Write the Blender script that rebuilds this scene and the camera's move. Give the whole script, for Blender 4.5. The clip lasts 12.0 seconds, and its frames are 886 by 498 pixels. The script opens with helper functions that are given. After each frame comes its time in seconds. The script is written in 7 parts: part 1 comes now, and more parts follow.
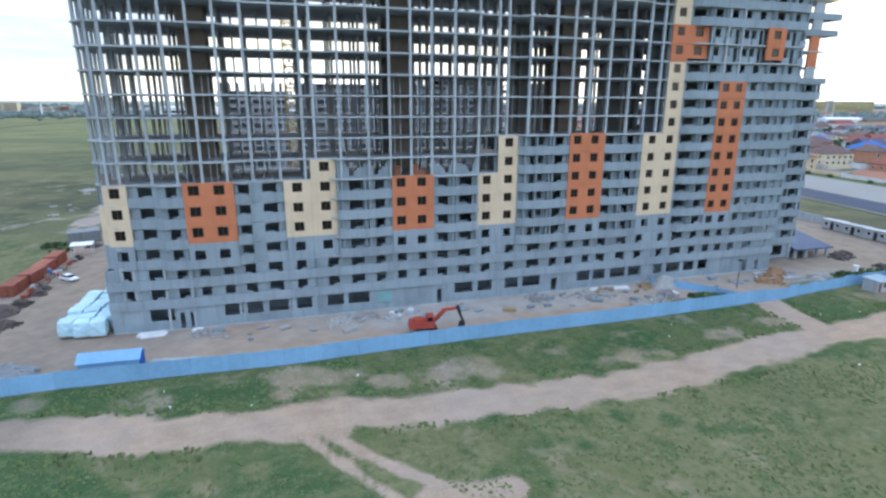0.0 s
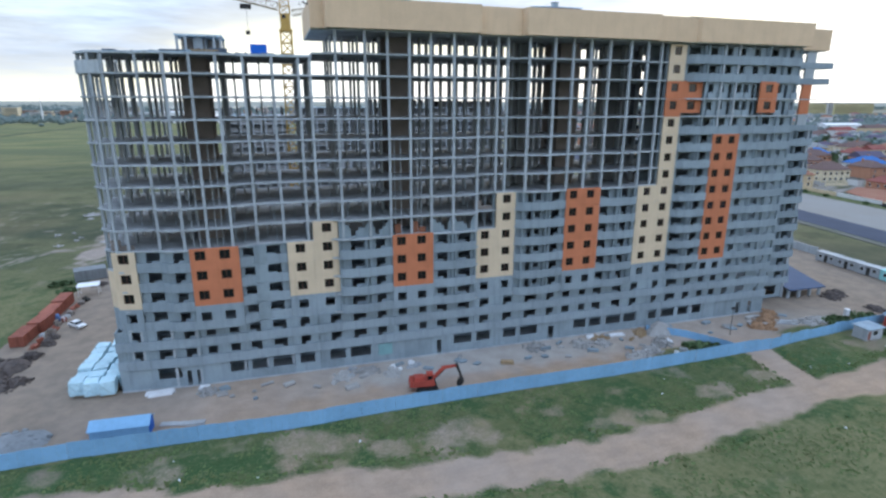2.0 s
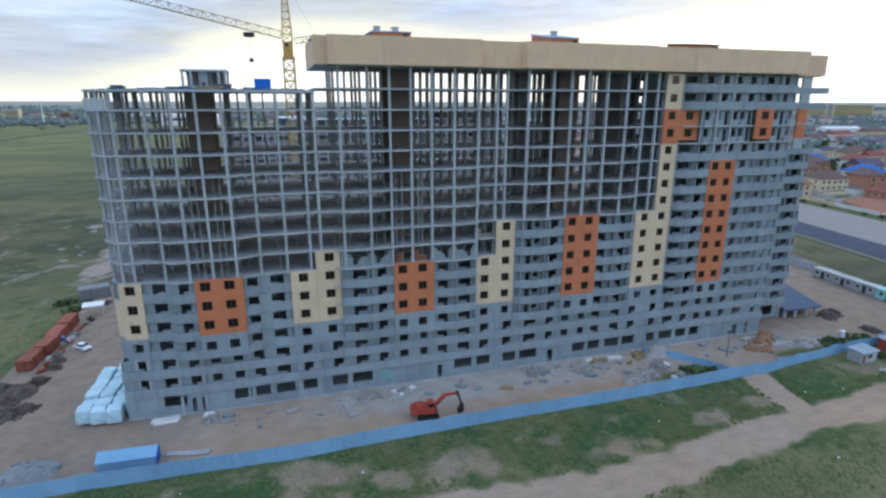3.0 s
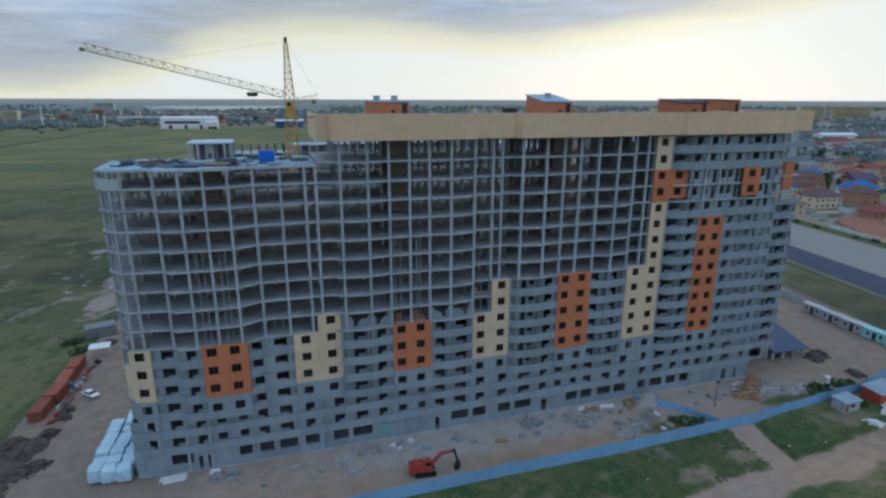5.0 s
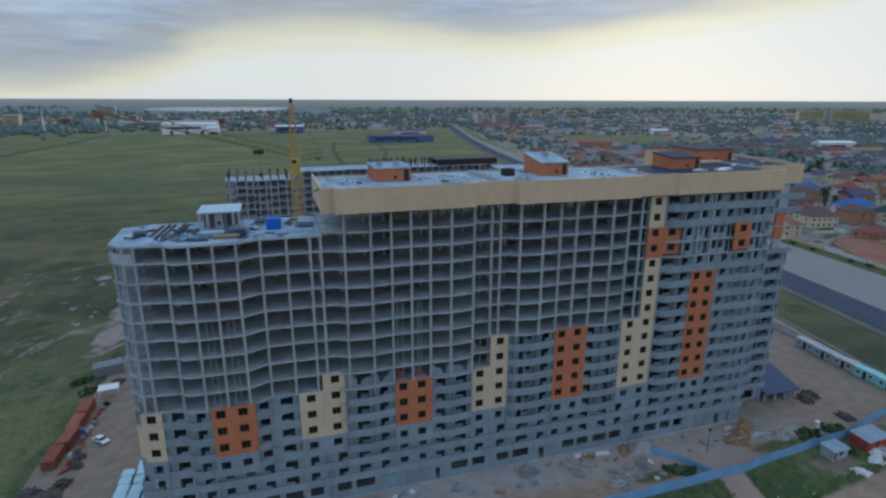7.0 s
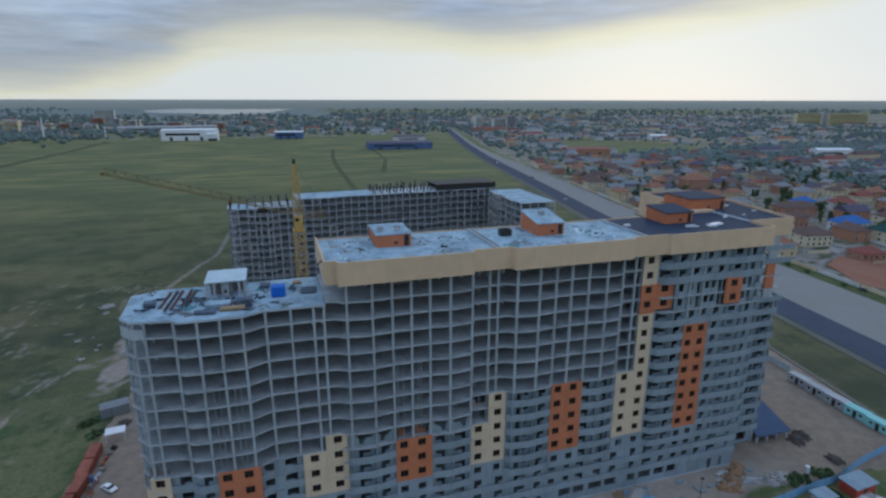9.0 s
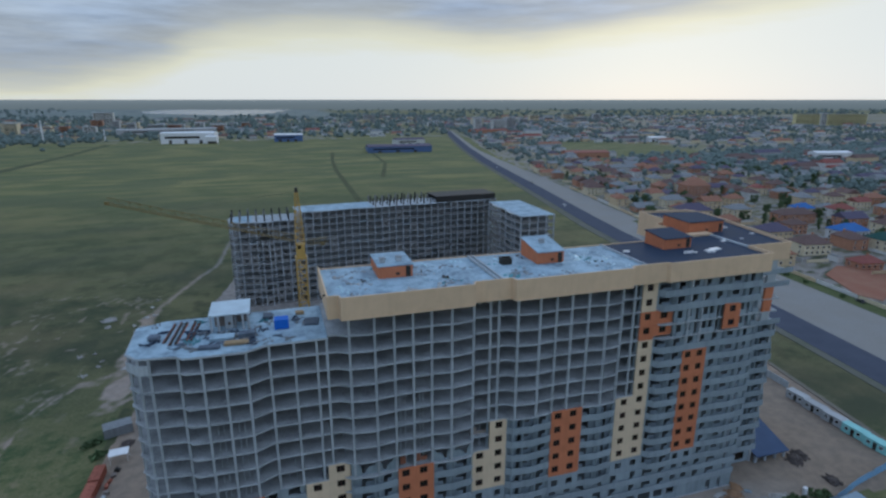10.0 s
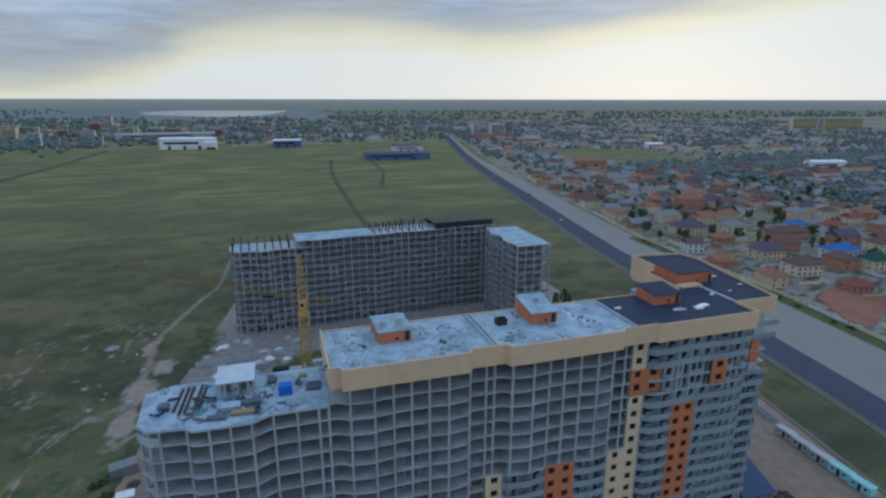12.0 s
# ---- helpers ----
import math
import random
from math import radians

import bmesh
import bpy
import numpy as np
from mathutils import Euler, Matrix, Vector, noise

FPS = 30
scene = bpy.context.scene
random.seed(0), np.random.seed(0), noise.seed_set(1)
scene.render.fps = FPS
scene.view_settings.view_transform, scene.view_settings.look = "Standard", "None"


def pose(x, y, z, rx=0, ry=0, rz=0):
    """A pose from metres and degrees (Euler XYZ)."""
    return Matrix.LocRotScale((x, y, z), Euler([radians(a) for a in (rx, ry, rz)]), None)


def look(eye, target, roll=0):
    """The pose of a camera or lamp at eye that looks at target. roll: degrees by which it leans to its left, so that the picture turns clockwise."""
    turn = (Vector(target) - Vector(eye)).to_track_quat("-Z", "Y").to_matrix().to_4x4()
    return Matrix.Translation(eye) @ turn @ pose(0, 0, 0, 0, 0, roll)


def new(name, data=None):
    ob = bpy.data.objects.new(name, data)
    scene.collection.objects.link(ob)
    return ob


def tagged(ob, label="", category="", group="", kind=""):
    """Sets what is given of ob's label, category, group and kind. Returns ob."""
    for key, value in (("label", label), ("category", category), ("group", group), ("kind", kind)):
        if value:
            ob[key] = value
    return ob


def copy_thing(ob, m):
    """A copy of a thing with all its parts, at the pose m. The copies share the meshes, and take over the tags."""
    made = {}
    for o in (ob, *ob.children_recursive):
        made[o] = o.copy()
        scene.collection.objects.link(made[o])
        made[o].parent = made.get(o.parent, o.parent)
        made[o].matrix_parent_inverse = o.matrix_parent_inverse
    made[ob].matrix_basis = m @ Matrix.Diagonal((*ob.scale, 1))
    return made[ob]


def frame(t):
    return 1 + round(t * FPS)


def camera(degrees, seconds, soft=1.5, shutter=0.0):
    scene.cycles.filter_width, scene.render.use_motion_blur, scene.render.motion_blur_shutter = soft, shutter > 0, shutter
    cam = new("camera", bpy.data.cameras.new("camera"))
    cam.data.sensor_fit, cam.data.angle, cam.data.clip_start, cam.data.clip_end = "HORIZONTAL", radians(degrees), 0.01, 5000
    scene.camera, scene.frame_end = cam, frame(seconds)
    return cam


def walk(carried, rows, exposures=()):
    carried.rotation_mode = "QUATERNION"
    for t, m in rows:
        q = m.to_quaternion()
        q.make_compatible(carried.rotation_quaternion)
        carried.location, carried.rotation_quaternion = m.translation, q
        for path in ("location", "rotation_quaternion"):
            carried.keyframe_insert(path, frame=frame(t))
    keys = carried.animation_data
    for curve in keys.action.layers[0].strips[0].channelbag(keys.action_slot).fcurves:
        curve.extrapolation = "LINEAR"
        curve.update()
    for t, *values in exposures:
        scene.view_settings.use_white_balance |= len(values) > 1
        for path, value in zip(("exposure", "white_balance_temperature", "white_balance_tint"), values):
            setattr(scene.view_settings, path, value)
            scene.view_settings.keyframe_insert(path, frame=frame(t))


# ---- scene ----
cam = camera(77.8, 12.0, soft=2.5)
PATH = [
    (0, (24.516, -87.604, 34.07), (25.081, -85.757, 33.553), 0.2),
    (0.5, (24.591, -87.594, 36.492), (25.155, -85.747, 35.974), 0.1),
    (1, (24.7, -87.443, 38.899), (25.265, -85.596, 38.38), 0.1),
    (1.5, (24.698, -87.506, 41.256), (25.261, -85.659, 40.737), 0.1),
    (2, (24.66, -87.549, 43.767), (25.224, -85.702, 43.249), 0.1),
    (2.5, (24.686, -87.689, 46.159), (25.248, -85.841, 45.64), 0.1),
    (3, (24.493, -87.746, 48.733), (25.057, -85.898, 48.215), 0.1),
    (3.5, (24.821, -87.917, 51.516), (25.385, -86.069, 50.998), 0.1),
    (5.5, (24.534, -88.284, 63.083), (25.102, -86.44, 62.557), 0.2),
    (6, (24.579, -88.317, 65.907), (25.145, -86.471, 65.383), 0.2),
    (6.5, (24.397, -88.526, 68.562), (24.963, -86.681, 68.038), 0.2),
    (7, (24.358, -88.672, 71.47), (24.925, -86.827, 70.946), 0.2),
    (9, (24.326, -88.647, 83.444), (24.896, -86.803, 82.92), 0.1),
    (9.5, (24.439, -88.104, 86.099), (25.01, -86.261, 85.575), 0.1),
    (10, (24.143, -88.092, 89.262), (24.715, -86.249, 88.737), 0.0),
    (10.5, (24.126, -88.354, 92.415), (24.699, -86.511, 91.889), 0.1),
    (11, (24.217, -88.498, 95.92), (24.789, -86.655, 95.394), 0.1),
    (11.5, (24.14, -88.558, 99.19), (24.715, -86.716, 98.664), 0.1),
    (12, (24.081, -88.707, 102.624), (24.659, -86.866, 102.098), 0.1),
]
walk(cam, [(t, look(eye, target, roll)) for t, eye, target, roll in PATH],
     [(0, 0.88, 6020, 9), (1, 0.74, 6020, 9), (2, 0.52, 6000, 9), (2.5, 0.40, 5980, 9), (3.5, 0.07, 5900, 8), (5.5, -0.45, 5820, 7), (7, -0.52, 5760, 7), (9, -0.53, 5740, 7), (12, -0.52, 5740, 7)])

# ---- world and light ----
world = bpy.data.worlds.new("sky")
scene.world = world
world.use_nodes = True
wn, wl = world.node_tree.nodes, world.node_tree.links
wn.clear()
SUN_ELEV, SUN_AZ = 16.0, 38.0          # degrees; azimuth from +y towards +x


def wnode(kind, **kw):
    n = wn.new(kind)
    for k, v in kw.items():
        n.inputs[k].default_value = v
    return n


def wmath(op, a, b=0.0, clamp=False):
    n = wn.new("ShaderNodeMath")
    n.operation, n.use_clamp = op, clamp
    for i, v in enumerate((a, b)):
        if isinstance(v, (int, float)):
            n.inputs[i].default_value = v
        else:
            wl.new(v, n.inputs[i])
    return n.outputs[0]


def wmix(f, a, b):
    n = wn.new("ShaderNodeMix")
    n.data_type = "RGBA"
    for i, v in ((0, f), (6, a), (7, b)):
        if isinstance(v, (int, float)):
            n.inputs[i].default_value = v
        elif isinstance(v, tuple):
            n.inputs[i].default_value = (*v, 1)
        else:
            wl.new(v, n.inputs[i])
    return n.outputs[2]


def wramp(v, stops):
    n = wn.new("ShaderNodeValToRGB")
    els = n.color_ramp.elements
    while len(els) < len(stops):
        els.new(0.5)
    for e, (p, c) in zip(els, stops):
        e.position, e.color = p, (*c, 1)
    wl.new(v, n.inputs[0])
    return n.outputs[0]


sky = wn.new("ShaderNodeTexSky")
sky.sky_type, sky.sun_disc = "NISHITA", False
sky.sun_elevation, sky.sun_rotation = radians(SUN_ELEV), radians(SUN_AZ)
coord = wn.new("ShaderNodeTexCoord")
sep = wn.new("ShaderNodeSeparateXYZ")
wl.new(coord.outputs["Generated"], sep.inputs[0])
mapping = wn.new("ShaderNodeMapping")
mapping.inputs["Scale"].default_value = (1.7, 1.7, 13.0)
wl.new(coord.outputs["Generated"], mapping.inputs[0])
big = wnode("ShaderNodeTexNoise", Scale=1.6, Detail=5.0, Roughness=0.5)
wl.new(mapping.outputs[0], big.inputs["Vector"])
fine = wnode("ShaderNodeTexNoise", Scale=6.0, Detail=6.0, Roughness=0.6)
wl.new(mapping.outputs[0], fine.inputs["Vector"])
# cloud deck: grey cloud with an uneven lower edge, bright sky under it
azim = wn.new("ShaderNodeMath")
azim.operation = "ARCTAN2"
wl.new(sep.outputs[0], azim.inputs[0])
wl.new(sep.outputs[1], azim.inputs[1])
turn01 = wmath("ADD", wmath("MULTIPLY", azim.outputs[0], 180 / math.pi / 100), 0.30)
edge = wramp(turn01, [(p, (h, h, h)) for p, h in ((0.093, 0.036), (0.15, 0.04), (0.185, 0.052), (0.215, 0.07), (0.24, 0.092), (0.27, 0.106), (0.33, 0.118), (0.40, 0.121), (0.46, 0.114), (0.51, 0.106), (0.565, 0.106), (0.62, 0.118), (0.67, 0.13), (0.73, 0.142), (0.78, 0.155), (0.83, 0.175), (0.90, 0.19), (1.0, 0.12))])
warp = wmath("ADD", wmath("MULTIPLY", wmath("SUBTRACT", big.outputs[0], 0.5), 0.03), wmath("MULTIPLY", wmath("SUBTRACT", fine.outputs[0], 0.5), 0.03))
height = wmath("ADD", wmath("SUBTRACT", sep.outputs[2], edge), warp)
deck = wramp(wmath("ADD", wmath("MULTIPLY", height, 2.5), 0.4), [(0.0, (1.12, 1.1, 1.04)), (0.28, (1.13, 1.1, 1.0)), (0.345, (1.1, 1.02, 0.76)), (0.395, (0.90, 0.84, 0.66)), (0.44, (0.62, 0.62, 0.60)), (0.50, (0.54, 0.565, 0.60)), (0.60, (0.62, 0.68, 0.76)), (0.80, (0.64, 0.73, 0.86)), (1.0, (0.84, 1.0, 1.27))])
incloud = wmath("ADD", wmath("MULTIPLY", height, 14.0), 0.35, True)
breaks = wmath("MULTIPLY", wmath("MULTIPLY", wmath("SUBTRACT", big.outputs[0], 0.47), 5.0, True), incloud)
deck = wmix(wmath("MULTIPLY", breaks, 0.75), deck, (0.40, 0.50, 0.68))
streak = wmath("ADD", 1.0, wmath("MULTIPLY", wmath("MULTIPLY", wmath("SUBTRACT", fine.outputs[0], 0.48), 0.9), incloud))
cloud = wn.new("ShaderNodeVectorMath")
cloud.operation = "SCALE"
wl.new(deck, cloud.inputs[0])
wl.new(streak, cloud.inputs["Scale"])
skyb = wn.new("ShaderNodeVectorMath")
skyb.operation = "SCALE"
skyb.inputs["Scale"].default_value = 0.10
wl.new(sky.outputs[0], skyb.inputs[0])
above = wmix(0.93, skyb.outputs[0], cloud.outputs[0])
below = wramp(wmath("MULTIPLY", sep.outputs[2], -1.0), [(0.0, (0.28, 0.325, 0.34)), (0.008, (0.21, 0.25, 0.265)), (0.05, (0.10, 0.12, 0.12))])
isup = wmath("MULTIPLY", wmath("ADD", sep.outputs[2], 0.0005), 1200.0, True)
allsky = wmix(isup, below, above)
bg = wnode("ShaderNodeBackground", Strength=1.0)
wl.new(allsky, bg.inputs[0])
wout = wn.new("ShaderNodeOutputWorld")
wl.new(bg.outputs[0], wout.inputs[0])

sun = new("sun", bpy.data.lights.new("sun", "SUN"))
sun.data.energy, sun.data.angle, sun.data.color = 0.7, radians(20), (1.0, 0.9, 0.74)
sd = Vector((math.sin(radians(SUN_AZ)) * math.cos(radians(SUN_ELEV)), math.cos(radians(SUN_AZ)) * math.cos(radians(SUN_ELEV)), math.sin(radians(SUN_ELEV))))
sun.matrix_world = look(sd * 300, (0, 0, 0))


# ---- materials ----
def mat(name, base, rough=0.85, var=0.18, scale=0.6, fine_scale=6.0, bump=0.15, metal=0.0, second=None, rand=0.0, spec=0.12, stain=0.0):
    """A surface with colour variation at two scales, fine relief, and optional streaky stains and per-object change."""
    m = bpy.data.materials.new(name)
    m.use_nodes = True
    nt = m.node_tree
    p = nt.nodes["Principled BSDF"]
    p.inputs["Roughness"].default_value, p.inputs["Metallic"].default_value = rough, metal
    p.inputs["Specular IOR Level"].default_value = spec
    tc = nt.nodes.new("ShaderNodeTexCoord")
    geo = nt.nodes.new("ShaderNodeNewGeometry")
    n1 = nt.nodes.new("ShaderNodeTexNoise")
    n1.inputs["Scale"].default_value, n1.inputs["Detail"].default_value = scale, 5
    n2 = nt.nodes.new("ShaderNodeTexNoise")
    n2.inputs["Scale"].default_value, n2.inputs["Detail"].default_value = fine_scale, 4
    for n in (n1, n2):
        nt.links.new(geo.outputs["Position"], n.inputs["Vector"])
    sec = second or tuple(c * 0.6 for c in base)

    def mix(f, a, b, blend="MIX"):
        n = nt.nodes.new("ShaderNodeMix")
        n.data_type, n.blend_type = "RGBA", blend
        for i, v in ((0, f), (6, a), (7, b)):
            if isinstance(v, (int, float)):
                n.inputs[i].default_value = v
            elif isinstance(v, tuple):
                n.inputs[i].default_value = (*v, 1)
            else:
                nt.links.new(v, n.inputs[i])
        return n.outputs[2]

    def rng(v, a, b, lo, hi):
        n = nt.nodes.new("ShaderNodeMapRange")
        n.inputs[1].default_value, n.inputs[2].default_value, n.inputs[3].default_value, n.inputs[4].default_value = a, b, lo, hi
        nt.links.new(v, n.inputs[0])
        return n.outputs[0]

    col = mix(rng(n1.outputs[0], 0.35, 0.7, 0.0, min(1, var * 2.2)), base, sec)
    col = mix(rng(n2.outputs[0], 0.3, 0.75, 0.0, min(1, var * 1.4)), col, tuple(min(1, c * 1.3) for c in base))
    if stain:
        mp = nt.nodes.new("ShaderNodeMapping")
        mp.inputs["Scale"].default_value = (1.6, 1.6, 0.12)
        nt.links.new(geo.outputs["Position"], mp.inputs[0])
        n3 = nt.nodes.new("ShaderNodeTexNoise")
        n3.inputs["Scale"].default_value, n3.inputs["Detail"].default_value = 1.0, 4
        nt.links.new(mp.outputs[0], n3.inputs["Vector"])
        col = mix(rng(n3.outputs[0], 0.5, 0.75, 0.0, stain), col, tuple(c * 0.45 for c in base))
    if rand:
        oi = nt.nodes.new("ShaderNodeObjectInfo")
        hs = nt.nodes.new("ShaderNodeHueSaturation")
        nt.links.new(rng(oi.outputs["Random"], 0, 1, 1 - rand, 1 + rand), hs.inputs["Value"])
        nt.links.new(col, hs.inputs["Color"])
        col = hs.outputs[0]
    nt.links.new(col, p.inputs["Base Color"])
    if bump:
        b = nt.nodes.new("ShaderNodeBump")
        b.inputs["Strength"].default_value, b.inputs["Distance"].default_value = bump, 0.05
        nt.links.new(n2.outputs[0], b.inputs["Height"])
        nt.links.new(b.outputs[0], p.inputs["Normal"])
    return m


CONCRETE = mat("concrete", (0.415, 0.452, 0.48), 0.85, 0.25, 0.25, 3.0, stain=0.5, rand=0.08)
CONCRETE_DARK = mat("concrete_dark", (0.245, 0.26, 0.27), 0.9, 0.25, 0.25, 3.0, stain=0.5, rand=0.1)
FLOOR_DIM = mat("dim_floor", (0.41, 0.43, 0.445), 0.95, 0.4, 0.35, 2.5, second=(0.195, 0.205, 0.21))
BLOCK = mat("block_wall", (0.266, 0.32, 0.352), 0.9, 0.22, 0.4, 4.0, stain=0.35, rand=0.10)
PLASTER = mat("grey_plaster", (0.276, 0.328, 0.366), 0.85, 0.18, 0.3, 3.0, stain=0.35, rand=0.07)
ORANGE = mat("orange_brick", (0.53, 0.195, 0.10), 0.8, 0.15, 0.5, 8.0, stain=0.2, rand=0.04)
BEIGE = mat("beige_brick", (0.66, 0.53, 0.375), 0.8, 0.12, 0.5, 8.0, stain=0.2, rand=0.03)
RAW_BRICK = mat("raw_red_brick", (0.30, 0.135, 0.085), 0.9, 0.3, 0.6, 6.0, rand=0.1)
BRICK_CORE = mat("core_brick", (0.23, 0.20, 0.18), 0.9, 0.3, 0.5, 5.0, rand=0.08)
PARAPET = mat("parapet_cladding", (0.68, 0.50, 0.33), 0.75, 0.12, 0.4, 5.0, stain=0.10, rand=0.03)
FRAME_BROWN = mat("window_frame", (0.10, 0.045, 0.03), 0.5, 0.1, 1.0, 8.0, 0.0)
GLASS = mat("dark_glass", (0.012, 0.012, 0.014), 0.12, 0.1, 0.4, 2.0, 0.0, spec=0.5)
ROOF_LIGHT = mat("roof_screed", (0.34, 0.45, 0.525), 0.85, 0.46, 0.24, 1.3, second=(0.13, 0.175, 0.22))
ROOF_DARK = mat("bitumen_roof", (0.036, 0.052, 0.088), 0.8, 0.25, 0.3, 3.0, second=(0.05, 0.06, 0.075), spec=0.05)
FORM_GEAR = mat("formwork_gear", (0.12, 0.15, 0.19), 0.7, 0.35, 0.8, 5.0, second=(0.06, 0.07, 0.09), rand=0.25)
BLUE_SHEET = mat("blue_sheet", (0.225, 0.41, 0.61), 0.6, 0.2, 0.15, 1.5, 0.05, rand=0.05, stain=0.12)
BLUE_PAINT = mat("blue_paint", (0.03, 0.14, 0.55), 0.5, 0.12, 0.5, 4.0, 0.05)
FADED_BLUE = mat("faded_blue_cladding", (0.10, 0.155, 0.30), 0.6, 0.15, 0.05, 0.5, 0.0)
RUST = mat("rust_red_steel", (0.30, 0.105, 0.072), 0.7, 0.35, 0.5, 3.0, stain=0.6, rand=0.15)
EXC_RED = mat("excavator_paint", (0.40, 0.078, 0.055), 0.5, 0.3, 1.0, 6.0)
STEEL_DARK = mat("dark_steel", (0.05, 0.048, 0.045), 0.6, 0.25, 1.0, 6.0, metal=0.3)
JIB_OLIVE = mat("faded_yellow", (0.20, 0.15, 0.06), 0.7, 0.2, 0.8, 5.0)
CRANE_YELLOW = mat("crane_yellow", (0.50, 0.33, 0.10), 0.5, 0.2, 0.8, 5.0)
WHITE_PAINT = mat("white_paint", (0.74, 0.75, 0.76), 0.5, 0.12, 0.5, 4.0, 0.05, rand=0.06, stain=0.25)
WRAP = mat("white_wrap", (0.47, 0.65, 0.72), 0.35, 0.2, 0.7, 3.0, 0.4, rand=0.08)
HUT_ROOF = mat("hut_roof_sheet", (0.27, 0.35, 0.42), 0.6, 0.3, 0.5, 3.0, stain=0.3)
CABIN = mat("cabin_grey", (0.40, 0.42, 0.44), 0.6, 0.2, 0.6, 4.0, 0.05, rand=0.1, stain=0.4)
TEAL = mat("teal_film", (0.10, 0.27, 0.30), 0.6, 0.25, 0.8, 4.0, rand=0.2)
CYAN = mat("turquoise_paint", (0.30, 0.62, 0.62), 0.55, 0.15, 0.6, 4.0, rand=0.08)
RUBBER = mat("rubber", (0.03, 0.03, 0.03), 0.85, 0.1)
WOOD = mat("raw_timber", (0.34, 0.25, 0.15), 0.85, 0.25, 1.5, 8.0, rand=0.15)
SCRAP = mat("rusty_scrap", (0.12, 0.098, 0.088), 0.9, 0.45, 0.9, 4.0, 0.5, second=(0.055, 0.05, 0.05))
ASPHALT = mat("asphalt", (0.082, 0.092, 0.122), 0.95, 0.2, 0.12, 2.5, second=(0.05, 0.058, 0.08), spec=0.02)
GRAVEL = mat("gravel_verge", (0.255, 0.25, 0.24), 0.95, 0.25, 0.06, 1.2, second=(0.235, 0.215, 0.19), spec=0.03)
SOIL = mat("loose_soil", (0.34, 0.245, 0.15), 0.95, 0.3, 0.4, 3.0, 0.6)
RUBBLE = mat("rubble", (0.38, 0.37, 0.355), 0.95, 0.35, 0.5, 3.0, 0.6, rand=0.2)
BARK = mat("bark", (0.10, 0.075, 0.055), 0.9, 0.25, 2.0, 8.0)
LEAF = mat("foliage", (0.09, 0.13, 0.06), 0.8, 0.35, 0.25, 2.0, 0.0, second=(0.045, 0.075, 0.033), rand=0.3)
# paler and bluer than near foliage: distance haze put into the leaf colour
HAZED_LEAF = mat("hazed_foliage", (0.155, 0.192, 0.18), 0.95, 0.4, 0.02, 0.3, 0.0, second=(0.105, 0.138, 0.13), spec=0.0)


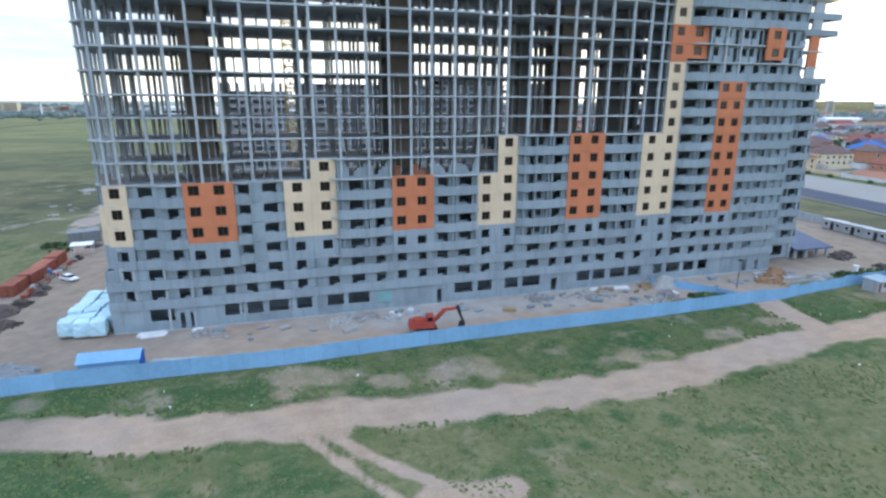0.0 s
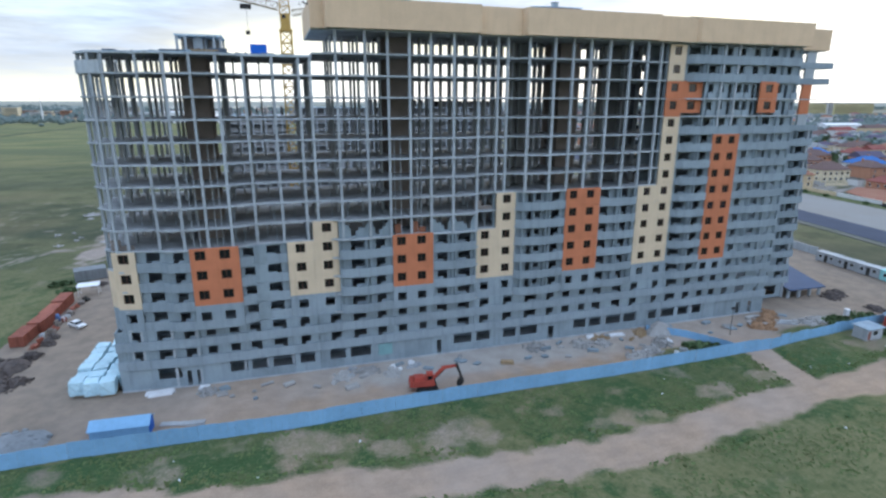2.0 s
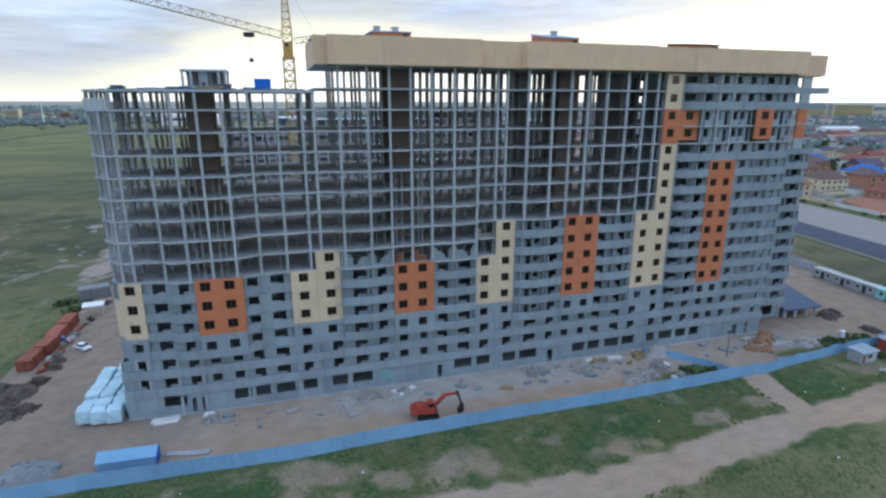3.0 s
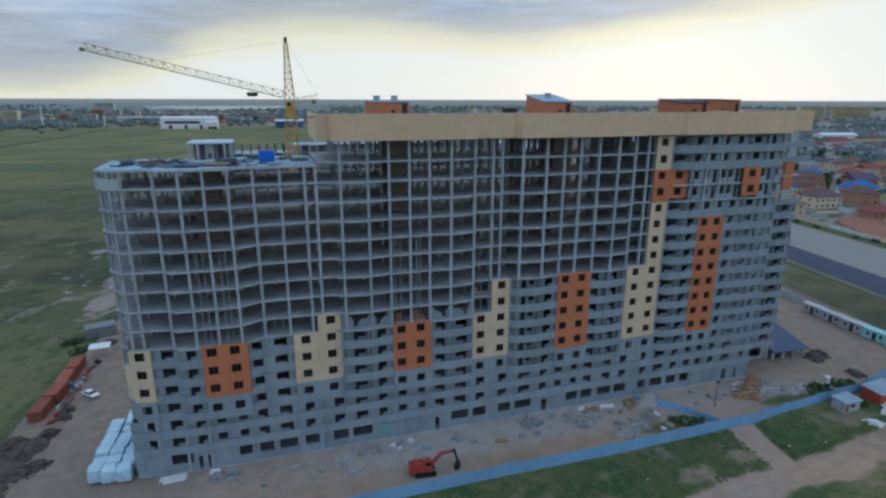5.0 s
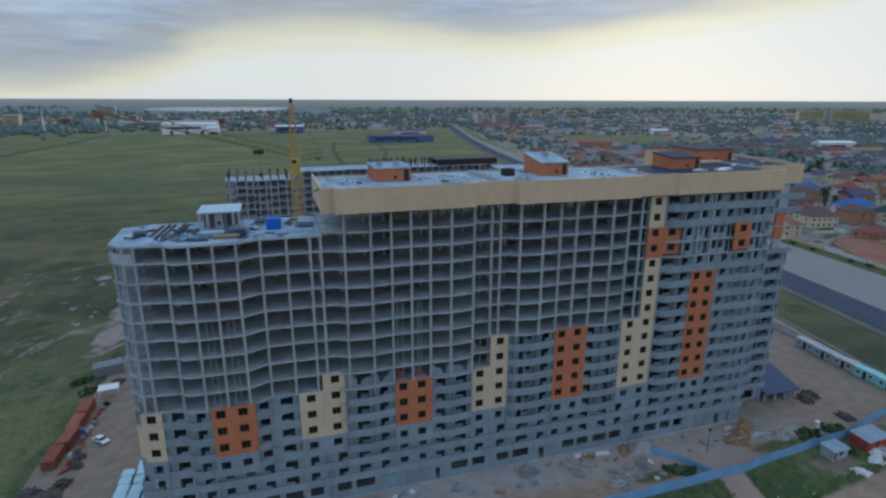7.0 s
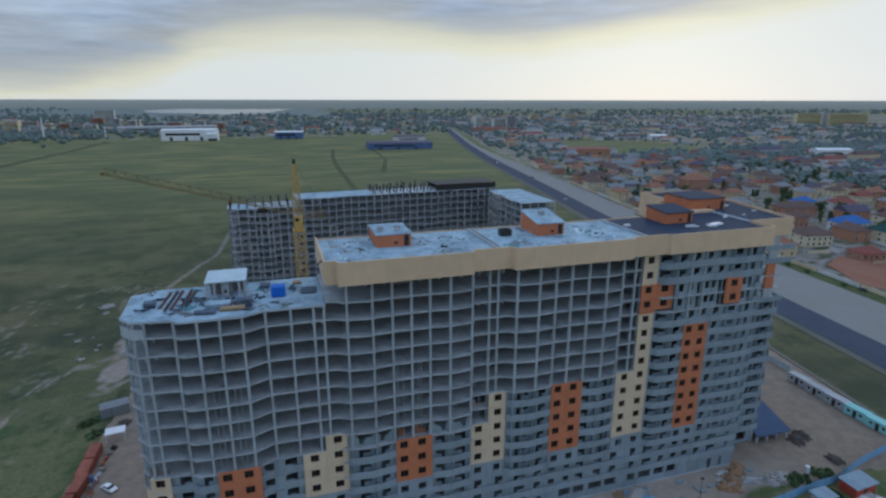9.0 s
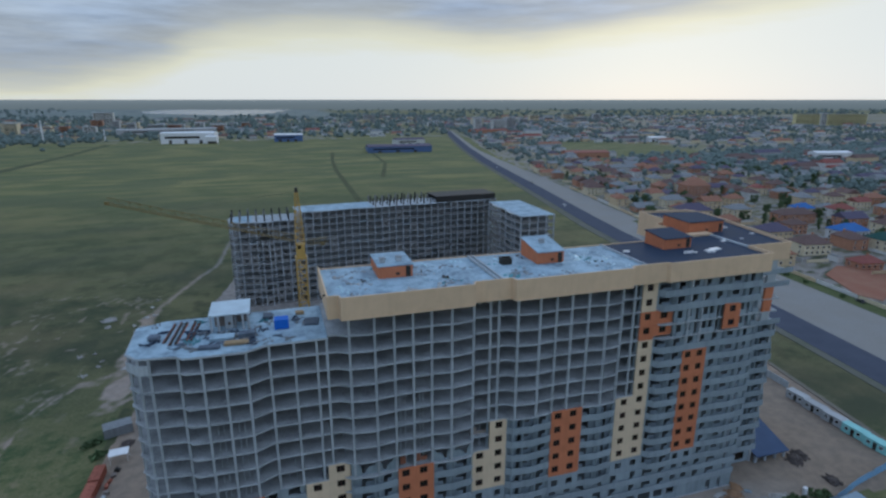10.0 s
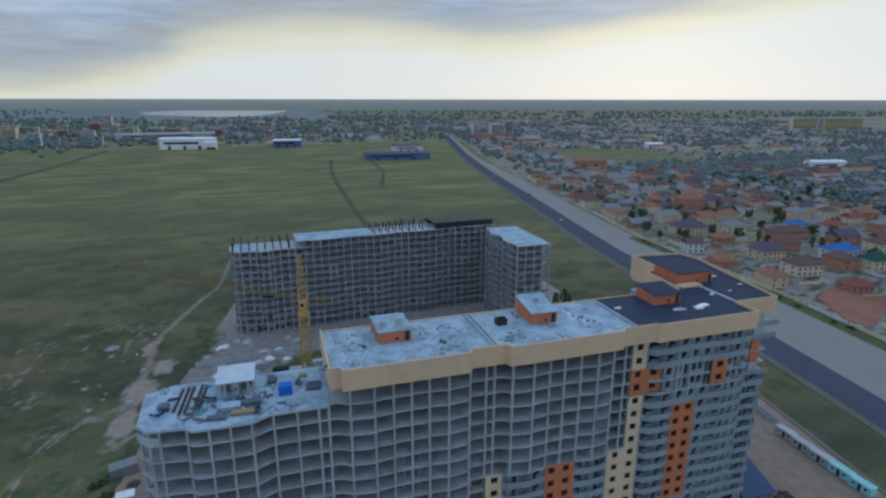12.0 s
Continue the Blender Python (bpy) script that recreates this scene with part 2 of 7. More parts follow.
# ---- mesh helpers ----
class Build:
    """Collects boxes, prisms and rods into one mesh."""

    def __init__(self):
        self.v, self.f = [], []

    def box(self, x0, y0, z0, x1, y1, z1):
        n = len(self.v)
        self.v += [(x0, y0, z0), (x1, y0, z0), (x1, y1, z0), (x0, y1, z0), (x0, y0, z1), (x1, y0, z1), (x1, y1, z1), (x0, y1, z1)]
        self.f += [tuple(n + i for i in q) for q in ((0, 3, 2, 1), (4, 5, 6, 7), (0, 1, 5, 4), (1, 2, 6, 5), (2, 3, 7, 6), (3, 0, 4, 7))]
        return self

    def hexa(self, low, high):
        """A solid between two rings of the same number of points."""
        n, k = len(self.v), len(low)
        self.v += [tuple(p) for p in low] + [tuple(p) for p in high]
        self.f += [tuple(n + i for i in reversed(range(k))), tuple(n + k + i for i in range(k))]
        self.f += [(n + i, n + (i + 1) % k, n + k + (i + 1) % k, n + k + i) for i in range(k)]
        return self

    def prism(self, poly, z0, z1):
        return self.hexa([(x, y, z0) for x, y in poly], [(x, y, z1) for x, y in poly])

    def rod(self, p, q, r, n=6, r2=None):
        p, q = Vector(p), Vector(q)
        d = (q - p).normalized()
        a = d.orthogonal().normalized()
        b = d.cross(a)
        ring = [(math.cos(2 * math.pi * i / n), math.sin(2 * math.pi * i / n)) for i in range(n)]
        r2 = r if r2 is None else r2
        return self.hexa([p + (a * c + b * s) * r for c, s in ring], [q + (a * c + b * s) * r2 for c, s in ring])

    def strip(self, p0, p1, z0, z1, th, off=0.0):
        """An upright slab along the plan line p0-p1, from off to off + th behind it."""
        (xa, ya), (xb, yb) = p0, p1
        l = math.hypot(xb - xa, yb - ya)
        nx, ny = -(yb - ya) / l, (xb - xa) / l
        q = [(xa + nx * off, ya + ny * off), (xb + nx * off, yb + ny * off), (xb + nx * (off + th), yb + ny * (off + th)), (xa + nx * (off + th), ya + ny * (off + th))]
        return self.prism(q, z0, z1)

    def wall(self, p0, p1, z0, z1, th, holes=()):
        """A wall along p0-p1 with openings (u0, u1, w0, w1), u along it and w in height."""
        (xa, ya), (xb, yb) = p0, p1
        l = math.hypot(xb - xa, yb - ya)
        at = lambda u: (xa + (xb - xa) * u / l, ya + (yb - ya) * u / l)
        us = sorted({0.0, l, *[round(min(max(h[i], 0), l), 4) for h in holes for i in (0, 1)]})
        ws = sorted({z0, z1, *[round(min(max(h[i], z0), z1), 4) for h in holes for i in (2, 3)]})
        nx, ny = -(yb - ya) / l * th, (xb - xa) / l * th
        index = {}

        def vert(i, j, back):
            key = (i, j, back)
            if key not in index:
                x, y = at(us[i])
                index[key] = len(self.v)
                self.v.append((x + nx * back, y + ny * back, ws[j]))
            return index[key]

        def full(i, j):
            if not (0 <= i < len(us) - 1 and 0 <= j < len(ws) - 1):
                return False
            u, w = (us[i] + us[i + 1]) / 2, (ws[j] + ws[j + 1]) / 2
            return not any(h[0] < u < h[1] and h[2] < w < h[3] for h in holes)

        for i in range(len(us) - 1):
            for j in range(len(ws) - 1):
                if not full(i, j):
                    continue
                self.f.append((vert(i, j, 0), vert(i + 1, j, 0), vert(i + 1, j + 1, 0), vert(i, j + 1, 0)))
                self.f.append((vert(i, j, 1), vert(i, j + 1, 1), vert(i + 1, j + 1, 1), vert(i + 1, j, 1)))
                for di, dj, a, c in ((-1, 0, (0, 0), (0, 1)), (1, 0, (1, 1), (1, 0)), (0, -1, (1, 0), (0, 0)), (0, 1, (0, 1), (1, 1))):
                    if not full(i + di, j + dj):
                        p, q = (i + a[0], j + a[1]), (i + c[0], j + c[1])
                        self.f.append((vert(*p, 0), vert(*q, 0), vert(*q, 1), vert(*p, 1)))
        return self

    def ribbon(self, pts, z0, z1, th):
        """An upright slab that follows a plan line, as one piece."""
        n, k = len(self.v), len(pts)
        for z in (z0, z1):
            for back in (0, th):
                self.v += [(x, y + back, z) for x, y in pts]
        at = lambda lev_, back, i: n + (lev_ * 2 + back) * k + i
        for i in range(k - 1):
            self.f += [(at(0, 0, i), at(0, 0, i + 1), at(1, 0, i + 1), at(1, 0, i)), (at(0, 1, i + 1), at(0, 1, i), at(1, 1, i), at(1, 1, i + 1)), (at(1, 0, i), at(1, 0, i + 1), at(1, 1, i + 1), at(1, 1, i)), (at(0, 1, i), at(0, 1, i + 1), at(0, 0, i + 1), at(0, 0, i))]
        self.f += [(at(0, 1, 0), at(0, 0, 0), at(1, 0, 0), at(1, 1, 0)), (at(0, 0, k - 1), at(0, 1, k - 1), at(1, 1, k - 1), at(1, 0, k - 1))]
        return self

    def mesh(self, name, material):
        me = bpy.data.meshes.new(name)
        me.from_pydata(self.v, [], self.f)
        me.materials.append(material)
        return me


def part(name, b, material, parent, label=""):
    ob = new(name, b if isinstance(b, bpy.types.Mesh) else b.mesh(name, material))
    ob.parent = parent
    return tagged(ob, label)


def thing(name, label, category, m=None, group="", kind=""):
    ob = tagged(new(name), label, category, group, kind)
    if m is not None:
        ob.matrix_basis = m
    return ob


def solid(name, b, material, label, category, m=None, group="", kind=""):
    ob = tagged(new(name, b.mesh(name, material)), label, category, group, kind)
    if m is not None:
        ob.matrix_basis = m
    return ob


rnd = random.Random(5)


# ---- ground ----
def seg_dist(px, py, line):
    """Distance from points to a polyline."""
    best = np.full(px.shape, 1e9)
    for (xa, ya), (xb, yb) in zip(line, line[1:]):
        dx, dy = xb - xa, yb - ya
        u = np.clip(((px - xa) * dx + (py - ya) * dy) / (dx * dx + dy * dy), 0, 1)
        best = np.minimum(best, np.hypot(px - xa - u * dx, py - ya - u * dy))
    return best


def inside(px, py, poly):
    odd = np.zeros(px.shape, bool)
    for (xa, ya), (xb, yb) in zip(poly, poly[1:] + poly[:1]):
        cross = ((ya > py) != (yb > py)) & (px < (xb - xa) * (py - ya) / ((yb - ya) or 1e-9) + xa)
        odd ^= cross
    return odd


TRACK = [(-60, -16), (-20, -22), (-7, -25), (0, -27), (11, -30), (20, -31), (28, -31), (37, -32.8), (50, -34.4), (62, -35.1), (75, -34.4), (90, -32), (100, -31), (112, -30.5), (127, -28.5), (160, -24), (200, -18)]
YARD = [(-27, -15.5), (106, -15.5), (140, -12), (177, -14), (188, 60), (172, 150), (172, 205), (2, 205), (-9, 150), (-14, 118), (-22, 66), (-26, 20)]
LEFT_TRACK = [(-52, 20), (-50.5, 63), (-50, 80), (-46, 92), (-40, 100), (-32, 104), (-28, 113), (-28, 130), (-29, 152), (-28, 168), (-22, 190), (-16, 210), (-8.6, 230), (-7, 261), (-4, 300)]
ROAD_Y, ROAD_X = (-400, 0, 60, 250, 400, 505, 690, 925, 1370, 1500), (135, 203, 214.5, 242, 271, 290, 324, 376, 488, 523)
road_x = lambda y: float(np.interp(y, ROAD_Y, ROAD_X))
gravel_w = lambda y: float(np.interp(y, (0, 130, 250, 370, 550, 700, 850, 1500), (58, 57, 45, 44, 40, 34, 26, 23)))


def axis(stops):
    out = []
    for (a, n), (b, _) in zip(stops, stops[1:]):
        out += list(np.linspace(a, b, n, endpoint=False))
    return np.array(out + [stops[-1][0]])


gx = axis([(-40000, 5), (-4950, 12), (-1200, 12), (-300, 40), (-110, 60), (-40, 260), (150, 45), (215, 60), (500, 40), (1500, 14), (4950, 5), (40000, 1)])
gy = axis([(-6000, 4), (-1600, 10), (-200, 10), (-70, 90), (-14, 80), (90, 90), (330, 60), (1000, 24), (2000, 14), (4950, 8), (40000, 1)])
PX, PY = np.meshgrid(gx, gy)
nz = np.array([noise.noise((x * 0.07, y * 0.07, 0.0)) for x, y in zip(PX.ravel(), PY.ravel())]).reshape(PX.shape)
nf = np.array([noise.noise((x * 0.31, y * 0.31, 4.0)) for x, y in zip(PX.ravel(), PY.ravel())]).reshape(PX.shape)
near = (np.abs(PX - 60) < 320) & (PY > -200) & (PY < 340)
PZ = np.where(near, 0.10 * nz + 0.05 * nf, 0.0)
soft_step = lambda d, w: np.clip(0.5 - d / w, 0, 1)
dirt = soft_step(seg_dist(PX, PY, TRACK) - 3.2 + 1.3 * nz + 1.3 * nf, 3.0)
dirt = np.maximum(dirt, soft_step(seg_dist(PX, PY, [(25, -34), (29, -41), (32.5, -46.5), (37, -56), (40, -64)]) - 0.6 + 0.6 * nf, 1.3))
dirt = np.maximum(dirt, soft_step(seg_dist(PX, PY, [(27, -34), (33, -42), (37, -46), (41, -50)]) - 0.6 + 0.6 * nf, 1.3))
dirt = np.maximum(dirt, soft_step(seg_dist(PX, PY, [(23, -33), (29, -34)]) - 2.0 + nf, 2.5))
dirt = np.maximum(dirt, soft_step(seg_dist(PX, PY, [(36, -47.5), (43, -48.5)]) - 1.6 + nf, 2.0))
BARE = ((25, -21.0, 3.9), (22.5, -25.5, 2.6), (45.5, -25.5, 5.0), (36, -26, 3.2), (9, -22, 3.0), (70, -28, 3.6), (129, -20, 5), (88, -26.5, 3.4), (-5, -20, 3.0), (30, -22.5, 3.0), (60, -24, 2.6), (100, -24, 2.5))
BRANCH = [(106.8, -16), (105.2, -22), (104.2, -29)]
dirt = np.maximum(dirt, soft_step(seg_dist(PX, PY, BRANCH) - 2.5 + 1.0 * nz, 1.6))
for cx, cy, r in BARE:
    dirt = np.maximum(dirt, soft_step(np.hypot(PX - cx, (PY - cy) * 1.6) - r * 1.3 + 2.6 * nf + 2.0 * nz, 5.0) * 0.52)
yard = inside(PX, PY, YARD)
dirt = np.where(yard, 1.0, dirt)
for cx, cy, rx, ry in ((-12, 152, 9, 22), (93, -12.3, 6, 1.6), (123, -11.5, 7, 1.5), (40, 122, 20, 9)):
    dirt *= 1 - np.clip(1.5 - np.hypot((PX - cx) / rx, (PY - cy) / ry) - 0.5 * nf, 0, 1) * 0.9
dirt = np.maximum(dirt, soft_step(seg_dist(PX, PY, LEFT_TRACK[4:]) - 1.9 + 1.2 * nf, 3.4) * 0.6)
dirt = np.maximum(dirt, soft_step(np.abs(seg_dist(PX, PY, LEFT_TRACK[:6]) - 1.0) - 0.5 + 0.8 * nf, 1.6) * 0.72)
for cx, cy, rx, ry, k in ((-28, 93, 5, 14, 0.85), (-27.5, 114, 6, 12, 0.95), (-22, 133, 5, 8, 0.8), (-31, 152, 3, 9, 0.7), (-38, 99, 6, 3, 0.5), (-31, 79, 5, 3, 0.5)):
    dirt = np.maximum(dirt, np.clip(1.4 - np.hypot((PX - cx) / rx, (PY - cy) / ry) + 0.7 * nf + 0.3 * nz, 0, 1) * k)
scrub = np.clip(1.4 - np.hypot((PX + 60) / 48, (PY - 150) / 100), 0, 1) * (PX < -20)
dirt = np.maximum(dirt, scrub * np.clip(1.4 * nf + 0.9 * nz - 0.15, 0, 0.5))
RX = np.interp(PY, ROAD_Y, ROAD_X)
town = (PX > RX + 40) & (PY > 20) & (PY < 2600)
dirt = np.where(town, np.maximum(dirt, np.clip(0.55 + 0.9 * nf, 0, 1)), dirt)
meadow = np.clip(1.6 - np.hypot((PX - 660) / 95, (PY - 800) / 160), 0, 1) + np.clip(1.5 - np.hypot((PX - 500) / 35, (PY - 560) / 70), 0, 1)
dirt *= 1 - np.clip(meadow, 0, 1)
dirt = np.where(PY > 1240, np.maximum(dirt, 0.36 + 0.5 * nz), dirt)
lush = np.clip(0.5 + 1.6 * nz + 1.0 * nf, 0, 1)
strip_grass = (np.abs(PX - RX + 15.5) < 10) & (PY < 420)
dirt = np.where(strip_grass, dirt * 0.15, dirt)
lush = np.where(strip_grass, 0.55, lush)
lush = np.where((PY > -17) | (PX < -30), lush * 0.7, np.clip(lush + 0.3 * (PY > -28) + 0.3 * (PY > -27) * np.clip((PX - 55) / 20, 0, 1) - 0.22 * (PY < -38) + 0.3 * np.clip((55 - PX) / 30, 0, 1) - 0.35 * np.clip((PX - 50) / 25, 0, 1) * (PY < -36), 0, 1))
verts = np.stack([PX.ravel(), PY.ravel(), PZ.ravel()], 1)
nxg, nyg = len(gx), len(gy)
idx = np.arange(nxg * nyg).reshape(nyg, nxg)
quads = np.stack([idx[:-1, :-1].ravel(), idx[:-1, 1:].ravel(), idx[1:, 1:].ravel(), idx[1:, :-1].ravel()], 1)
gme = bpy.data.meshes.new("ground")
gme.from_pydata(verts.tolist(), [], quads.tolist())
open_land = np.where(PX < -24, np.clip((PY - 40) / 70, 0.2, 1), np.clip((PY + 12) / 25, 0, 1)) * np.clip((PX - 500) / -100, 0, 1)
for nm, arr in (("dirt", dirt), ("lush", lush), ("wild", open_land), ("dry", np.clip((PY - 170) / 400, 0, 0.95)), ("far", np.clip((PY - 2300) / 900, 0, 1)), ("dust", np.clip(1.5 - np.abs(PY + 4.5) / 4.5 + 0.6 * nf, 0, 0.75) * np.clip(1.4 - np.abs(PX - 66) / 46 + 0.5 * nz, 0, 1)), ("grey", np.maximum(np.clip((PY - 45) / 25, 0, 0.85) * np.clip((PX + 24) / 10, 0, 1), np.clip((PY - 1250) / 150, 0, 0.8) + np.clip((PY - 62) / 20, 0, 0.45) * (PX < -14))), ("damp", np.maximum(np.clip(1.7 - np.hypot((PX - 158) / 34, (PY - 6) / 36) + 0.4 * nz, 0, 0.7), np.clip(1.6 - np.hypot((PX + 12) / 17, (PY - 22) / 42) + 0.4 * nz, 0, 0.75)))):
    gme.attributes.new(nm, "FLOAT", "POINT").data.foreach_set("value", arr.ravel().astype(np.float32))


def ground_material():
    m = bpy.data.materials.new("field_and_soil")
    m.use_nodes = True
    nt = m.node_tree
    p = nt.nodes["Principled BSDF"]
    p.inputs["Roughness"].default_value, p.inputs["Specular IOR Level"].default_value = 0.95, 0.1
    geo = nt.nodes.new("ShaderNodeNewGeometry")

    def tex(scale, detail=6, rough=0.6, stretch=None):
        n = nt.nodes.new("ShaderNodeTexNoise")
        n.inputs["Scale"].default_value, n.inputs["Detail"].default_value, n.inputs["Roughness"].default_value = scale, detail, rough
        if stretch:
            mp = nt.nodes.new("ShaderNodeMapping")
            mp.inputs["Scale"].default_value, mp.inputs["Rotation"].default_value = stretch, (0, 0, radians(-10))
            nt.links.new(geo.outputs["Position"], mp.inputs[0])
            nt.links.new(mp.outputs[0], n.inputs["Vector"])
        else:
            nt.links.new(geo.outputs["Position"], n.inputs["Vector"])
        return n.outputs[0]

    def rng(v, a, b, lo=0.0, hi=1.0):
        n = nt.nodes.new("ShaderNodeMapRange")
        for i, q in enumerate((a, b, lo, hi)):
            n.inputs[i + 1].default_value = q
        nt.links.new(v, n.inputs[0])
        return n.outputs[0]

    def mix(f, a, b):
        n = nt.nodes.new("ShaderNodeMix")
        n.data_type = "RGBA"
        for i, v in ((0, f), (6, a), (7, b)):
            if isinstance(v, (int, float)):
                n.inputs[i].default_value = v
            elif isinstance(v, tuple):
                n.inputs[i].default_value = (*v, 1)
            else:
                nt.links.new(v, n.inputs[i])
        return n.outputs[2]

    def attr(nm):
        n = nt.nodes.new("ShaderNodeAttribute")
        n.attribute_name = nm
        return n.outputs["Fac"]

    def add(a, b, k):
        n = nt.nodes.new("ShaderNodeMath")
        n.operation = "MULTIPLY_ADD"
        nt.links.new(b, n.inputs[0])
        n.inputs[1].default_value = k
        nt.links.new(a, n.inputs[2])
        return n.outputs[0]

    fine, mid, broad, clump_n = tex(3.2), tex(0.35), tex(0.03), tex(1.1, 8, 0.7)
    drift, weave = tex(0.013, 8, 0.68, stretch=(1, 1.3, 1)), tex(0.07, 8, 0.72)
    bare, rut = tex(0.13, 6, 0.6), tex(0.7, 6, 0.6, stretch=(0.3, 1.6, 1))
    lush_f = rng(add(attr("lush"), mid, 1.6), 1.0, 1.55)
    grass = mix(lush_f, (0.185, 0.178, 0.088), (0.050, 0.098, 0.037))
    grass = mix(rng(clump_n, 0.44, 0.64, 0, 0.45), grass, (0.050, 0.096, 0.035))
    grass = mix(rng(fine, 0.52, 0.70, 0, 0.45), grass, (0.24, 0.225, 0.13))
    grass = mix(rng(broad, 0.5, 0.7, 0, 0.45), grass, (0.06, 0.09, 0.038))
    grass = mix(rng(weave, 0.46, 0.62, 0, 0.7), grass, (0.155, 0.152, 0.07))
    tuft = tex(0.55, 9, 0.78)
    grass = mix(rng(tuft, 0.53, 0.66, 0, 0.65), grass, (0.04, 0.072, 0.028))
    grass = mix(rng(tuft, 0.47, 0.36, 0, 0.6), grass, (0.225, 0.21, 0.12))
    patch, streak = tex(0.009, 3, 0.5, stretch=(1, 1.5, 1)), tex(0.022, 4, 0.55, stretch=(0.5, 1.6, 1))
    near_field = mix(rng(drift, 0.43, 0.58), (0.068, 0.080, 0.045), (0.148, 0.143, 0.074))
    near_field = mix(rng(weave, 0.5, 0.40, 0, 0.65), near_field, (0.045, 0.054, 0.033))
    near_field = mix(rng(weave, 0.52, 0.64, 0, 0.6), near_field, (0.15, 0.145, 0.08))
    near_field = mix(rng(patch, 0.5, 0.62, 0, 0.7), near_field, (0.068, 0.076, 0.05))
    far_field = mix(rng(streak, 0.42, 0.6), (0.125, 0.145, 0.066), (0.25, 0.228, 0.10))
    far_field = mix(rng(patch, 0.47, 0.60, 0, 0.8), far_field, (0.12, 0.138, 0.072))
    far_field = mix(rng(weave, 0.42, 0.62, 0, 0.4), far_field, (0.155, 0.165, 0.078))
    near_field = mix(rng(tex(0.017, 4, 0.6), 0.52, 0.64, 0, 0.6), near_field, (0.15, 0.128, 0.075))
    # passes from the near to the paler, yellower far field colours with distance
    open_field = mix(attr("dry"), near_field, far_field)
    open_field = mix(rng(weave, 0.59, 0.70, 0, 0.5), open_field, (0.17, 0.155, 0.105))
    open_field = mix(rng(clump_n, 0.5, 0.62, 0, 0.4), open_field, (0.045, 0.06, 0.03))
    # beyond 2300 m the plain turns blue-grey: aerial haze put into its colour
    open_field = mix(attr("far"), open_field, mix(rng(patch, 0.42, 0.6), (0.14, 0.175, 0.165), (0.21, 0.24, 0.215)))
    soil = mix(rng(mid, 0.38, 0.62), (0.435, 0.312, 0.222), (0.34, 0.248, 0.178))
    soil = mix(rng(fine, 0.45, 0.7, 0, 0.6), soil, (0.49, 0.38, 0.275))
    soil = mix(rng(rut, 0.5, 0.66, 0, 0.35), soil, (0.27, 0.20, 0.16))
    soil = mix(rng(broad, 0.45, 0.65, 0, 0.5), soil, (0.40, 0.34, 0.30))
    soil = mix(attr("grey"), soil, mix(rng(mid, 0.38, 0.62), (0.27, 0.265, 0.26), (0.19, 0.185, 0.18)))
    # darker soil at both yard ends: brightness falloff put into the colour
    soil = mix(attr("damp"), soil, mix(rng(mid, 0.38, 0.62), (0.235, 0.195, 0.155), (0.175, 0.15, 0.125)))
    soil = mix(attr("dust"), soil, mix(rng(mid, 0.38, 0.62), (0.44, 0.425, 0.40), (0.37, 0.35, 0.325)))
    grass = mix(rng(bare, 0.58, 0.74, 0, 0.6), grass, soil)
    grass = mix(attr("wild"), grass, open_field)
    mask = rng(add(add(add(attr("dirt"), mid, 0.7), fine, 0.25), clump_n, 0.5), 1.04, 1.42)
    nt.links.new(mix(mask, grass, soil), p.inputs["Base Color"])
    b = nt.nodes.new("ShaderNodeBump")
    b.inputs["Strength"].default_value, b.inputs["Distance"].default_value = 0.6, 0.25
    nt.links.new(fine, b.inputs["Height"])
    nt.links.new(b.outputs[0], p.inputs["Normal"])
    return m


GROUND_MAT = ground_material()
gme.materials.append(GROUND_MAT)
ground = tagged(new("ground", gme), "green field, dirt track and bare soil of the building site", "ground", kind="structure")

# weeds and grass tufts near the track
q, b = random.Random(8), Build()
tx, ty = np.random.uniform(-14, 142, 24000), np.random.uniform(-62, -17.4, 24000)
td = np.minimum(seg_dist(tx, ty, TRACK), seg_dist(tx, ty, BRANCH) + 0.9)
for cx, cy, r in BARE:
    td = np.where(np.hypot(tx - cx, (ty - cy) * 1.6) < r * 0.9, 0.0, td)
for x, y, d in zip(tx.tolist(), ty.tolist(), td.tolist()):
    if d < 3.3 or (22 < x < 45 and -64 < y < -33 and abs((x - 24) * 0.83 + (y + 34) * 0.55) < 4.5) or noise.noise((x * 0.09, y * 0.13, 7.0)) + 0.5 * noise.noise((x * 0.4, y * 0.4, 2.0)) < -0.1:
        continue
    s, h = (q.uniform(0.05, 0.18), q.uniform(0.05, 0.2)) if d > 5.5 else (q.uniform(0.1, 0.3), q.uniform(0.08, 0.3))
    for _ in range(2):
        a = q.uniform(0, 3.14)
        c, e = math.cos(a) * s, math.sin(a) * s
        n = len(b.v)
        b.v += [(x - c, y - e, -0.08), (x + c, y + e, -0.08), (x + c * 1.3 + q.uniform(-0.1, 0.1), y + e * 1.3 + 0.15, h), (x - c * 1.2, y - e * 1.2 + q.uniform(-0.1, 0.1) + 0.15, h * 0.8)]
        b.f.append((n, n + 1, n + 2, n + 3))
WEED = mat("weeds", (0.12, 0.17, 0.07), 0.95, 0.6, 0.25, 2.0, 0.0, second=(0.175, 0.17, 0.085), spec=0.0)
solid("weeds", b, WEED, "clumps of green weeds and grass beside the dirt track", "weeds", kind="stuff")

def strip_along(y0, y1, near_off, far_off):
    """A plan ring along the road between two offsets that may change with distance."""
    ys = [y for y in np.linspace(y0, y1, 40)]
    return [(road_x(y) + near_off(y), y) for y in ys] + [(road_x(y) + far_off(y), y) for y in reversed(ys)]


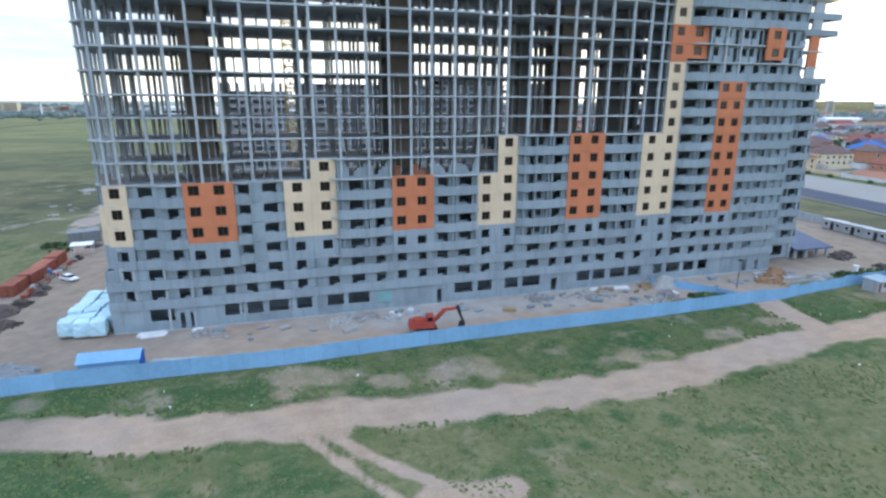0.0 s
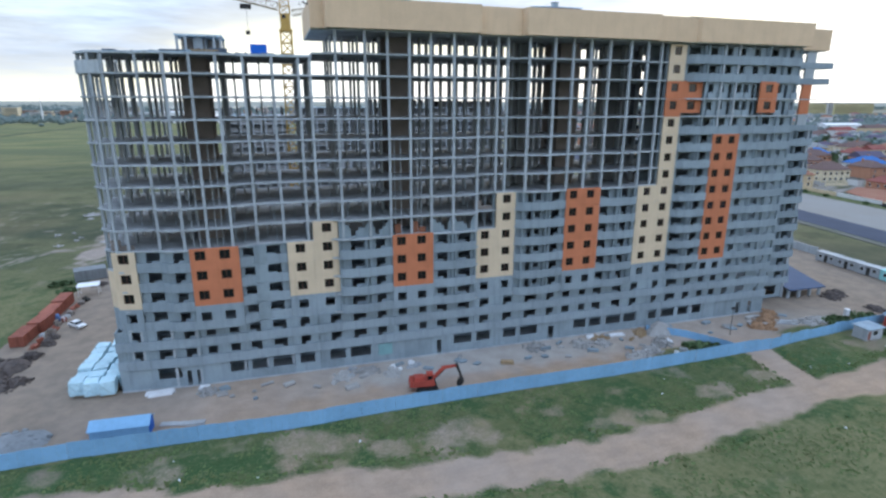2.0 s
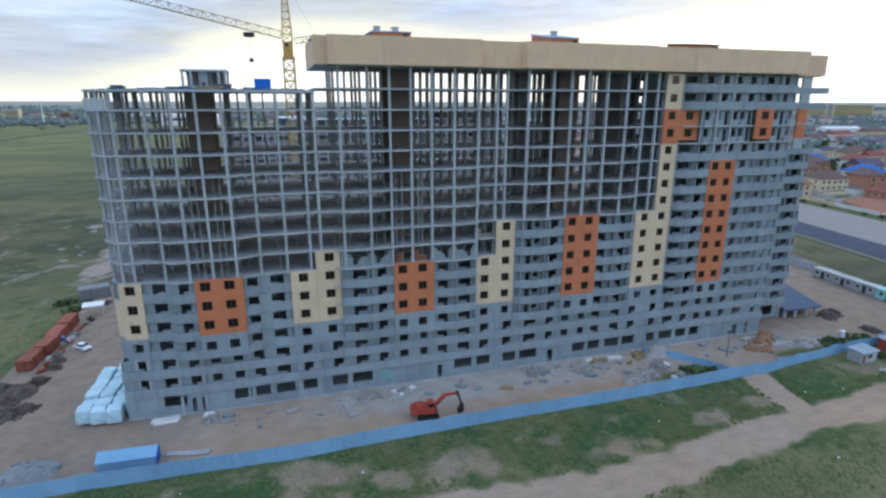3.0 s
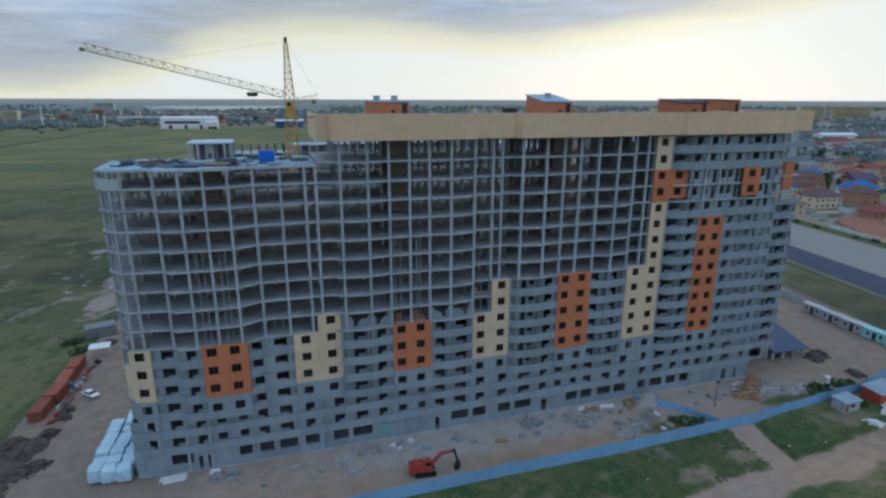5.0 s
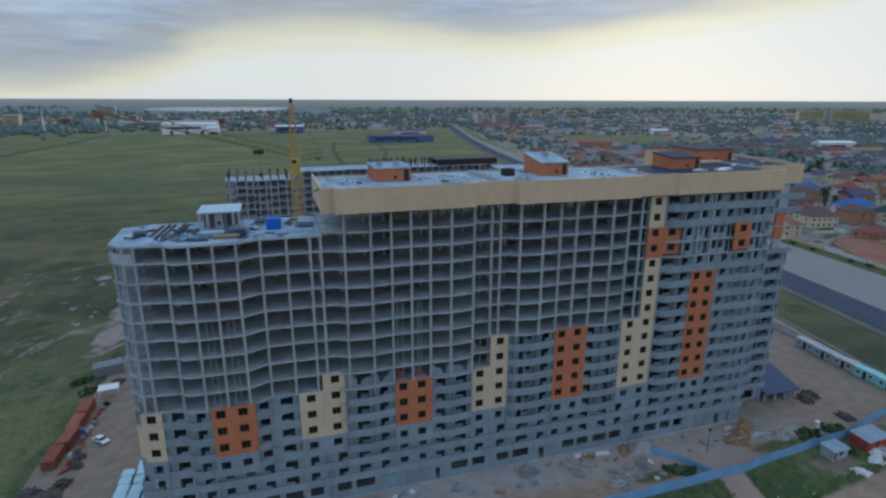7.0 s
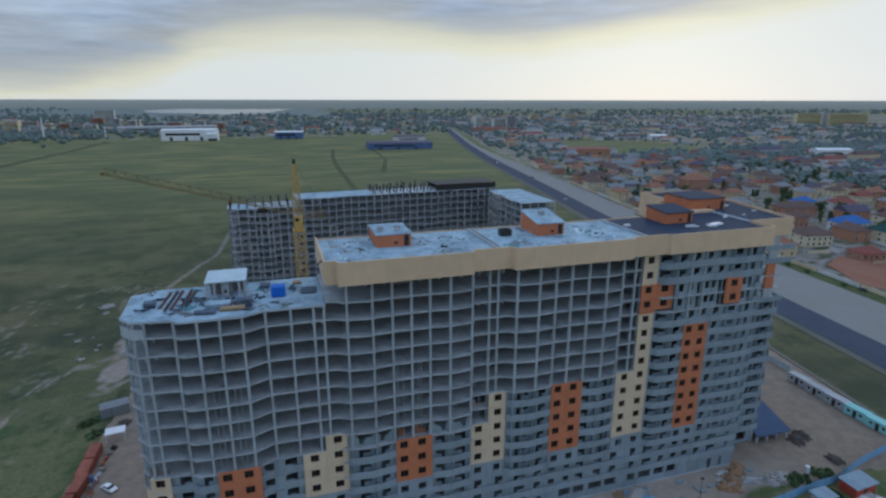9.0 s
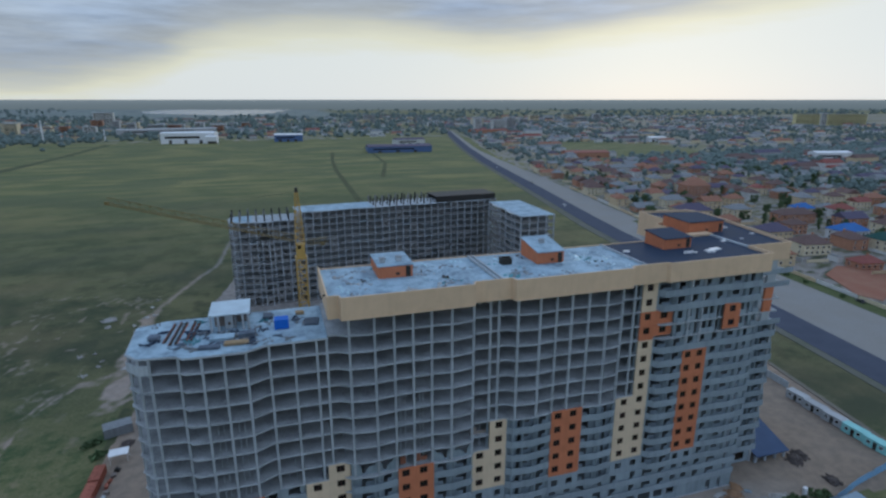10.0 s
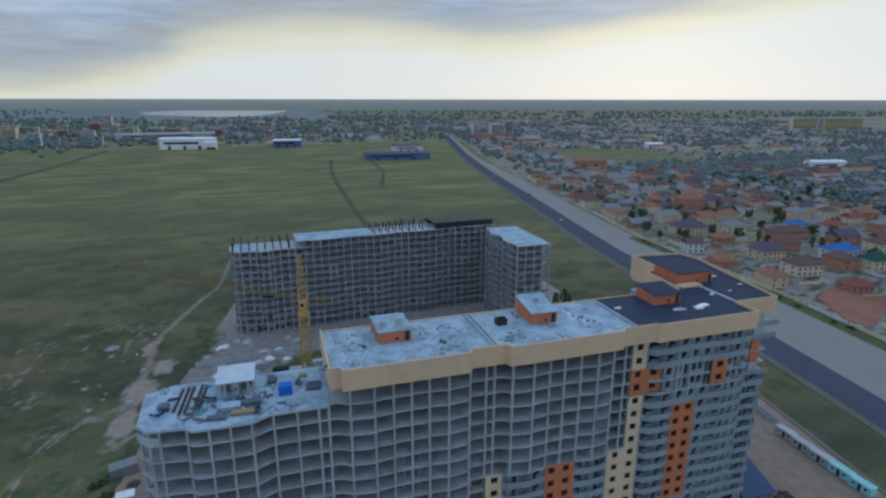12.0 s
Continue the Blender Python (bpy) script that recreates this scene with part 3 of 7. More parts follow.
SHOULDER = mat("worn_shoulder", (0.135, 0.135, 0.12), 0.95, 0.4, 0.08, 1.2, second=(0.10, 0.11, 0.075), spec=0.03)
shoulder = lambda y: -float(np.interp(y, (0, 80, 250, 900), (3.5, 4, 7, 6)))
for nm, a, c, z, m_, lab, y0, y1 in (("gravel_verge", lambda y: 15.9, gravel_w, 0.22, GRAVEL, "wide pale gravel verge beside the asphalt road", -400, 1500),
                                     ("road", lambda y: 0.0, lambda y: 16.0, 0.3, ASPHALT, "dark asphalt road running past the site", -400, 1500),
                                     ("road_shoulder", shoulder, lambda y: 0.1, 0.2, SHOULDER, "worn earth shoulder along the asphalt road", -400, 1300),
                                     ("path", lambda y: -27.0, lambda y: -25.4, 0.26, mat("trodden_earth", (0.17, 0.155, 0.13), 0.95, 0.3, 0.3, 2.0), "narrow pale path along the green strip", -60, 95)):
    solid(nm, Build().prism(strip_along(y0, y1, a, c), -0.3, z), m_, lab, "road", kind="structure")
TRAIL = mat("dark_meadow_trail", (0.088, 0.098, 0.05), 0.95, 0.4, 0.03, 0.4)
for line, w in (([(97, 340), (98.5, 420), (101, 520), (104, 640), (112, 760), (128, 900)], 2.8), ([(150, 560), (182, 708), (190, 850), (200, 1000)], 3.2), ([(-330, 640), (-308, 760), (-303, 860), (-296, 970), (-292, 1200)], 9.0)):
    ring = [(x - w * (0.8 + 0.4 * math.sin(y * 0.05)), y) for x, y in line] + [(x + w, y) for x, y in reversed(line)]
    solid("meadow_trail", Build().prism(ring, -0.2, 0.12), TRAIL, "dark overgrown trail across the open field", "path", kind="structure")
wx = [(-900, 4700), (-719, 4020), (-210, 3420), (-40, 3600), (53, 3980), (500, 7200), (-457, 7400)]
solid("lake", Build().prism(wx, -0.3, 0.4), mat("lake_water", (0.09, 0.12, 0.14), 0.25, 0.1, 0.01, 0.1, 0.0, spec=0.5), "pale far lake reflecting the evening sky", "lake", kind="structure")


# ---- the unfinished apartment block ----
H, L1 = 3.1, 3.9
lev = lambda k: 0.0 if k == 0 else L1 + H * (k - 1) + 0.04 * max(0, min(k, 16) - 7) + (0.24 if k > 16 else 0.0)
COLS = [1.7, 3.3, 7.6, 11.1, 14.4, 17.8, 21.3, 25.3, 29.0, 30.7, 34.4, 38.7, 42.2, 45.6, 49.0, 52.7, 57.1, 60.7, 62.4, 65.8, 70.2, 73.8, 77.1, 80.8, 84.6, 88.4, 92.0, 93.6, 97.6, 101.5, 105.0, 108.3, 111.8, 115.5, 119.5, 123.1]
topz = lambda n: lev(n) - (0.5 if n == 16 else 0.0)      # the lower wing ends half a metre short
FRONT = [(-0.5, 2.7), (1.6, 0.2), (7.4, -0.5), (8.6, -1.7), (17.8, -1.9), (20.8, -0.3), (32.4, -0.4), (34.0, -1.5), (37.8, -1.95), (41.8, -1.5), (49.3, -1.5), (53.2, -1.95), (56.8, -1.5), (57.8, -0.4), (64.2, -0.4), (65.4, -1.5), (69.2, -1.95), (73.4, -1.5), (81.0, -1.5), (84.8, -1.95), (88.4, -1.5), (89.4, -0.4), (97.6, -0.4), (98.4, -1.3), (101.5, -1.6), (104.8, -1.3), (112.0, -1.3), (117.5, -1.7), (123.4, -1.3)]
FX, FY = [p[0] for p in FRONT], [p[1] for p in FRONT]
front = lambda x: float(np.interp(x, FX, FY))
band = lambda x: float(np.interp(x, [-0.5, 5, 10, 30, 123.4], [0.0, -0.5, -1.0, -1.1, -1.2]))
BACK = 15.6
SECTIONS = [(-0.5, 31.0, 16), (31.0, 62.0, 17), (62.0, 93.2, 17), (93.2, 123.4, 17)]
block = thing("apartment_block", "long unfinished concrete apartment block, partly clad in orange and beige", "building")


def profile(a, b, fn=None):
    fn = fn or front
    return [(a, fn(a))] + [(x, fn(x)) for x in FX if a + 0.05 < x < b - 0.05] + [(b, fn(b))]


for a, b, n in SECTIONS:
    poly = profile(a + 0.01, b - 0.01)
    poly = poly + [(b - 0.01, BACK)] + ([(3.5, BACK), (-1.0, BACK - 2)] if a < 0 else [(a + 0.01, BACK)])
    low = profile(a + 0.01, b - 0.01, band) + poly[len(profile(a + 0.01, b - 0.01)):]
    share, share_low = (Build().prism(p, -0.24, 0).mesh("floor_slab", CONCRETE) for p in (poly, low))
    # tops and undersides darker than the edges: interior shade put into their colour
    for me in (share, share_low):
        me.materials.append(FLOOR_DIM)
        for f in me.polygons[:2]:
            f.material_index = 1
    for k in range(1, n + 1):
        part("floor_slab", share_low if k < 3 else share, CONCRETE, block).location.z = topz(k) if k == n else lev(k)
    part("floor_slab", Build().prism(low, 0.02, 0.15), FLOOR_DIM, block)

# facade bays: start, end, kind, storeys closed
BAYS = [(-0.5, 0.8, "blank", 6), (0.8, 4.0, "be", 7), (4.0, 11.6, "bal", 7), (11.6, 18.5, "or", 7), (18.5, 25.6, "bal", 7), (25.6, 29.7, "be", 7), (29.7, 33.6, "be", 8),
        (33.6, 42.3, "bal", 7), (42.3, 49.2, "or", 7), (49.2, 57.0, "bal", 7), (57.0, 60.9, "be", 7), (60.9, 64.5, "be", 9),
        (64.5, 73.8, "bal", 9), (73.8, 80.7, "or", 9), (80.7, 89.2, "bal", 9), (89.2, 93.5, "be", 9), (93.5, 97.0, "be", 17),
        (97.0, 104.3, "bal", 17), (104.3, 110.4, "or", 12), (110.4, 123.3, "bal", 17)]

rows_y = (None, 5.4, 10.2, BACK - 0.35)
for x in COLS:
    top = next(topz(n) for a, b, n in SECTIONS if a <= x <= b) - 0.24
    for r, y in enumerate(rows_y):
        y0 = front(x) + 0.12 if y is None else y
        w, d = (0.36, 0.5) if y is None else ((0.3, 1.1) if r in (1, 2) else (0.4, 0.4))
        if r in (1, 2) and any(abs(x - c) < 3.0 for c in (14.4, 45.6, 77.1, 108.3)):
            continue
        if y is None:
            part("column", Build().box(x - w / 2, max(y0, -0.5), 0, x + w / 2, max(y0, -0.5) + d, lev(3) - 0.25), CONCRETE, block)
            shut = max([n for a, c, _, n in BAYS if a - 0.3 < x < c + 0.3])
            part("column", Build().box(x - w / 2, y0 + 0.36, lev(3), x + w / 2, y0 + 0.36 + d, lev(shut) - 0.25), BLOCK, block)
            if lev(shut) < top:
                part("column", Build().box(x - w / 2, y0, lev(shut), x + w / 2, y0 + d, top), CONCRETE, block)
            continue
        part("column", Build().box(x - w / 2, y0, 0, x + w / 2, y0 + d, top), CONCRETE, block)
for x in (5.2, 9.4, 19.6, 23.4, 36.5, 40.4, 50.8, 55.0, 68.0, 72.2, 82.8, 86.6):
    top = next(topz(n) for a, b, n in SECTIONS if a <= x <= b) - 0.24
    part("inner_pier", Build().box(x - 0.12, 7.4, lev(4), x + 0.12, 8.6, top), CONCRETE, block)
for x, y in ((-0.3, 2.9), (-0.45, 6.0), (-0.6, 9.2), (-0.75, 12.2)):
    part("column", Build().box(x, y, 0, x + 0.4, y + 0.5, topz(16) - 0.24), CONCRETE, block)

# stair and lift shafts
for c, n in ((14.4, 16), (45.6, 17), (77.1, 17), (108.3, 17)):
    part("stair_shaft", Build().box(c - 2.2, 5.2, 0.1, c + 1.6, 11.6, topz(n) - 0.25), BRICK_CORE, block, "dark brick stair and lift shaft")
for x0, x1 in ((66.4, 70.0), (84.6, 91.6)):
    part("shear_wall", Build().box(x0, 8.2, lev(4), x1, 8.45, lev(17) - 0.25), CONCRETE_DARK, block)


def window_in(parent, p0, p1, u0, u1, z0, z1, inset=0.18):
    """A brown-framed window set back into a wall opening."""
    l = math.hypot(p1[0] - p0[0], p1[1] - p0[1])
    at = lambda u: (p0[0] + (p1[0] - p0[0]) * u / l, p0[1] + (p1[1] - p0[1]) * u / l)
    t, f = 0.07, Build()
    f.strip(at(u0), at(u1), z0, z0 + t, 0.08, inset).strip(at(u0), at(u1), z1 - t, z1, 0.08, inset)
    for a in (u0, (u0 + u1) / 2 - t / 2, u1 - t):
        f.strip(at(a), at(a + t), z0 + t, z1 - t, 0.08, inset)
    w = part("window", f, FRAME_BROWN, parent, "dark brown window frame")
    part("pane", Build().strip(at(u0 + t), at(u1 - t), z0 + t, z1 - t, 0.02, inset + 0.03), GLASS, w, "dark window glass")


# window openings along the front, the same on every floor, and the openings of the ground floor
WINDOWS = [(1.7, 3.3), (5.4, 7.4), (9.3, 10.8), (12.5, 13.9), (15.9, 17.3), (19.0, 20.6), (22.5, 24.6), (26.8, 28.3), (31.7, 33.4), (35.5, 37.6), (39.6, 41.1), (43.2, 44.7), (46.9, 48.2), (50.1, 51.9), (53.9, 56.1), (58.1, 59.8), (62.6, 64.3), (66.9, 69.3), (71.4, 72.9), (74.7, 76.2), (78.3, 79.6), (81.2, 83.0), (85.5, 87.4), (89.6, 91.1), (94.6, 95.9),
           (97.9, 100.3), (102.2, 103.7), (105.6, 107.0), (108.6, 110.0), (111.9, 113.3), (115.3, 117.7), (120.4, 121.5)]
SHOPS = [(4.9, 8.3), (15.5, 18.2), (18.8, 21.4), (22.1, 25.5), (26.4, 28.8), (31.3, 33.9), (34.7, 38.2), (53.2, 56.6), (57.5, 60.2), (62.7, 65.3), (66.2, 69.7), (77.4, 80.1), (80.8, 83.4), (84.3, 87.8), (88.5, 91.4), (94.3, 96.2), (97.0, 100.5), (101.3, 103.9), (104.4, 107.1)]
SHOP_DOORS = [(9.0, 9.7), (10.5, 11.3), (50.0, 50.9), (72.0, 73.2), (116.1, 117.3), (119.3, 120.3)]


def ell(u0, u1, z, side="left"):
    """A window with a balcony door beside it, two openings that meet, or the window alone."""
    if side == "none":
        return [(u0, u1, z + 1.25, z + 2.65)]
    if side == "right":
        return [(u0, u1 - 0.75, z + 1.4, z + 2.65), (u1 - 0.75, u1, z + 0.12, z + 2.65)]
    return [(u0, u0 + 0.75, z + 0.12, z + 2.65), (u0 + 0.75, u1, z + 1.4, z + 2.65)]


def door_side(x, k):
    """Which way the balcony doors lie: mirrored about each orange bay, none below it."""
    if k in (1, 2) and any(a < x < c for a, c in ((11.6, 18.5), (42.3, 49.2), (73.8, 80.7), (104.3, 110.4))):
        return "none"
    return "right" if any(a < x < c for a, c in ((0.8, 4.0), (18.5, 25.6), (49.2, 57.0), (80.7, 89.2))) else "left"


def balcony_bay(x0, x1, k, fn, parent, back=None):
    """A loggia: parapet in front, block wall with window and door openings behind, dividers between."""
    z = lev(k)
    pts = profile(x0 + 0.02, x1 - 0.02, fn)
    part("balcony_parapet", Build().ribbon([(x, y - 0.04) for x, y in pts], z - 0.27, z + 1.22, 0.17), PLASTER, parent)
    ya, yb = (back, back) if back is not None else (fn(x0 + 0.02) + 0.5, fn(x1 - 0.02) + 0.5)
    l, holes = x1 - x0, []
    n = max(1, round(l / 3.7))
    for a, c in WINDOWS:
        if x0 < (a + c) / 2 < x1:
            holes += ell(max(a - x0, 0.15), min(c - x0, l - 0.15), z, door_side((a + c) / 2, k))
    if x0 > 123:
        for i in range(3):
            holes += ell(1.0 + 4.0 * i, 2.9 + 4.0 * i, z)
    part("loggia_wall", Build().wall((x0 + 0.02, ya), (x1 - 0.02, yb), z, z + H - 0.24, 0.2, holes), BLOCK, parent)
    for i in ((0, n) if k in (1, 2) else range(0, n + 1, max(1, n // 2))):
        x = x0 + 0.08 + (l - 0.32) * i / n
        y1 = ya + (yb - ya) * (x + 0.08 - x0) / l
        if y1 - fn(x) > 0.5:
            part("loggia_divider", Build().box(x, fn(x) + 0.17, z, x + 0.16, y1 - 0.03, z + H - 0.24), BLOCK, parent)


def open_bay(x0, x1, k, parent):
    """A bay without a parapet: a wall close behind the slab edge with tall door slots."""
    z, y, l = lev(k), front((x0 + x1) / 2) + 0.55, x1 - x0
    n = max(1, round(l / 2.1))
    holes = [(l * (i + 0.5) / n - (0.4 if i % 2 else 0.62), l * (i + 0.5) / n + (0.4 if i % 2 else 0.62), z + (0.1 if i % 2 else 0.9), z + 2.5) for i in range(n)]
    part("loggia_wall", Build().wall((x0 + 0.02, y), (x1 - 0.02, y), z, z + H - 0.24, 0.2, holes), BLOCK, parent)
    for i in range(0, n, 2):
        x = x0 + l * (i + 0.5) / n
        part("balcony_panel", Build().box(x - 0.8, y - 0.4, z + 0.004, x + 0.8, y - 0.3, z + 1.05), PLASTER, parent)


for x0, x1, kind, n in BAYS:
    for k in range(0, n):
        z = lev(k)
        if k == 0:
            p0, p1 = (x0 + 0.01, band(x0) + 0.3), (x1 - 0.01, band(x1) + 0.3)
            holes = [(a - x0, c - x0, 1.55, 3.5) for a, c in SHOPS if c > x0 and a < x1] + [(a - x0, c - x0, 0.2, 2.7) for a, c in SHOP_DOORS if c > x0 and a < x1]
            part("shop_wall", Build().wall(p0, p1, 0.15, L1 - 0.26, 0.3, holes), BLOCK, block)
            continue
        if k in (1, 2):
            balcony_bay(x0, x1, k, band, block, None)
            continue
        if kind == "bal" or (kind == "or" and k > 12):
            if 13 <= k <= 14 and x0 == 97.0:
                open_bay(101.3, x1, k, block)
            elif 13 <= k <= 14 and x0 == 104.3:
                open_bay(x0, x1, k, block)
            elif 13 <= k <= 14 and x0 == 110.4:
                open_bay(x0, 113.6, k, block)
                open_bay(117.8, x1, k, block)
            else:
                balcony_bay(x0, x1, k, front, block)
            continue
        colour = PLASTER if k == 3 else (ORANGE if kind == "or" else BEIGE)
        if kind == "be" and x0 == 93.5 and k in (13, 14):
            colour = ORANGE
        p0, p1 = (x0 + 0.01, front(x0) - 0.12), (x1 - 0.01, front(x1) - 0.12)
        if kind == "or":
            y = front((x0 + x1) / 2) - 0.12
            p0, p1 = (x0 + 0.01, y), (x1 - 0.01, y)
        if x0 == 0.8:
            p0 = (x0 + 0.01, 0.4)
        if x0 in (29.7, 60.9):
            p1 = (x1 - 0.01, p0[1])
        if x0 == 57.0:
            p0 = (x0 + 0.01, p1[1])
        l = math.hypot(p1[0] - p0[0], p1[1] - p0[1])
        spots = [l * 0.10, l * 0.60] if kind == "or" else ([] if kind == "blank" else [l * (0.56 if x0 in (29.7, 60.9) else 0.5) - 0.8])
        up = (0.0 if n == 12 else 0.4) if kind == "or" else 0.1
        foot = (up + 0.15 if k == 4 else up - 0.24) if k != 3 else -0.27
        head = up + H - 0.25 if k != 3 else H + up + 0.14
        sill = z + (1.1 if k == 3 else 1.05 + up)
        holes = [(u, u + 1.5, sill, sill + 1.45) for u in spots]
        w = part("facade_panel", Build().wall(p0, p1, z + foot, z + head, 0.3, holes), colour, block, "grey block wall panel" if k == 3 else ("orange brick facade panel" if colour == ORANGE else "beige brick facade panel"))
        if k > 3:
            for u in spots:
                window_in(w, p0, p1, u, u + 1.5, sill, sill + 1.45)
    # plain row above the orange tower: balcony runs on
    if kind == "or" and n == 12:
        for k in range(12, 17):
            if k in (13, 14):
                open_bay(x0, x1, k, block)
            else:
                balcony_bay(x0, x1, k, front, block)

part("shop_panel", Build().box(39.5, -0.95, 1.3, 41.9, -0.84, 3.3), mat("pale_teal_sheet", (0.21, 0.36, 0.375), 0.6, 0.2, 0.5, 3.0), block, "pale teal sheet over a shop opening")

# upper orange accents
for x0, x1 in ((97.0, 101.3), (113.6, 117.8)):
    for k in (13, 14):
        z, y = lev(k), (front(97.0) - 0.125 if x0 < 100 else front((x0 + x1) / 2) - 0.15)
        l = x1 - x0
        w = part("facade_panel", Build().wall((x0, y), (x1, y), z + (0.5 if k == 13 else -0.04), z + H - 0.05, 0.3, [(l / 2 - 0.85, l / 2 + 0.85, z + 1.1, z + 2.55)]), ORANGE, block, "orange brick facade panel")
        window_in(w, (x0, y), (x1, y), l / 2 - 0.85, l / 2 + 0.85, z + 1.1, z + 2.55)

# half-built block walls one storey above the closed floors, their openings stepping down to a door slot
for x0, x1, doors in ((33.7, 42.2, ((35.5, 37.9, 1), (39.4, 41.2, 1))), (49.3, 56.9, ((50.1, 52.1, -1), (53.7, 56.2, -1)))):
    z, y = lev(7), (front(x0) + front(x1)) / 2 + 0.45
    holes = []
    for a, c, s in doors:
        d0, d1 = (a + 0.1, a + 0.85) if s > 0 else (c - 0.85, c - 0.1)
        m0, m1 = (d0, d1 + 0.5) if s > 0 else (d0 - 0.5, d1)
        holes += [(d0 - x0, d1 - x0, z + 0.35, z + 1.15), (m0 - x0, m1 - x0, z + 1.15, z + 1.6), (a - x0 - 0.2, c - x0 + 0.15, z + 1.6, z + 2.2), (a - x0 - 0.7, c - x0 + 0.45, z + 2.2, z + 2.6)]
    part("half_built_wall", Build().wall((x0, y), (x1, y), z + 0.002, z + H - 0.245, 0.2, holes), BLOCK, block, "half-built block wall with stepped openings")
for x0, x1, k in ((0.9, 3.9, 7), (57.2, 60.6, 8)):
    part("half_built_wall", Build().box(x0, front(x1) + 0.9, lev(k) + 0.002, x0 + 1.3, front(x1) + 1.1, lev(k) + 1.6).box(x0 + 1.3, front(x1) + 0.9, lev(k) + 0.002, x1, front(x1) + 1.1, lev(k) + 0.7), BRICK_CORE, block, "low start of a red brick wall")
for x, w, h in ((43.0, 1.1, 1.6), (46.2, 0.8, 1.9), (47.1, 1.2, 0.9)):
    part("half_built_wall", Build().box(x, front(x) + 1.5, lev(7) + 0.002, x + w, front(x) + 1.7, lev(7) + h), RAW_BRICK, block, "low start of a red brick wall")

# thin pale studs in pairs behind the front columns over the orange bays
stud = Build().box(-0.06, -0.06, 0.004, 0.06, 0.06, H - 0.25).mesh("stud", CONCRETE)
for xs, ks in (((12.2, 13.1, 15.5, 16.4), range(7, 12)), ((43.2, 44.2, 47.0, 47.6), range(7, 12)), ((59.4,), (7, 8))):
    for k in ks:
        for x in xs:
            part("stud", stud, CONCRETE, block).location = (x, front(x) + 1.6, lev(k))

# steel props under the fresh floors, and loose scaffold gear on the open corner
prop = Build().rod((0, 0, 0.01), (0, 0, H - 0.25), 0.055, 6).mesh("prop", PLASTER)
for k in (7, 8, 9):
    for x in np.arange(5.2, 61.5, 1.45):
        if rnd.random() < 0.42:
            part("prop", prop, PLASTER, block).location = (x + rnd.uniform(-0.3, 0.3), rnd.choice((1.1, 2.4)), lev(k))
for i in range(9):
    x, y = rnd.uniform(-0.2, 1.5), rnd.uniform(2.6, 4.6)
    part("scaffold_pole", Build().rod((x, y, lev(6) + 0.05), (x + rnd.uniform(-1.0, 0.6), y - rnd.uniform(0, 1.6), lev(6) + rnd.uniform(0.6, 2.4)), 0.07, 5), STEEL_DARK, block)

# closed floors: rear wall, and an inner wall added to keep the openings dark
for (a, b, _), n in zip(SECTIONS, (7, 7, 9, 17)):
    a = max(a, 0.2)
    for k in range(0, n):
        z0, z1 = (0.16 if k == 0 else lev(k)), lev(k + 1) - 0.24
        part("spine_wall", Build().box(a + 0.1, 5.0, z0, b - 0.1, 5.2, z1), BLOCK, block)
        holes = [(u, u + 1.6, z0 + 0.8, z0 + 2.3) for u in np.arange(1.5, b - a - 2.5, 3.6)]
        x_a = 4 if a < 1 else a + 0.1
        part("rear_wall", Build().wall((x_a, BACK - 0.3), (b - 0.1, BACK - 0.3), z0, z1, 0.25, [h for h in holes if h[1] < b - 0.1 - x_a]), BLOCK, block)

for k in range(0, 7):
    z0, z1 = (0.16 if k == 0 else lev(k)), lev(k + 1) - 0.25
    y0 = 0.4 if k < 3 else 2.9
    part("side_wall", Build().wall((-0.45, 13.0), (-0.45, y0), z0, z1, 0.25, [(u, u + 1.4, z0 + 0.95, z0 + 2.4) for u in (2.0, 6.0)]), BLOCK, block)

# set-back end bay and the rear wing
WX, WY = 135.4, 4.4
WING = [(123.42, WY), (WX, WY), (141.2, 36.5), (140.0, 42.0), (125.2, 44.0), (124.6, 31.0), (119.0, 28.8), (118.4, BACK + 0.02), (123.42, BACK + 0.02)]
for k in range(1, 18):
    part("floor_slab", Build().prism(WING, lev(k) - 0.24, lev(k)), CONCRETE, block)
for k in range(0, 17):
    z = lev(k)
    if k == 0:
        part("shop_wall", Build().wall((123.6, WY + 0.5), (WX, WY + 0.5), 0.15, L1 - 0.26, 0.3, [(1, 4.2, 0.9, 3.1), (6, 9.5, 0.9, 3.1)]), BLOCK, block)
    elif k < 12:
        balcony_bay(123.5, WX + (0.5 if k % 2 else 0.0), k, lambda x: WY, block, WY + 0.9)
    else:
        # upper floors: a free pier, and balconies that run past the corner
        m_ = ORANGE if k in (13, 14) else CONCRETE
        part("facade_panel", Build().box(130.9, WY + 0.05, z + 0.002, 133.4, WY + 0.45, lev(k + 1) - 0.242), m_, block, "orange brick pier" if m_ is ORANGE else "")
        if k not in (13, 14):
            reach = {12: 1.4, 15: 2.4, 16: 2.8}[k]
            part("balcony_parapet", Build().ribbon([(123.5, WY - 0.04), (WX + reach, WY - 0.04)], z - 0.27, z + 0.95, 0.17), PLASTER, block)
            part("floor_slab", Build().box(WX + 0.01, WY + 0.14, z - 0.24, WX + reach, WY + 5.5, z), CONCRETE, block)
    if k < 12:
        part("side_wall", Build().strip((WX + 0.2, WY + 1.15), WING[2], max(z, 0.15), lev(k + 1) - 0.25, 0.3), BLOCK, block)
    if k < 15:
        for p, q in zip(WING[2:7], WING[3:8]):
            part("rear_wall", Build().strip(p, q, max(z, 0.15), lev(k + 1) - 0.25, 0.3), BLOCK, block)
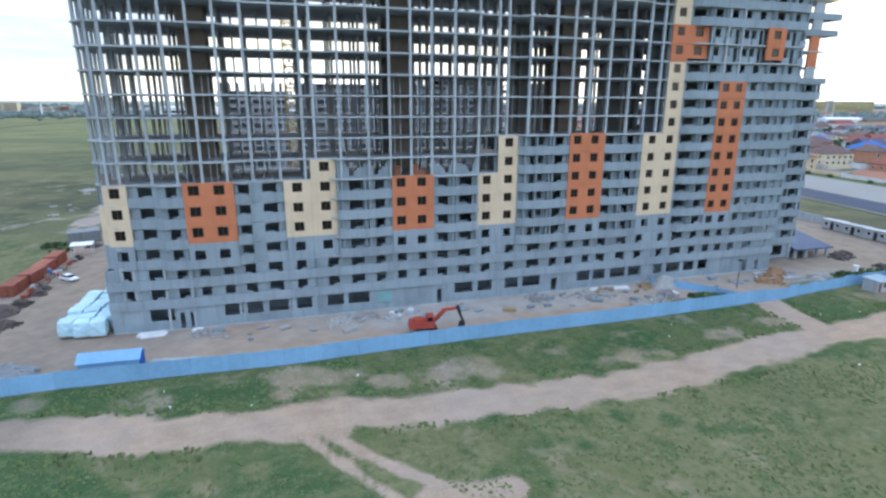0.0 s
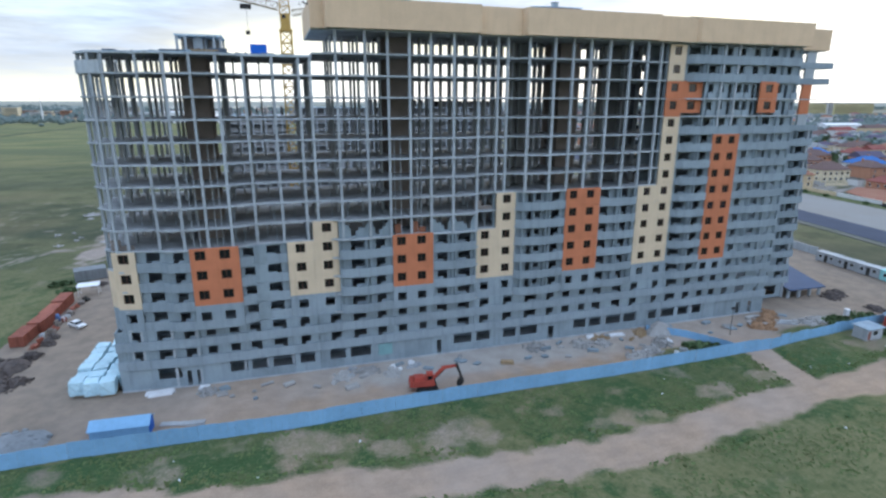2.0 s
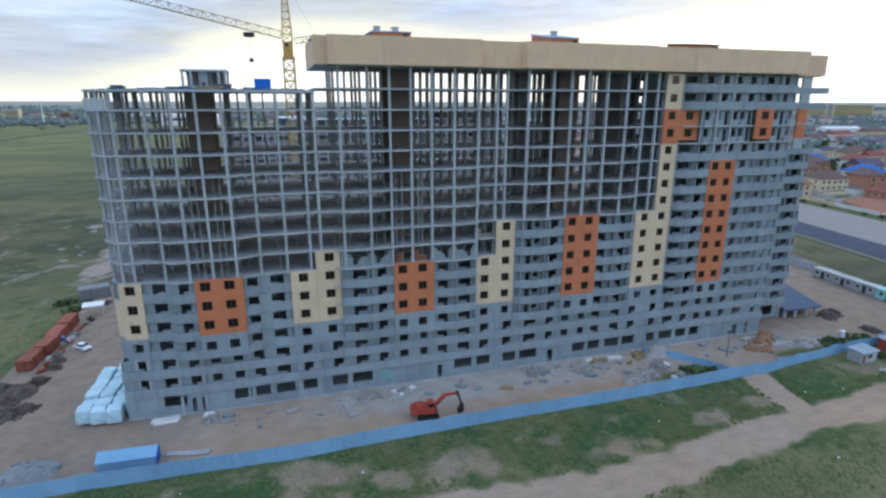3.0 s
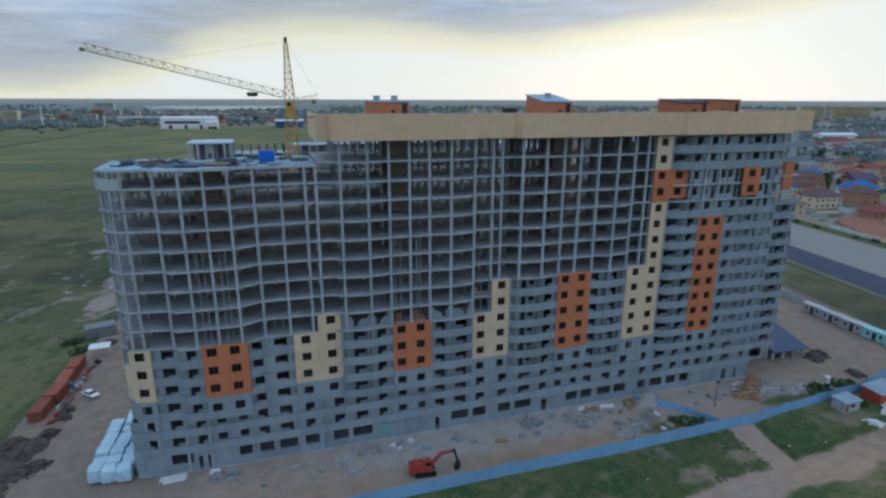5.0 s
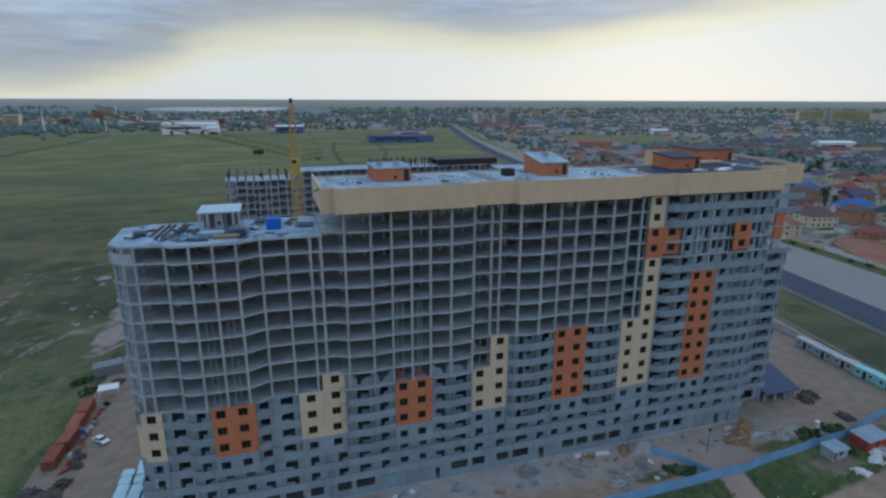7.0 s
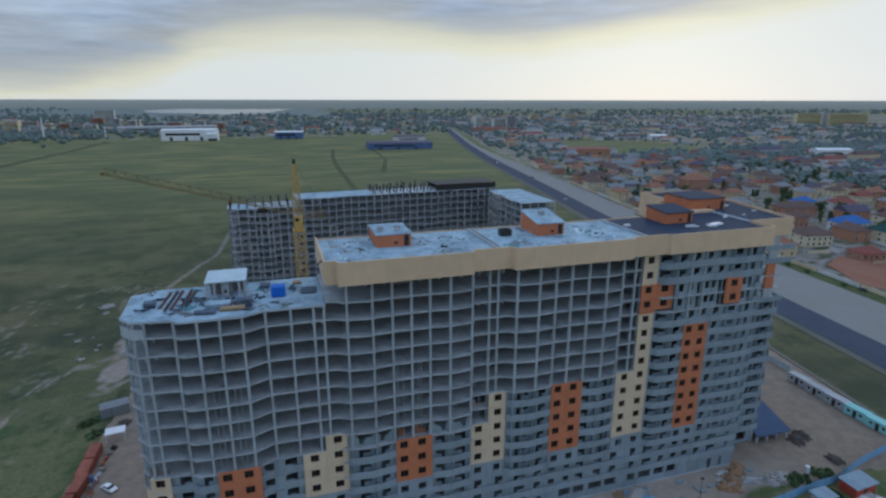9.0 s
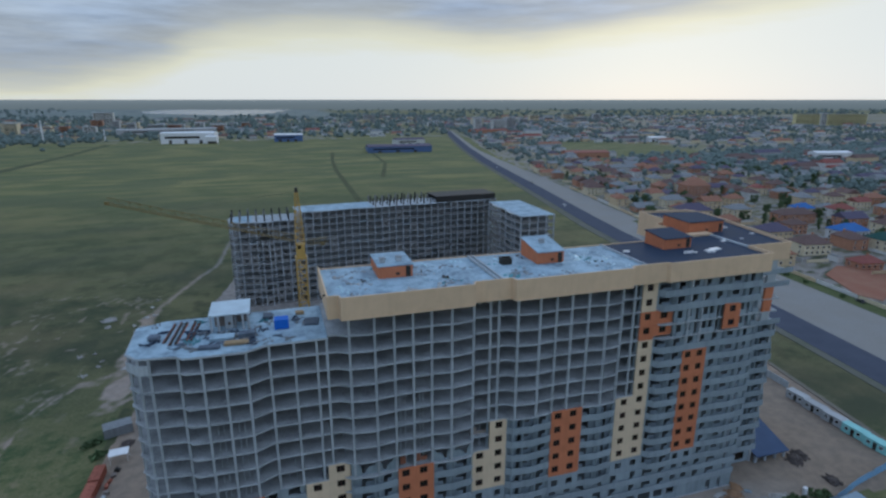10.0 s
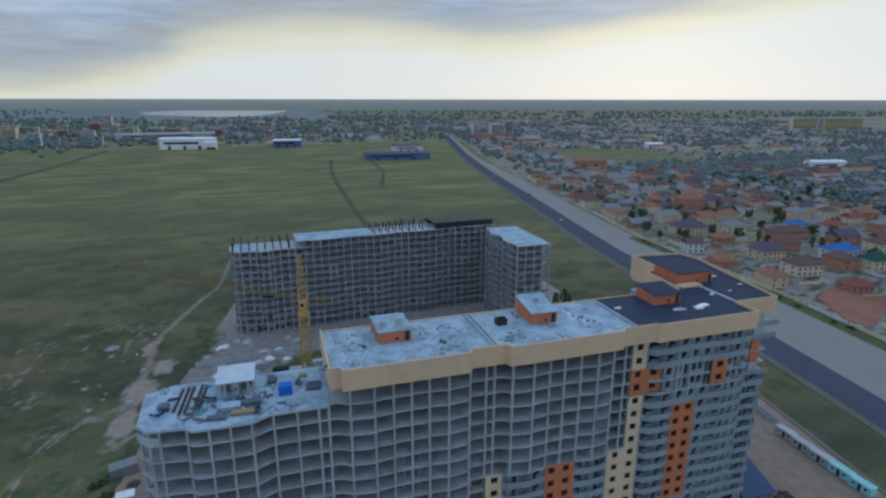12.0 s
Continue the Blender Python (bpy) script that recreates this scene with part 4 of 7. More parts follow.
for k in range(12, 17):
    part("end_wall", Build().box(123.1, 0.9, lev(k) + 0.002, 123.35, BACK - 0.5, lev(k + 1) - 0.245), BLOCK, block)
part("column", Build().box(WX - 0.7, WY + 0.2, 0, WX - 0.3, WY + 0.6, lev(12) - 0.24), CONCRETE, block)
for x, y in ((124.2, WY + 0.4), (128.5, WY + 0.4), (136.6, 14), (138.4, 24), (139.9, 35), (138, 41), (127, 42.5), (126, 34)):
    part("column", Build().box(x - 0.2, y - 0.2, 0, x + 0.2, y + 0.2, lev(17) - 0.24), CONCRETE, block)

# roof level of the higher sections: tan parapet round a flat roof
PZ0, PZ1, RZ = lev(17) - 0.08, 58.1, 57.45
PFRONT = [(31.0, -1.5), (32.9, -1.5), (33.1, -2.9), (56.7, -2.9), (57.0, -1.5), (64.2, -1.5), (64.5, -2.9), (89.3, -2.9), (89.8, -1.7), (97.8, -1.7), (98.2, -2.3), (123.7, -2.3)]
for p, q in zip(PFRONT, PFRONT[1:]):
    if math.hypot(q[0] - p[0], q[1] - p[1]) > 3:
        n = max(1, round((q[0] - p[0]) / 8))
        for i in range(n):
            a = (p[0] + (q[0] - p[0]) * i / n + (0.01 if i else 0), p[1])
            c = (p[0] + (q[0] - p[0]) * (i + 1) / n, p[1])
            part("parapet_panel", Build().strip(a, c, PZ0, PZ1, 0.25), PARAPET, block, "tan clad parapet panel")
    else:
        part("parapet_panel", Build().strip(p, q, PZ0, PZ1, 0.25), PARAPET, block, "tan clad parapet panel")
ROUND = [(WX + 0.5, WY - 0.45), (141.7, 36.6), (140.3, 42.4), (124.8, 44.4), (124.2, 31.2), (118.6, 29.1), (118.0, BACK + 0.5)]
for (xa, ya), (xb, yb) in [((123.95, -2.3), (123.95, WY - 0.3)), ((123.7, WY - 0.4), (WX + 0.3, WY - 0.4)), ((117.8, BACK + 0.5), (31.0, BACK + 0.5)), ((31.0, BACK + 0.24), (31.0, -1.2))] + list(zip(ROUND, ROUND[1:])):
    low = 0.45 if ya > BACK and yb > BACK and ya < 17 else 0
    deep = 2.6 if xa < 125 and ya > 28 else 0
    part("parapet_panel", Build().strip((xa, ya), (xb, yb), PZ0 - deep, PZ1 - low, 0.25), PARAPET, block, "tan clad parapet panel")
inner = [(max(31.3, x), y + 0.26) for x, y in PFRONT]
for nm, poly, m_, lab in (("roof", [p for p in inner if p[0] < 93] + [(93.5, -1.4), (93.5, BACK + 0.2), (31.3, BACK + 0.2)], ROOF_LIGHT, "pale screed roof with stains"),
                          ("roof", [(93.52, -1.4), (97.8, -1.4), (98.2, -2.0), (123.65, -2.0), (123.65, BACK + 0.2), (93.52, BACK + 0.2)], ROOF_DARK, "dark bitumen roof covering"),
                          ("roof", [(123.68, WY - 0.1), (WX + 0.25, WY - 0.1), (141.4, 36.6), (140.1, 42.1), (125.1, 44.1), (124.5, 31.1), (118.9, 28.9), (118.3, BACK + 0.22), (123.68, BACK + 0.22)], ROOF_DARK, "dark bitumen roof covering")):
    part(nm, Build().prism(poly, RZ - 0.25, RZ), m_, block, lab)
for x in (61.6, 62.6, 93.3):
    part("roof_curb", Build().box(x, -1.2, RZ, x + 0.3, BACK, RZ + 0.45), CONCRETE, block)
part("roof_curb", Build().box(124.2, 4.4, RZ + 0.004, 124.7, 16.2, RZ + 0.35), CONCRETE, block)
part("roof_curb", Build().box(119.2, 16.3, RZ + 0.004, 125.2, 18.6, RZ + 0.5), PARAPET, block)
part("roof", Build().prism([(-0.3, 2.9), (1.7, 0.4), (7.3, -0.3), (8.6, -1.5), (17.7, -1.7), (20.7, -0.1), (30.9, -0.2), (30.9, BACK - 0.2), (3.6, BACK - 0.2), (-0.8, BACK - 2.1)], topz(16) + 0.004, topz(16) + 0.1), ROOF_LIGHT, block, "pale concrete roof deck")
part("balcony_parapet", Build().ribbon([(-0.5, 2.66), (1.6, 0.16), (3.1, 0.0)], lev(15) - 0.1, lev(15) + 1.5, 0.18), CONCRETE, block, "pale parapet at the corner of a bare floor")


def stair_hut(x0, x1, y0, y1, z1, m_wall, m_roof, rise=0.0, lab="orange brick stair hut on the roof"):
    """A roof hut: four walls with a door, and an overhanging roof that rises to the rear."""
    z0 = RZ
    slope = lambda y: z1 + rise * (y - y0) / (y1 - y0)
    hut = part("roof_hut", Build().box(x0, y0, z0, x1, y0 + 0.25, z1), m_wall, block, lab)
    part("hut_wall", Build().box(x0, y1 - 0.25, z0, x1, y1, z1 + rise - 0.02), m_wall, hut)
    for x in (x0, x1 - 0.25):
        ya, yb = y0 + 0.26, y1 - 0.26
        part("hut_wall", Build().hexa([(x, ya, z0), (x + 0.25, ya, z0), (x + 0.25, yb, z0), (x, yb, z0)], [(x, ya, slope(ya) - 0.02), (x + 0.25, ya, slope(ya) - 0.02), (x + 0.25, yb, slope(yb) - 0.02), (x, yb, slope(yb) - 0.02)]), m_wall, hut)
    ring = [(x0 - 0.2, y0 - 0.25), (x1 + 0.2, y0 - 0.25), (x1 + 0.2, y1 + 0.25), (x0 - 0.2, y1 + 0.25)]
    part("hut_roof", Build().hexa([(x, y, slope(y)) for x, y in ring], [(x, y, slope(y) + 0.18) for x, y in ring]), m_roof, hut)
    part("hut_door", Build().box(x1 - 1.3, y0 - 0.04, z0 + 0.1, x1 - 0.4, y0 - 0.005, z0 + 2.1), STEEL_DARK, hut, "dark steel door")
    part("hut_vent", Build().box((x0 + x1) / 2, y0 - 0.03, z0 + 0.5, (x0 + x1) / 2 + 0.7, y0 - 0.004, z0 + 1.0), STEEL_DARK, hut, "dark vent opening")
    return hut


stair_hut(41.3, 47.7, 6.9, 14.8, 59.75, ORANGE, ROOF_LIGHT, 0.15)
stair_hut(73.4, 79.2, 6.8, 14.6, 59.85, ORANGE, ROOF_LIGHT, 1.2)
stair_hut(104.9, 112.0, 8.6, 15.2, 59.75, ORANGE, ROOF_DARK, 0.6)
stair_hut(120.2, 130.6, 19.0, 28.4, 60.25, ORANGE, ROOF_DARK, 0.2)
for x, y, z in ((42.4, 9.0, 59.98), (45.6, 9.4, 59.98), (76.2, 11.0, 60.6)):
    vent = part("roof_vent", Build().box(x - 0.5, y - 0.4, z - 0.05, x + 0.5, y + 0.4, z + 0.75), CONCRETE, block, "pale block vent on a hut roof")
    part("vent_cap", Build().box(x - 0.62, y - 0.52, z + 0.752, x + 0.62, y + 0.52, z + 0.86), CONCRETE_DARK, vent)
# open stair hut on the lower roof
z0 = topz(16) + 0.1
oh = part("roof_hut", Build().box(11.7, 7.4, z0 + 2.9, 18.4, 14.6, z0 + 3.15), mat("hut_slab", (0.52, 0.61, 0.66), 0.8, 0.2, 0.4, 3.0), block, "open concrete stair hut with a flat slab")
for x, y in ((12.0, 7.7), (13.2, 7.7), (17.2, 7.7), (18.1, 7.7), (12.0, 14.3), (18.1, 14.3), (15.2, 14.3)):
    part("post", Build().box(x - 0.17, y - 0.17, z0, x + 0.17, y + 0.17, z0 + 2.89), CONCRETE, oh)
part("hut_wall", Build().wall((14.2, 8.6), (15.5, 8.6), z0, z0 + 2.88, 0.25, [(0.4, 0.9, z0 + 0.6, z0 + 1.3)]), CONCRETE, oh)
# inner walls in darker materials: the shade under the slab put into their colour
part("hut_wall", Build().box(12.3, 10.2, z0, 15.65, 10.4, z0 + 2.88), BRICK_CORE, oh)
part("hut_wall", Build().box(16.0, 11.5, z0, 18.0, 11.7, z0 + 2.88), BRICK_CORE, oh)
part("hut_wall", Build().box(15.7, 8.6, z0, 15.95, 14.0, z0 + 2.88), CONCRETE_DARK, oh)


# ---- further unfinished blocks across the yard ----
FRAME_GREY = mat("weathered_frame", (0.205, 0.20, 0.195), 0.9, 0.3, 0.2, 2.0, stain=0.4, rand=0.12)


def frame_block(label, outline, rear, floors, m, standing=(), roof=None, punched=0.1):
    """A bare concrete frame: a plan outline of seen faces, banded by slabs and low walls, and its rear corners."""
    t = thing("unfinished_block", label, "building", m, group="unfinished blocks")
    deep = max(y for _, y in rear)
    xs = [p[0] for p in outline]
    slab = Build().prism(outline + rear, -0.22, 0).mesh("floor_slab", CONCRETE)
    for k in range(1, floors + 1):
        part("floor_slab", slab, CONCRETE, t).location.z = lev(k)
    pil = Build().box(-0.17, -0.1, 0, 0.17, 0.4, lev(floors) - 0.25).mesh("column", CONCRETE)
    for i, (x, y) in enumerate(outline):
        part("column", pil, FRAME_GREY, t).location = (min(max(x, min(xs) + 0.4), max(xs) - 0.4), min(y, deep - 0.6), 0)
    for x in np.arange(min(xs) + 4, max(xs) - 1, 4.2):
        part("column", pil, FRAME_GREY, t).location = (float(x), deep - 0.7, 0)
    for k in range(0, floors):
        z, b = lev(k), Build()
        for p, q in zip(outline, outline[1:]):
            l = math.hypot(q[0] - p[0], q[1] - p[1])
            d = ((q[0] - p[0]) / l * 0.02, (q[1] - p[1]) / l * 0.02)
            p, q = (p[0] + d[0], p[1] + d[1]), (q[0] - d[0], q[1] - d[1])
            r = rnd.random()
            if r < punched and l > 1.6:
                w = min(1.5, l * 0.55)
                b.wall(p, q, z, lev(k + 1) - 0.23, 0.18, [((l - w) / 2, (l + w) / 2, z + 0.95, z + 2.35)])
            elif r < 0.93:
                b.strip(p, q, z, z + (1.0 if r < 0.75 else 0.6), 0.16)
        tagged(part("spandrel_wall", b, FRAME_GREY, t), kind="stuff")
        y0 = max(min(p[1] for p in outline) + 4.5, 3.5)
        # inner wall of darker concrete, added to keep the open bays dark
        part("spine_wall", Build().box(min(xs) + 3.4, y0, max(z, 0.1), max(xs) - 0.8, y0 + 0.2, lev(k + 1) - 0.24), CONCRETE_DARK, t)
    zt = lev(floors)
    for a, c in standing:
        x = a
        while x < c:
            for y in (0.8, deep * 0.35, deep * 0.7, deep - 0.6):
                part("starter_column", Build().box(x - 0.32, y - 0.16, zt, x + 0.32, y + 0.16, zt + rnd.uniform(2.9, 3.5)), STEEL_DARK if rnd.random() < 0.5 else FRAME_GREY, t)
            x += 3.4
    if roof:
        part("roof_deck", Build().box(roof[0], roof[2], zt + 0.004, roof[1], deep - 0.3, zt + 0.08), ROOF_LIGHT, t, "pale fresh concrete roof deck")
    return t


TURN2 = math.degrees(math.atan2(7.0, 98.0))
frame_block("bare concrete frame of an unfinished lower block with a rounded corner", [(-0.4, 11), (-0.4, 7), (-0.2, 3.5), (1.4, 1.2), (4.2, 0), (8.0, 0), (11.0, -0.5), (13.0, -1.6), (16.0, -1.6), (18.0, -0.5), (21.0, 0), (24.5, 0), (28.0, 0)], [(28.0, 15), (0.4, 15)], 12, pose(4.5, 157.0, 0, 0, 0, 1.5), [(1.2, 27.5)], (2.0, 9.5, 1.4), 0.35)
wave = [(98.0 * i / 28, (0.0, 0.0, -0.6, -1.0, -1.0, -0.6, 0.0)[i % 7]) for i in range(29)]
b2 = frame_block("long bare concrete frame of an unfinished block", wave, [(98.0, 15), (0, 15)], 13, pose(32.8, 157.5, 0, 0, 0, TURN2), [(36, 66)], (0.3, 35, 0.3))
for x0, x1 in ((66, 97.5),):
    for y in (0.3, 14.5):
        part("formwork", Build().box(x0, y, lev(13), x1, y + 0.25, lev(13) + 2.6), STEEL_DARK, b2, "dark timber formwork panels")
part("formwork", Build().box(66, 0.6, lev(13) + 2.65, 97.5, 14.4, lev(13) + 2.85), STEEL_DARK, b2, "dark timber formwork deck")
frame_block("bare concrete frame of a narrow end block", [(0, 37), (0, 32), (-1.1, 30), (-1.1, 24), (0, 22), (0, 16), (-1.1, 14), (-1.1, 8), (0, 6), (0, 0), (4, 0), (8, 0), (12, 0), (16, 0)], [(16, 37)], 13, pose(123.5, 120.0, 0, 0, 0, 0), (), (0.3, 15.8, 0.3))


# ---- tower crane behind the block ----
def lattice(p, q, w, bay, r, tri=False):
    """A braced lattice girder between two points as one mesh."""
    b = Build()
    p, q = Vector(p), Vector(q)
    d = (q - p).normalized()
    up = Vector((0, 1, 0)) if abs(d.z) > 0.9 else Vector((0, 0, 1))
    s = d.cross(up).normalized()
    u = s.cross(d).normalized()
    corners = [s * w / 2, -s * w / 2, u * w] if tri else [s * w / 2 + u * w / 2, -s * w / 2 + u * w / 2, -s * w / 2 - u * w / 2, s * w / 2 - u * w / 2]
    for c in corners:
        b.rod(p + c, q + c, r, 4)
    n = max(1, round((q - p).length / bay))
    for i in range(n):
        a, e = p + (q - p) * i / n, p + (q - p) * (i + 1) / n
        for j, c in enumerate(corners):
            c2 = corners[(j + 1) % len(corners)]
            b.rod(a + c, e + c2, r * 0.6, 3)
            b.rod(a + c, a + c2, r * 0.6, 3)
    return b


def taper_mast(p, q, w0, w1, n, r):
    """A lattice tower that narrows upwards, as one mesh."""
    b, p, q = Build(), Vector(p), Vector(q)
    ring = lambda i: [p + (q - p) * i / n + Vector((sx, sy, 0)) * (w0 + (w1 - w0) * i / n) / 2 for sx, sy in ((1, 1), (-1, 1), (-1, -1), (1, -1))]
    for i in range(n):
        a, c = ring(i), ring(i + 1)
        for j in range(4):
            b.rod(a[j], c[j], r, 4).rod(a[j], c[(j + 1) % 4], r * 0.6, 3).rod(c[j], c[(j + 1) % 4], r * 0.6, 3)
    return b


crane = thing("tower_crane", "yellow lattice tower crane with a raised jib", "crane", pose(28.6, 28.5, 0))
part("base", Build().box(-2.6, -2.6, 0.05, 2.6, 2.6, 0.7), CONCRETE, crane, "concrete ballast base")
part("mast", lattice((0, 0, 0.7), (0, 0, 56.6), 2.0, 2.0, 0.19), CRANE_YELLOW, crane)
part("turntable", Build().box(-1.2, -1.2, 56.6, 1.2, 1.2, 57.0), CRANE_YELLOW, crane)
cab = part("cab", Build().box(-0.9, -0.9, 57.01, 0.9, 0.9, 59.8), CRANE_YELLOW, crane, "yellow operator cab")
part("cab_window", Build().box(-0.6, -0.94, 58.9, 0.1, -0.905, 59.6), GLASS, cab, "dark cab glass")
part("apex", taper_mast((0, 0, 59.82), (-0.1, 0, 70.7), 1.9, 0.6, 8, 0.13), CRANE_YELLOW, crane)
part("apex_head", Build().box(-0.4, -0.3, 70.72, 0.2, 0.3, 71.7), STEEL_DARK, crane)
part("jib", lattice((-1.4, 0.3, 60.5), (-36.8, 7.7, 69.0), 1.3, 2.1, 0.075, True), JIB_OLIVE, crane, "long raised lattice jib")
part("jib_tip", Build().box(-37.2, 7.3, 68.8, -36.5, 8.1, 69.4), JIB_OLIVE, crane)
part("counter_jib", lattice((1.4, -0.3, 60.0), (5.6, -1.1, 60.6), 1.0, 1.4, 0.05), JIB_OLIVE, crane)
part("counterweight", Build().box(4.2, -1.0, 59.3, 5.0, -0.4, 59.9), JIB_OLIVE, crane)
part("trolley", Build().box(-8.0, 1.5, 60.7, -6.0, 2.5, 61.5), STEEL_DARK, crane)
part("hook_block", Build().box(-7.3, 1.6, 56.1, -6.5, 2.2, 56.8).rod((-6.9, 1.9, 56.7), (-6.9, 1.9, 60.8), 0.035, 4), STEEL_DARK, crane)
b = Build()
b.rod((-0.1, 0, 71.0), (-24.0, 5.0, 67.2), 0.018, 4).rod((-0.1, 0, 71.0), (5.4, -1.0, 60.9), 0.025, 4)
part("stay_cable", b, STEEL_DARK, crane)


# ---- blue site fence ----
FENCE = [(-40, -14.5), (-24, -16.8), (-3, -16.2), (10, -16.7), (24, -17.5), (39, -17.0), (57, -16.8), (77, -17.1), (100, -16.6), (103.4, -16.4), (109.2, -16.5), (117.3, -15.3), (124.2, -14.8), (132.7, -14.0), (141.5, -13.4), (152, -10.5), (166, -8)]
INNER_FENCE = [(92.4, -3.0), (94.5, -4.5), (98.1, -8.0), (100.3, -11.0), (102.0, -13.8), (103.2, -16.2)]


def sheet_fence(label, line, height):
    """A fence of corrugated sheets on thin posts along a line of corners."""
    fence = thing("site_fence", label, "fence")
    for p, q in zip(line, line[1:]):
        l = math.hypot(q[0] - p[0], q[1] - p[1])
        n = max(1, round(l / 2.5))
        for i in range(n):
            a = (p[0] + (q[0] - p[0]) * i / n, p[1] + (q[1] - p[1]) * i / n)
            c = (p[0] + (q[0] - p[0]) * (i + 0.997) / n, p[1] + (q[1] - p[1]) * (i + 0.997) / n)
            hgt = height + rnd.uniform(-0.06, 0.06) - (rnd.uniform(0, 0.35) if a[0] > 105 else 0)
            off = rnd.uniform(-0.05, 0.05)
            b = Build()
            m = 5
            for j in range(m):
                u0, u1 = j / m, (j + 0.985) / m
                b.strip((a[0] + (c[0] - a[0]) * u0, a[1] + (c[1] - a[1]) * u0), (a[0] + (c[0] - a[0]) * u1, a[1] + (c[1] - a[1]) * u1), 0.02, hgt, 0.03, off + (0.03 if j % 2 else 0))
            part("fence_sheet", b, BLUE_SHEET, fence)
            part("post", Build().rod((a[0], a[1] + 0.2, -0.2), (a[0], a[1] + 0.2, hgt - 0.1), 0.05, 6), STEEL_DARK, fence)


sheet_fence("long blue corrugated sheet fence along the site", FENCE, 2.3)
sheet_fence("short inner blue sheet fence bending back to the block", INNER_FENCE, 1.4)


# ---- excavator ----
exc = thing("excavator", "red tracked excavator with its arm stretched out over the yard", "excavator", pose(45.0, -12.3, 0, 0, 0, -6) @ Matrix.Scale(0.9, 4))
for y in (-1.25, 0.75):
    tr = part("track", Build().hexa([(-2.0, y, 0.25), (2.0, y, 0.25), (2.0, y + 0.55, 0.25), (-2.0, y + 0.55, 0.25)], [(-1.7, y, 0.95), (1.7, y, 0.95), (1.7, y + 0.55, 0.95), (-1.7, y + 0.55, 0.95)]).hexa([(-1.7, y, 0.0), (1.7, y, 0.0), (1.7, y + 0.55, 0.0), (-1.7, y + 0.55, 0.0)], [(-2.0, y, 0.25), (2.0, y, 0.25), (2.0, y + 0.55, 0.25), (-2.0, y + 0.55, 0.25)]), RUBBER, exc)
    for x in (-1.5, -0.5, 0.5, 1.5):
        part("roller", Build().rod((x, y - 0.03, 0.42), (x, y + 0.58, 0.42), 0.3, 10), STEEL_DARK, tr)
part("turntable", Build().rod((0, 0, 0.9), (0, 0, 1.15), 0.8, 16), STEEL_DARK, exc)
part("body", Build().hexa([(-2.5, -1.25, 1.15), (1.3, -1.25, 1.15), (1.3, 1.25, 1.15), (-2.5, 1.25, 1.15)], [(-2.4, -1.2, 2.25), (0.9, -1.2, 2.25), (0.9, 1.2, 2.25), (-2.4, 1.2, 2.25)]), EXC_RED, exc)
part("counterweight", Build().hexa([(-3.1, -1.2, 1.2), (-2.52, -1.25, 1.15), (-2.52, 1.25, 1.15), (-3.1, 1.2, 1.2)], [(-2.9, -1.1, 2.3), (-2.5, -1.2, 2.3), (-2.5, 1.2, 2.3), (-2.9, 1.1, 2.3)]), EXC_RED, exc)
cabin = part("cab", Build().hexa([(-0.2, -1.2, 2.26), (1.3, -1.2, 1.3), (1.3, -0.2, 1.3), (-0.2, -0.2, 2.26)], [(-0.15, -1.15, 3.6), (0.95, -1.15, 3.6), (0.95, -0.25, 3.6), (-0.15, -0.25, 3.6)]), EXC_RED, exc)
part("cab_window", Build().box(-0.02, -1.24, 2.45, 0.85, -1.205, 3.1), GLASS, cabin, "dark cab glass")
part("engine_hood", Build().box(-2.2, -0.9, 2.26, -0.5, 0.9, 2.6), EXC_RED, exc)


def limb(p, q, h0, h1, w):
    p, q = Vector(p), Vector(q)
    d = (q - p).normalized()
    u = Vector((-d.z, 0, d.x))
    return Build().hexa([p - u * h0 / 2 + Vector((0, -w, 0)), p + u * h0 / 2 + Vector((0, -w, 0)), p + u * h0 / 2 + Vector((0, w, 0)), p - u * h0 / 2 + Vector((0, w, 0))], [q - u * h1 / 2 + Vector((0, -w, 0)), q + u * h1 / 2 + Vector((0, -w, 0)), q + u * h1 / 2 + Vector((0, w, 0)), q - u * h1 / 2 + Vector((0, w, 0))])


part("boom", limb((0.9, 0.2, 1.7), (3.0, 0.2, 3.8), 0.45, 0.55, 0.2), EXC_RED, exc)
part("boom", limb((2.85, 0.2, 3.75), (5.5, 0.2, 4.0), 0.55, 0.32, 0.18), EXC_RED, exc)
part("arm", limb((5.3, 0.2, 4.3), (6.3, 0.2, 1.5), 0.55, 0.35, 0.18), STEEL_DARK, exc)
part("cylinder", Build().rod((1.4, 0.2, 1.6), (3.2, 0.2, 3.4), 0.09, 8), STEEL_DARK, exc)
part("bucket", Build().hexa([(6.4, -0.45, 0.55), (5.5, -0.45, 0.15), (5.5, 0.85, 0.15), (6.4, 0.85, 0.55)], [(6.6, -0.45, 1.5), (5.9, -0.45, 1.35), (5.9, 0.85, 1.35), (6.6, 0.85, 1.5)]), STEEL_DARK, exc)


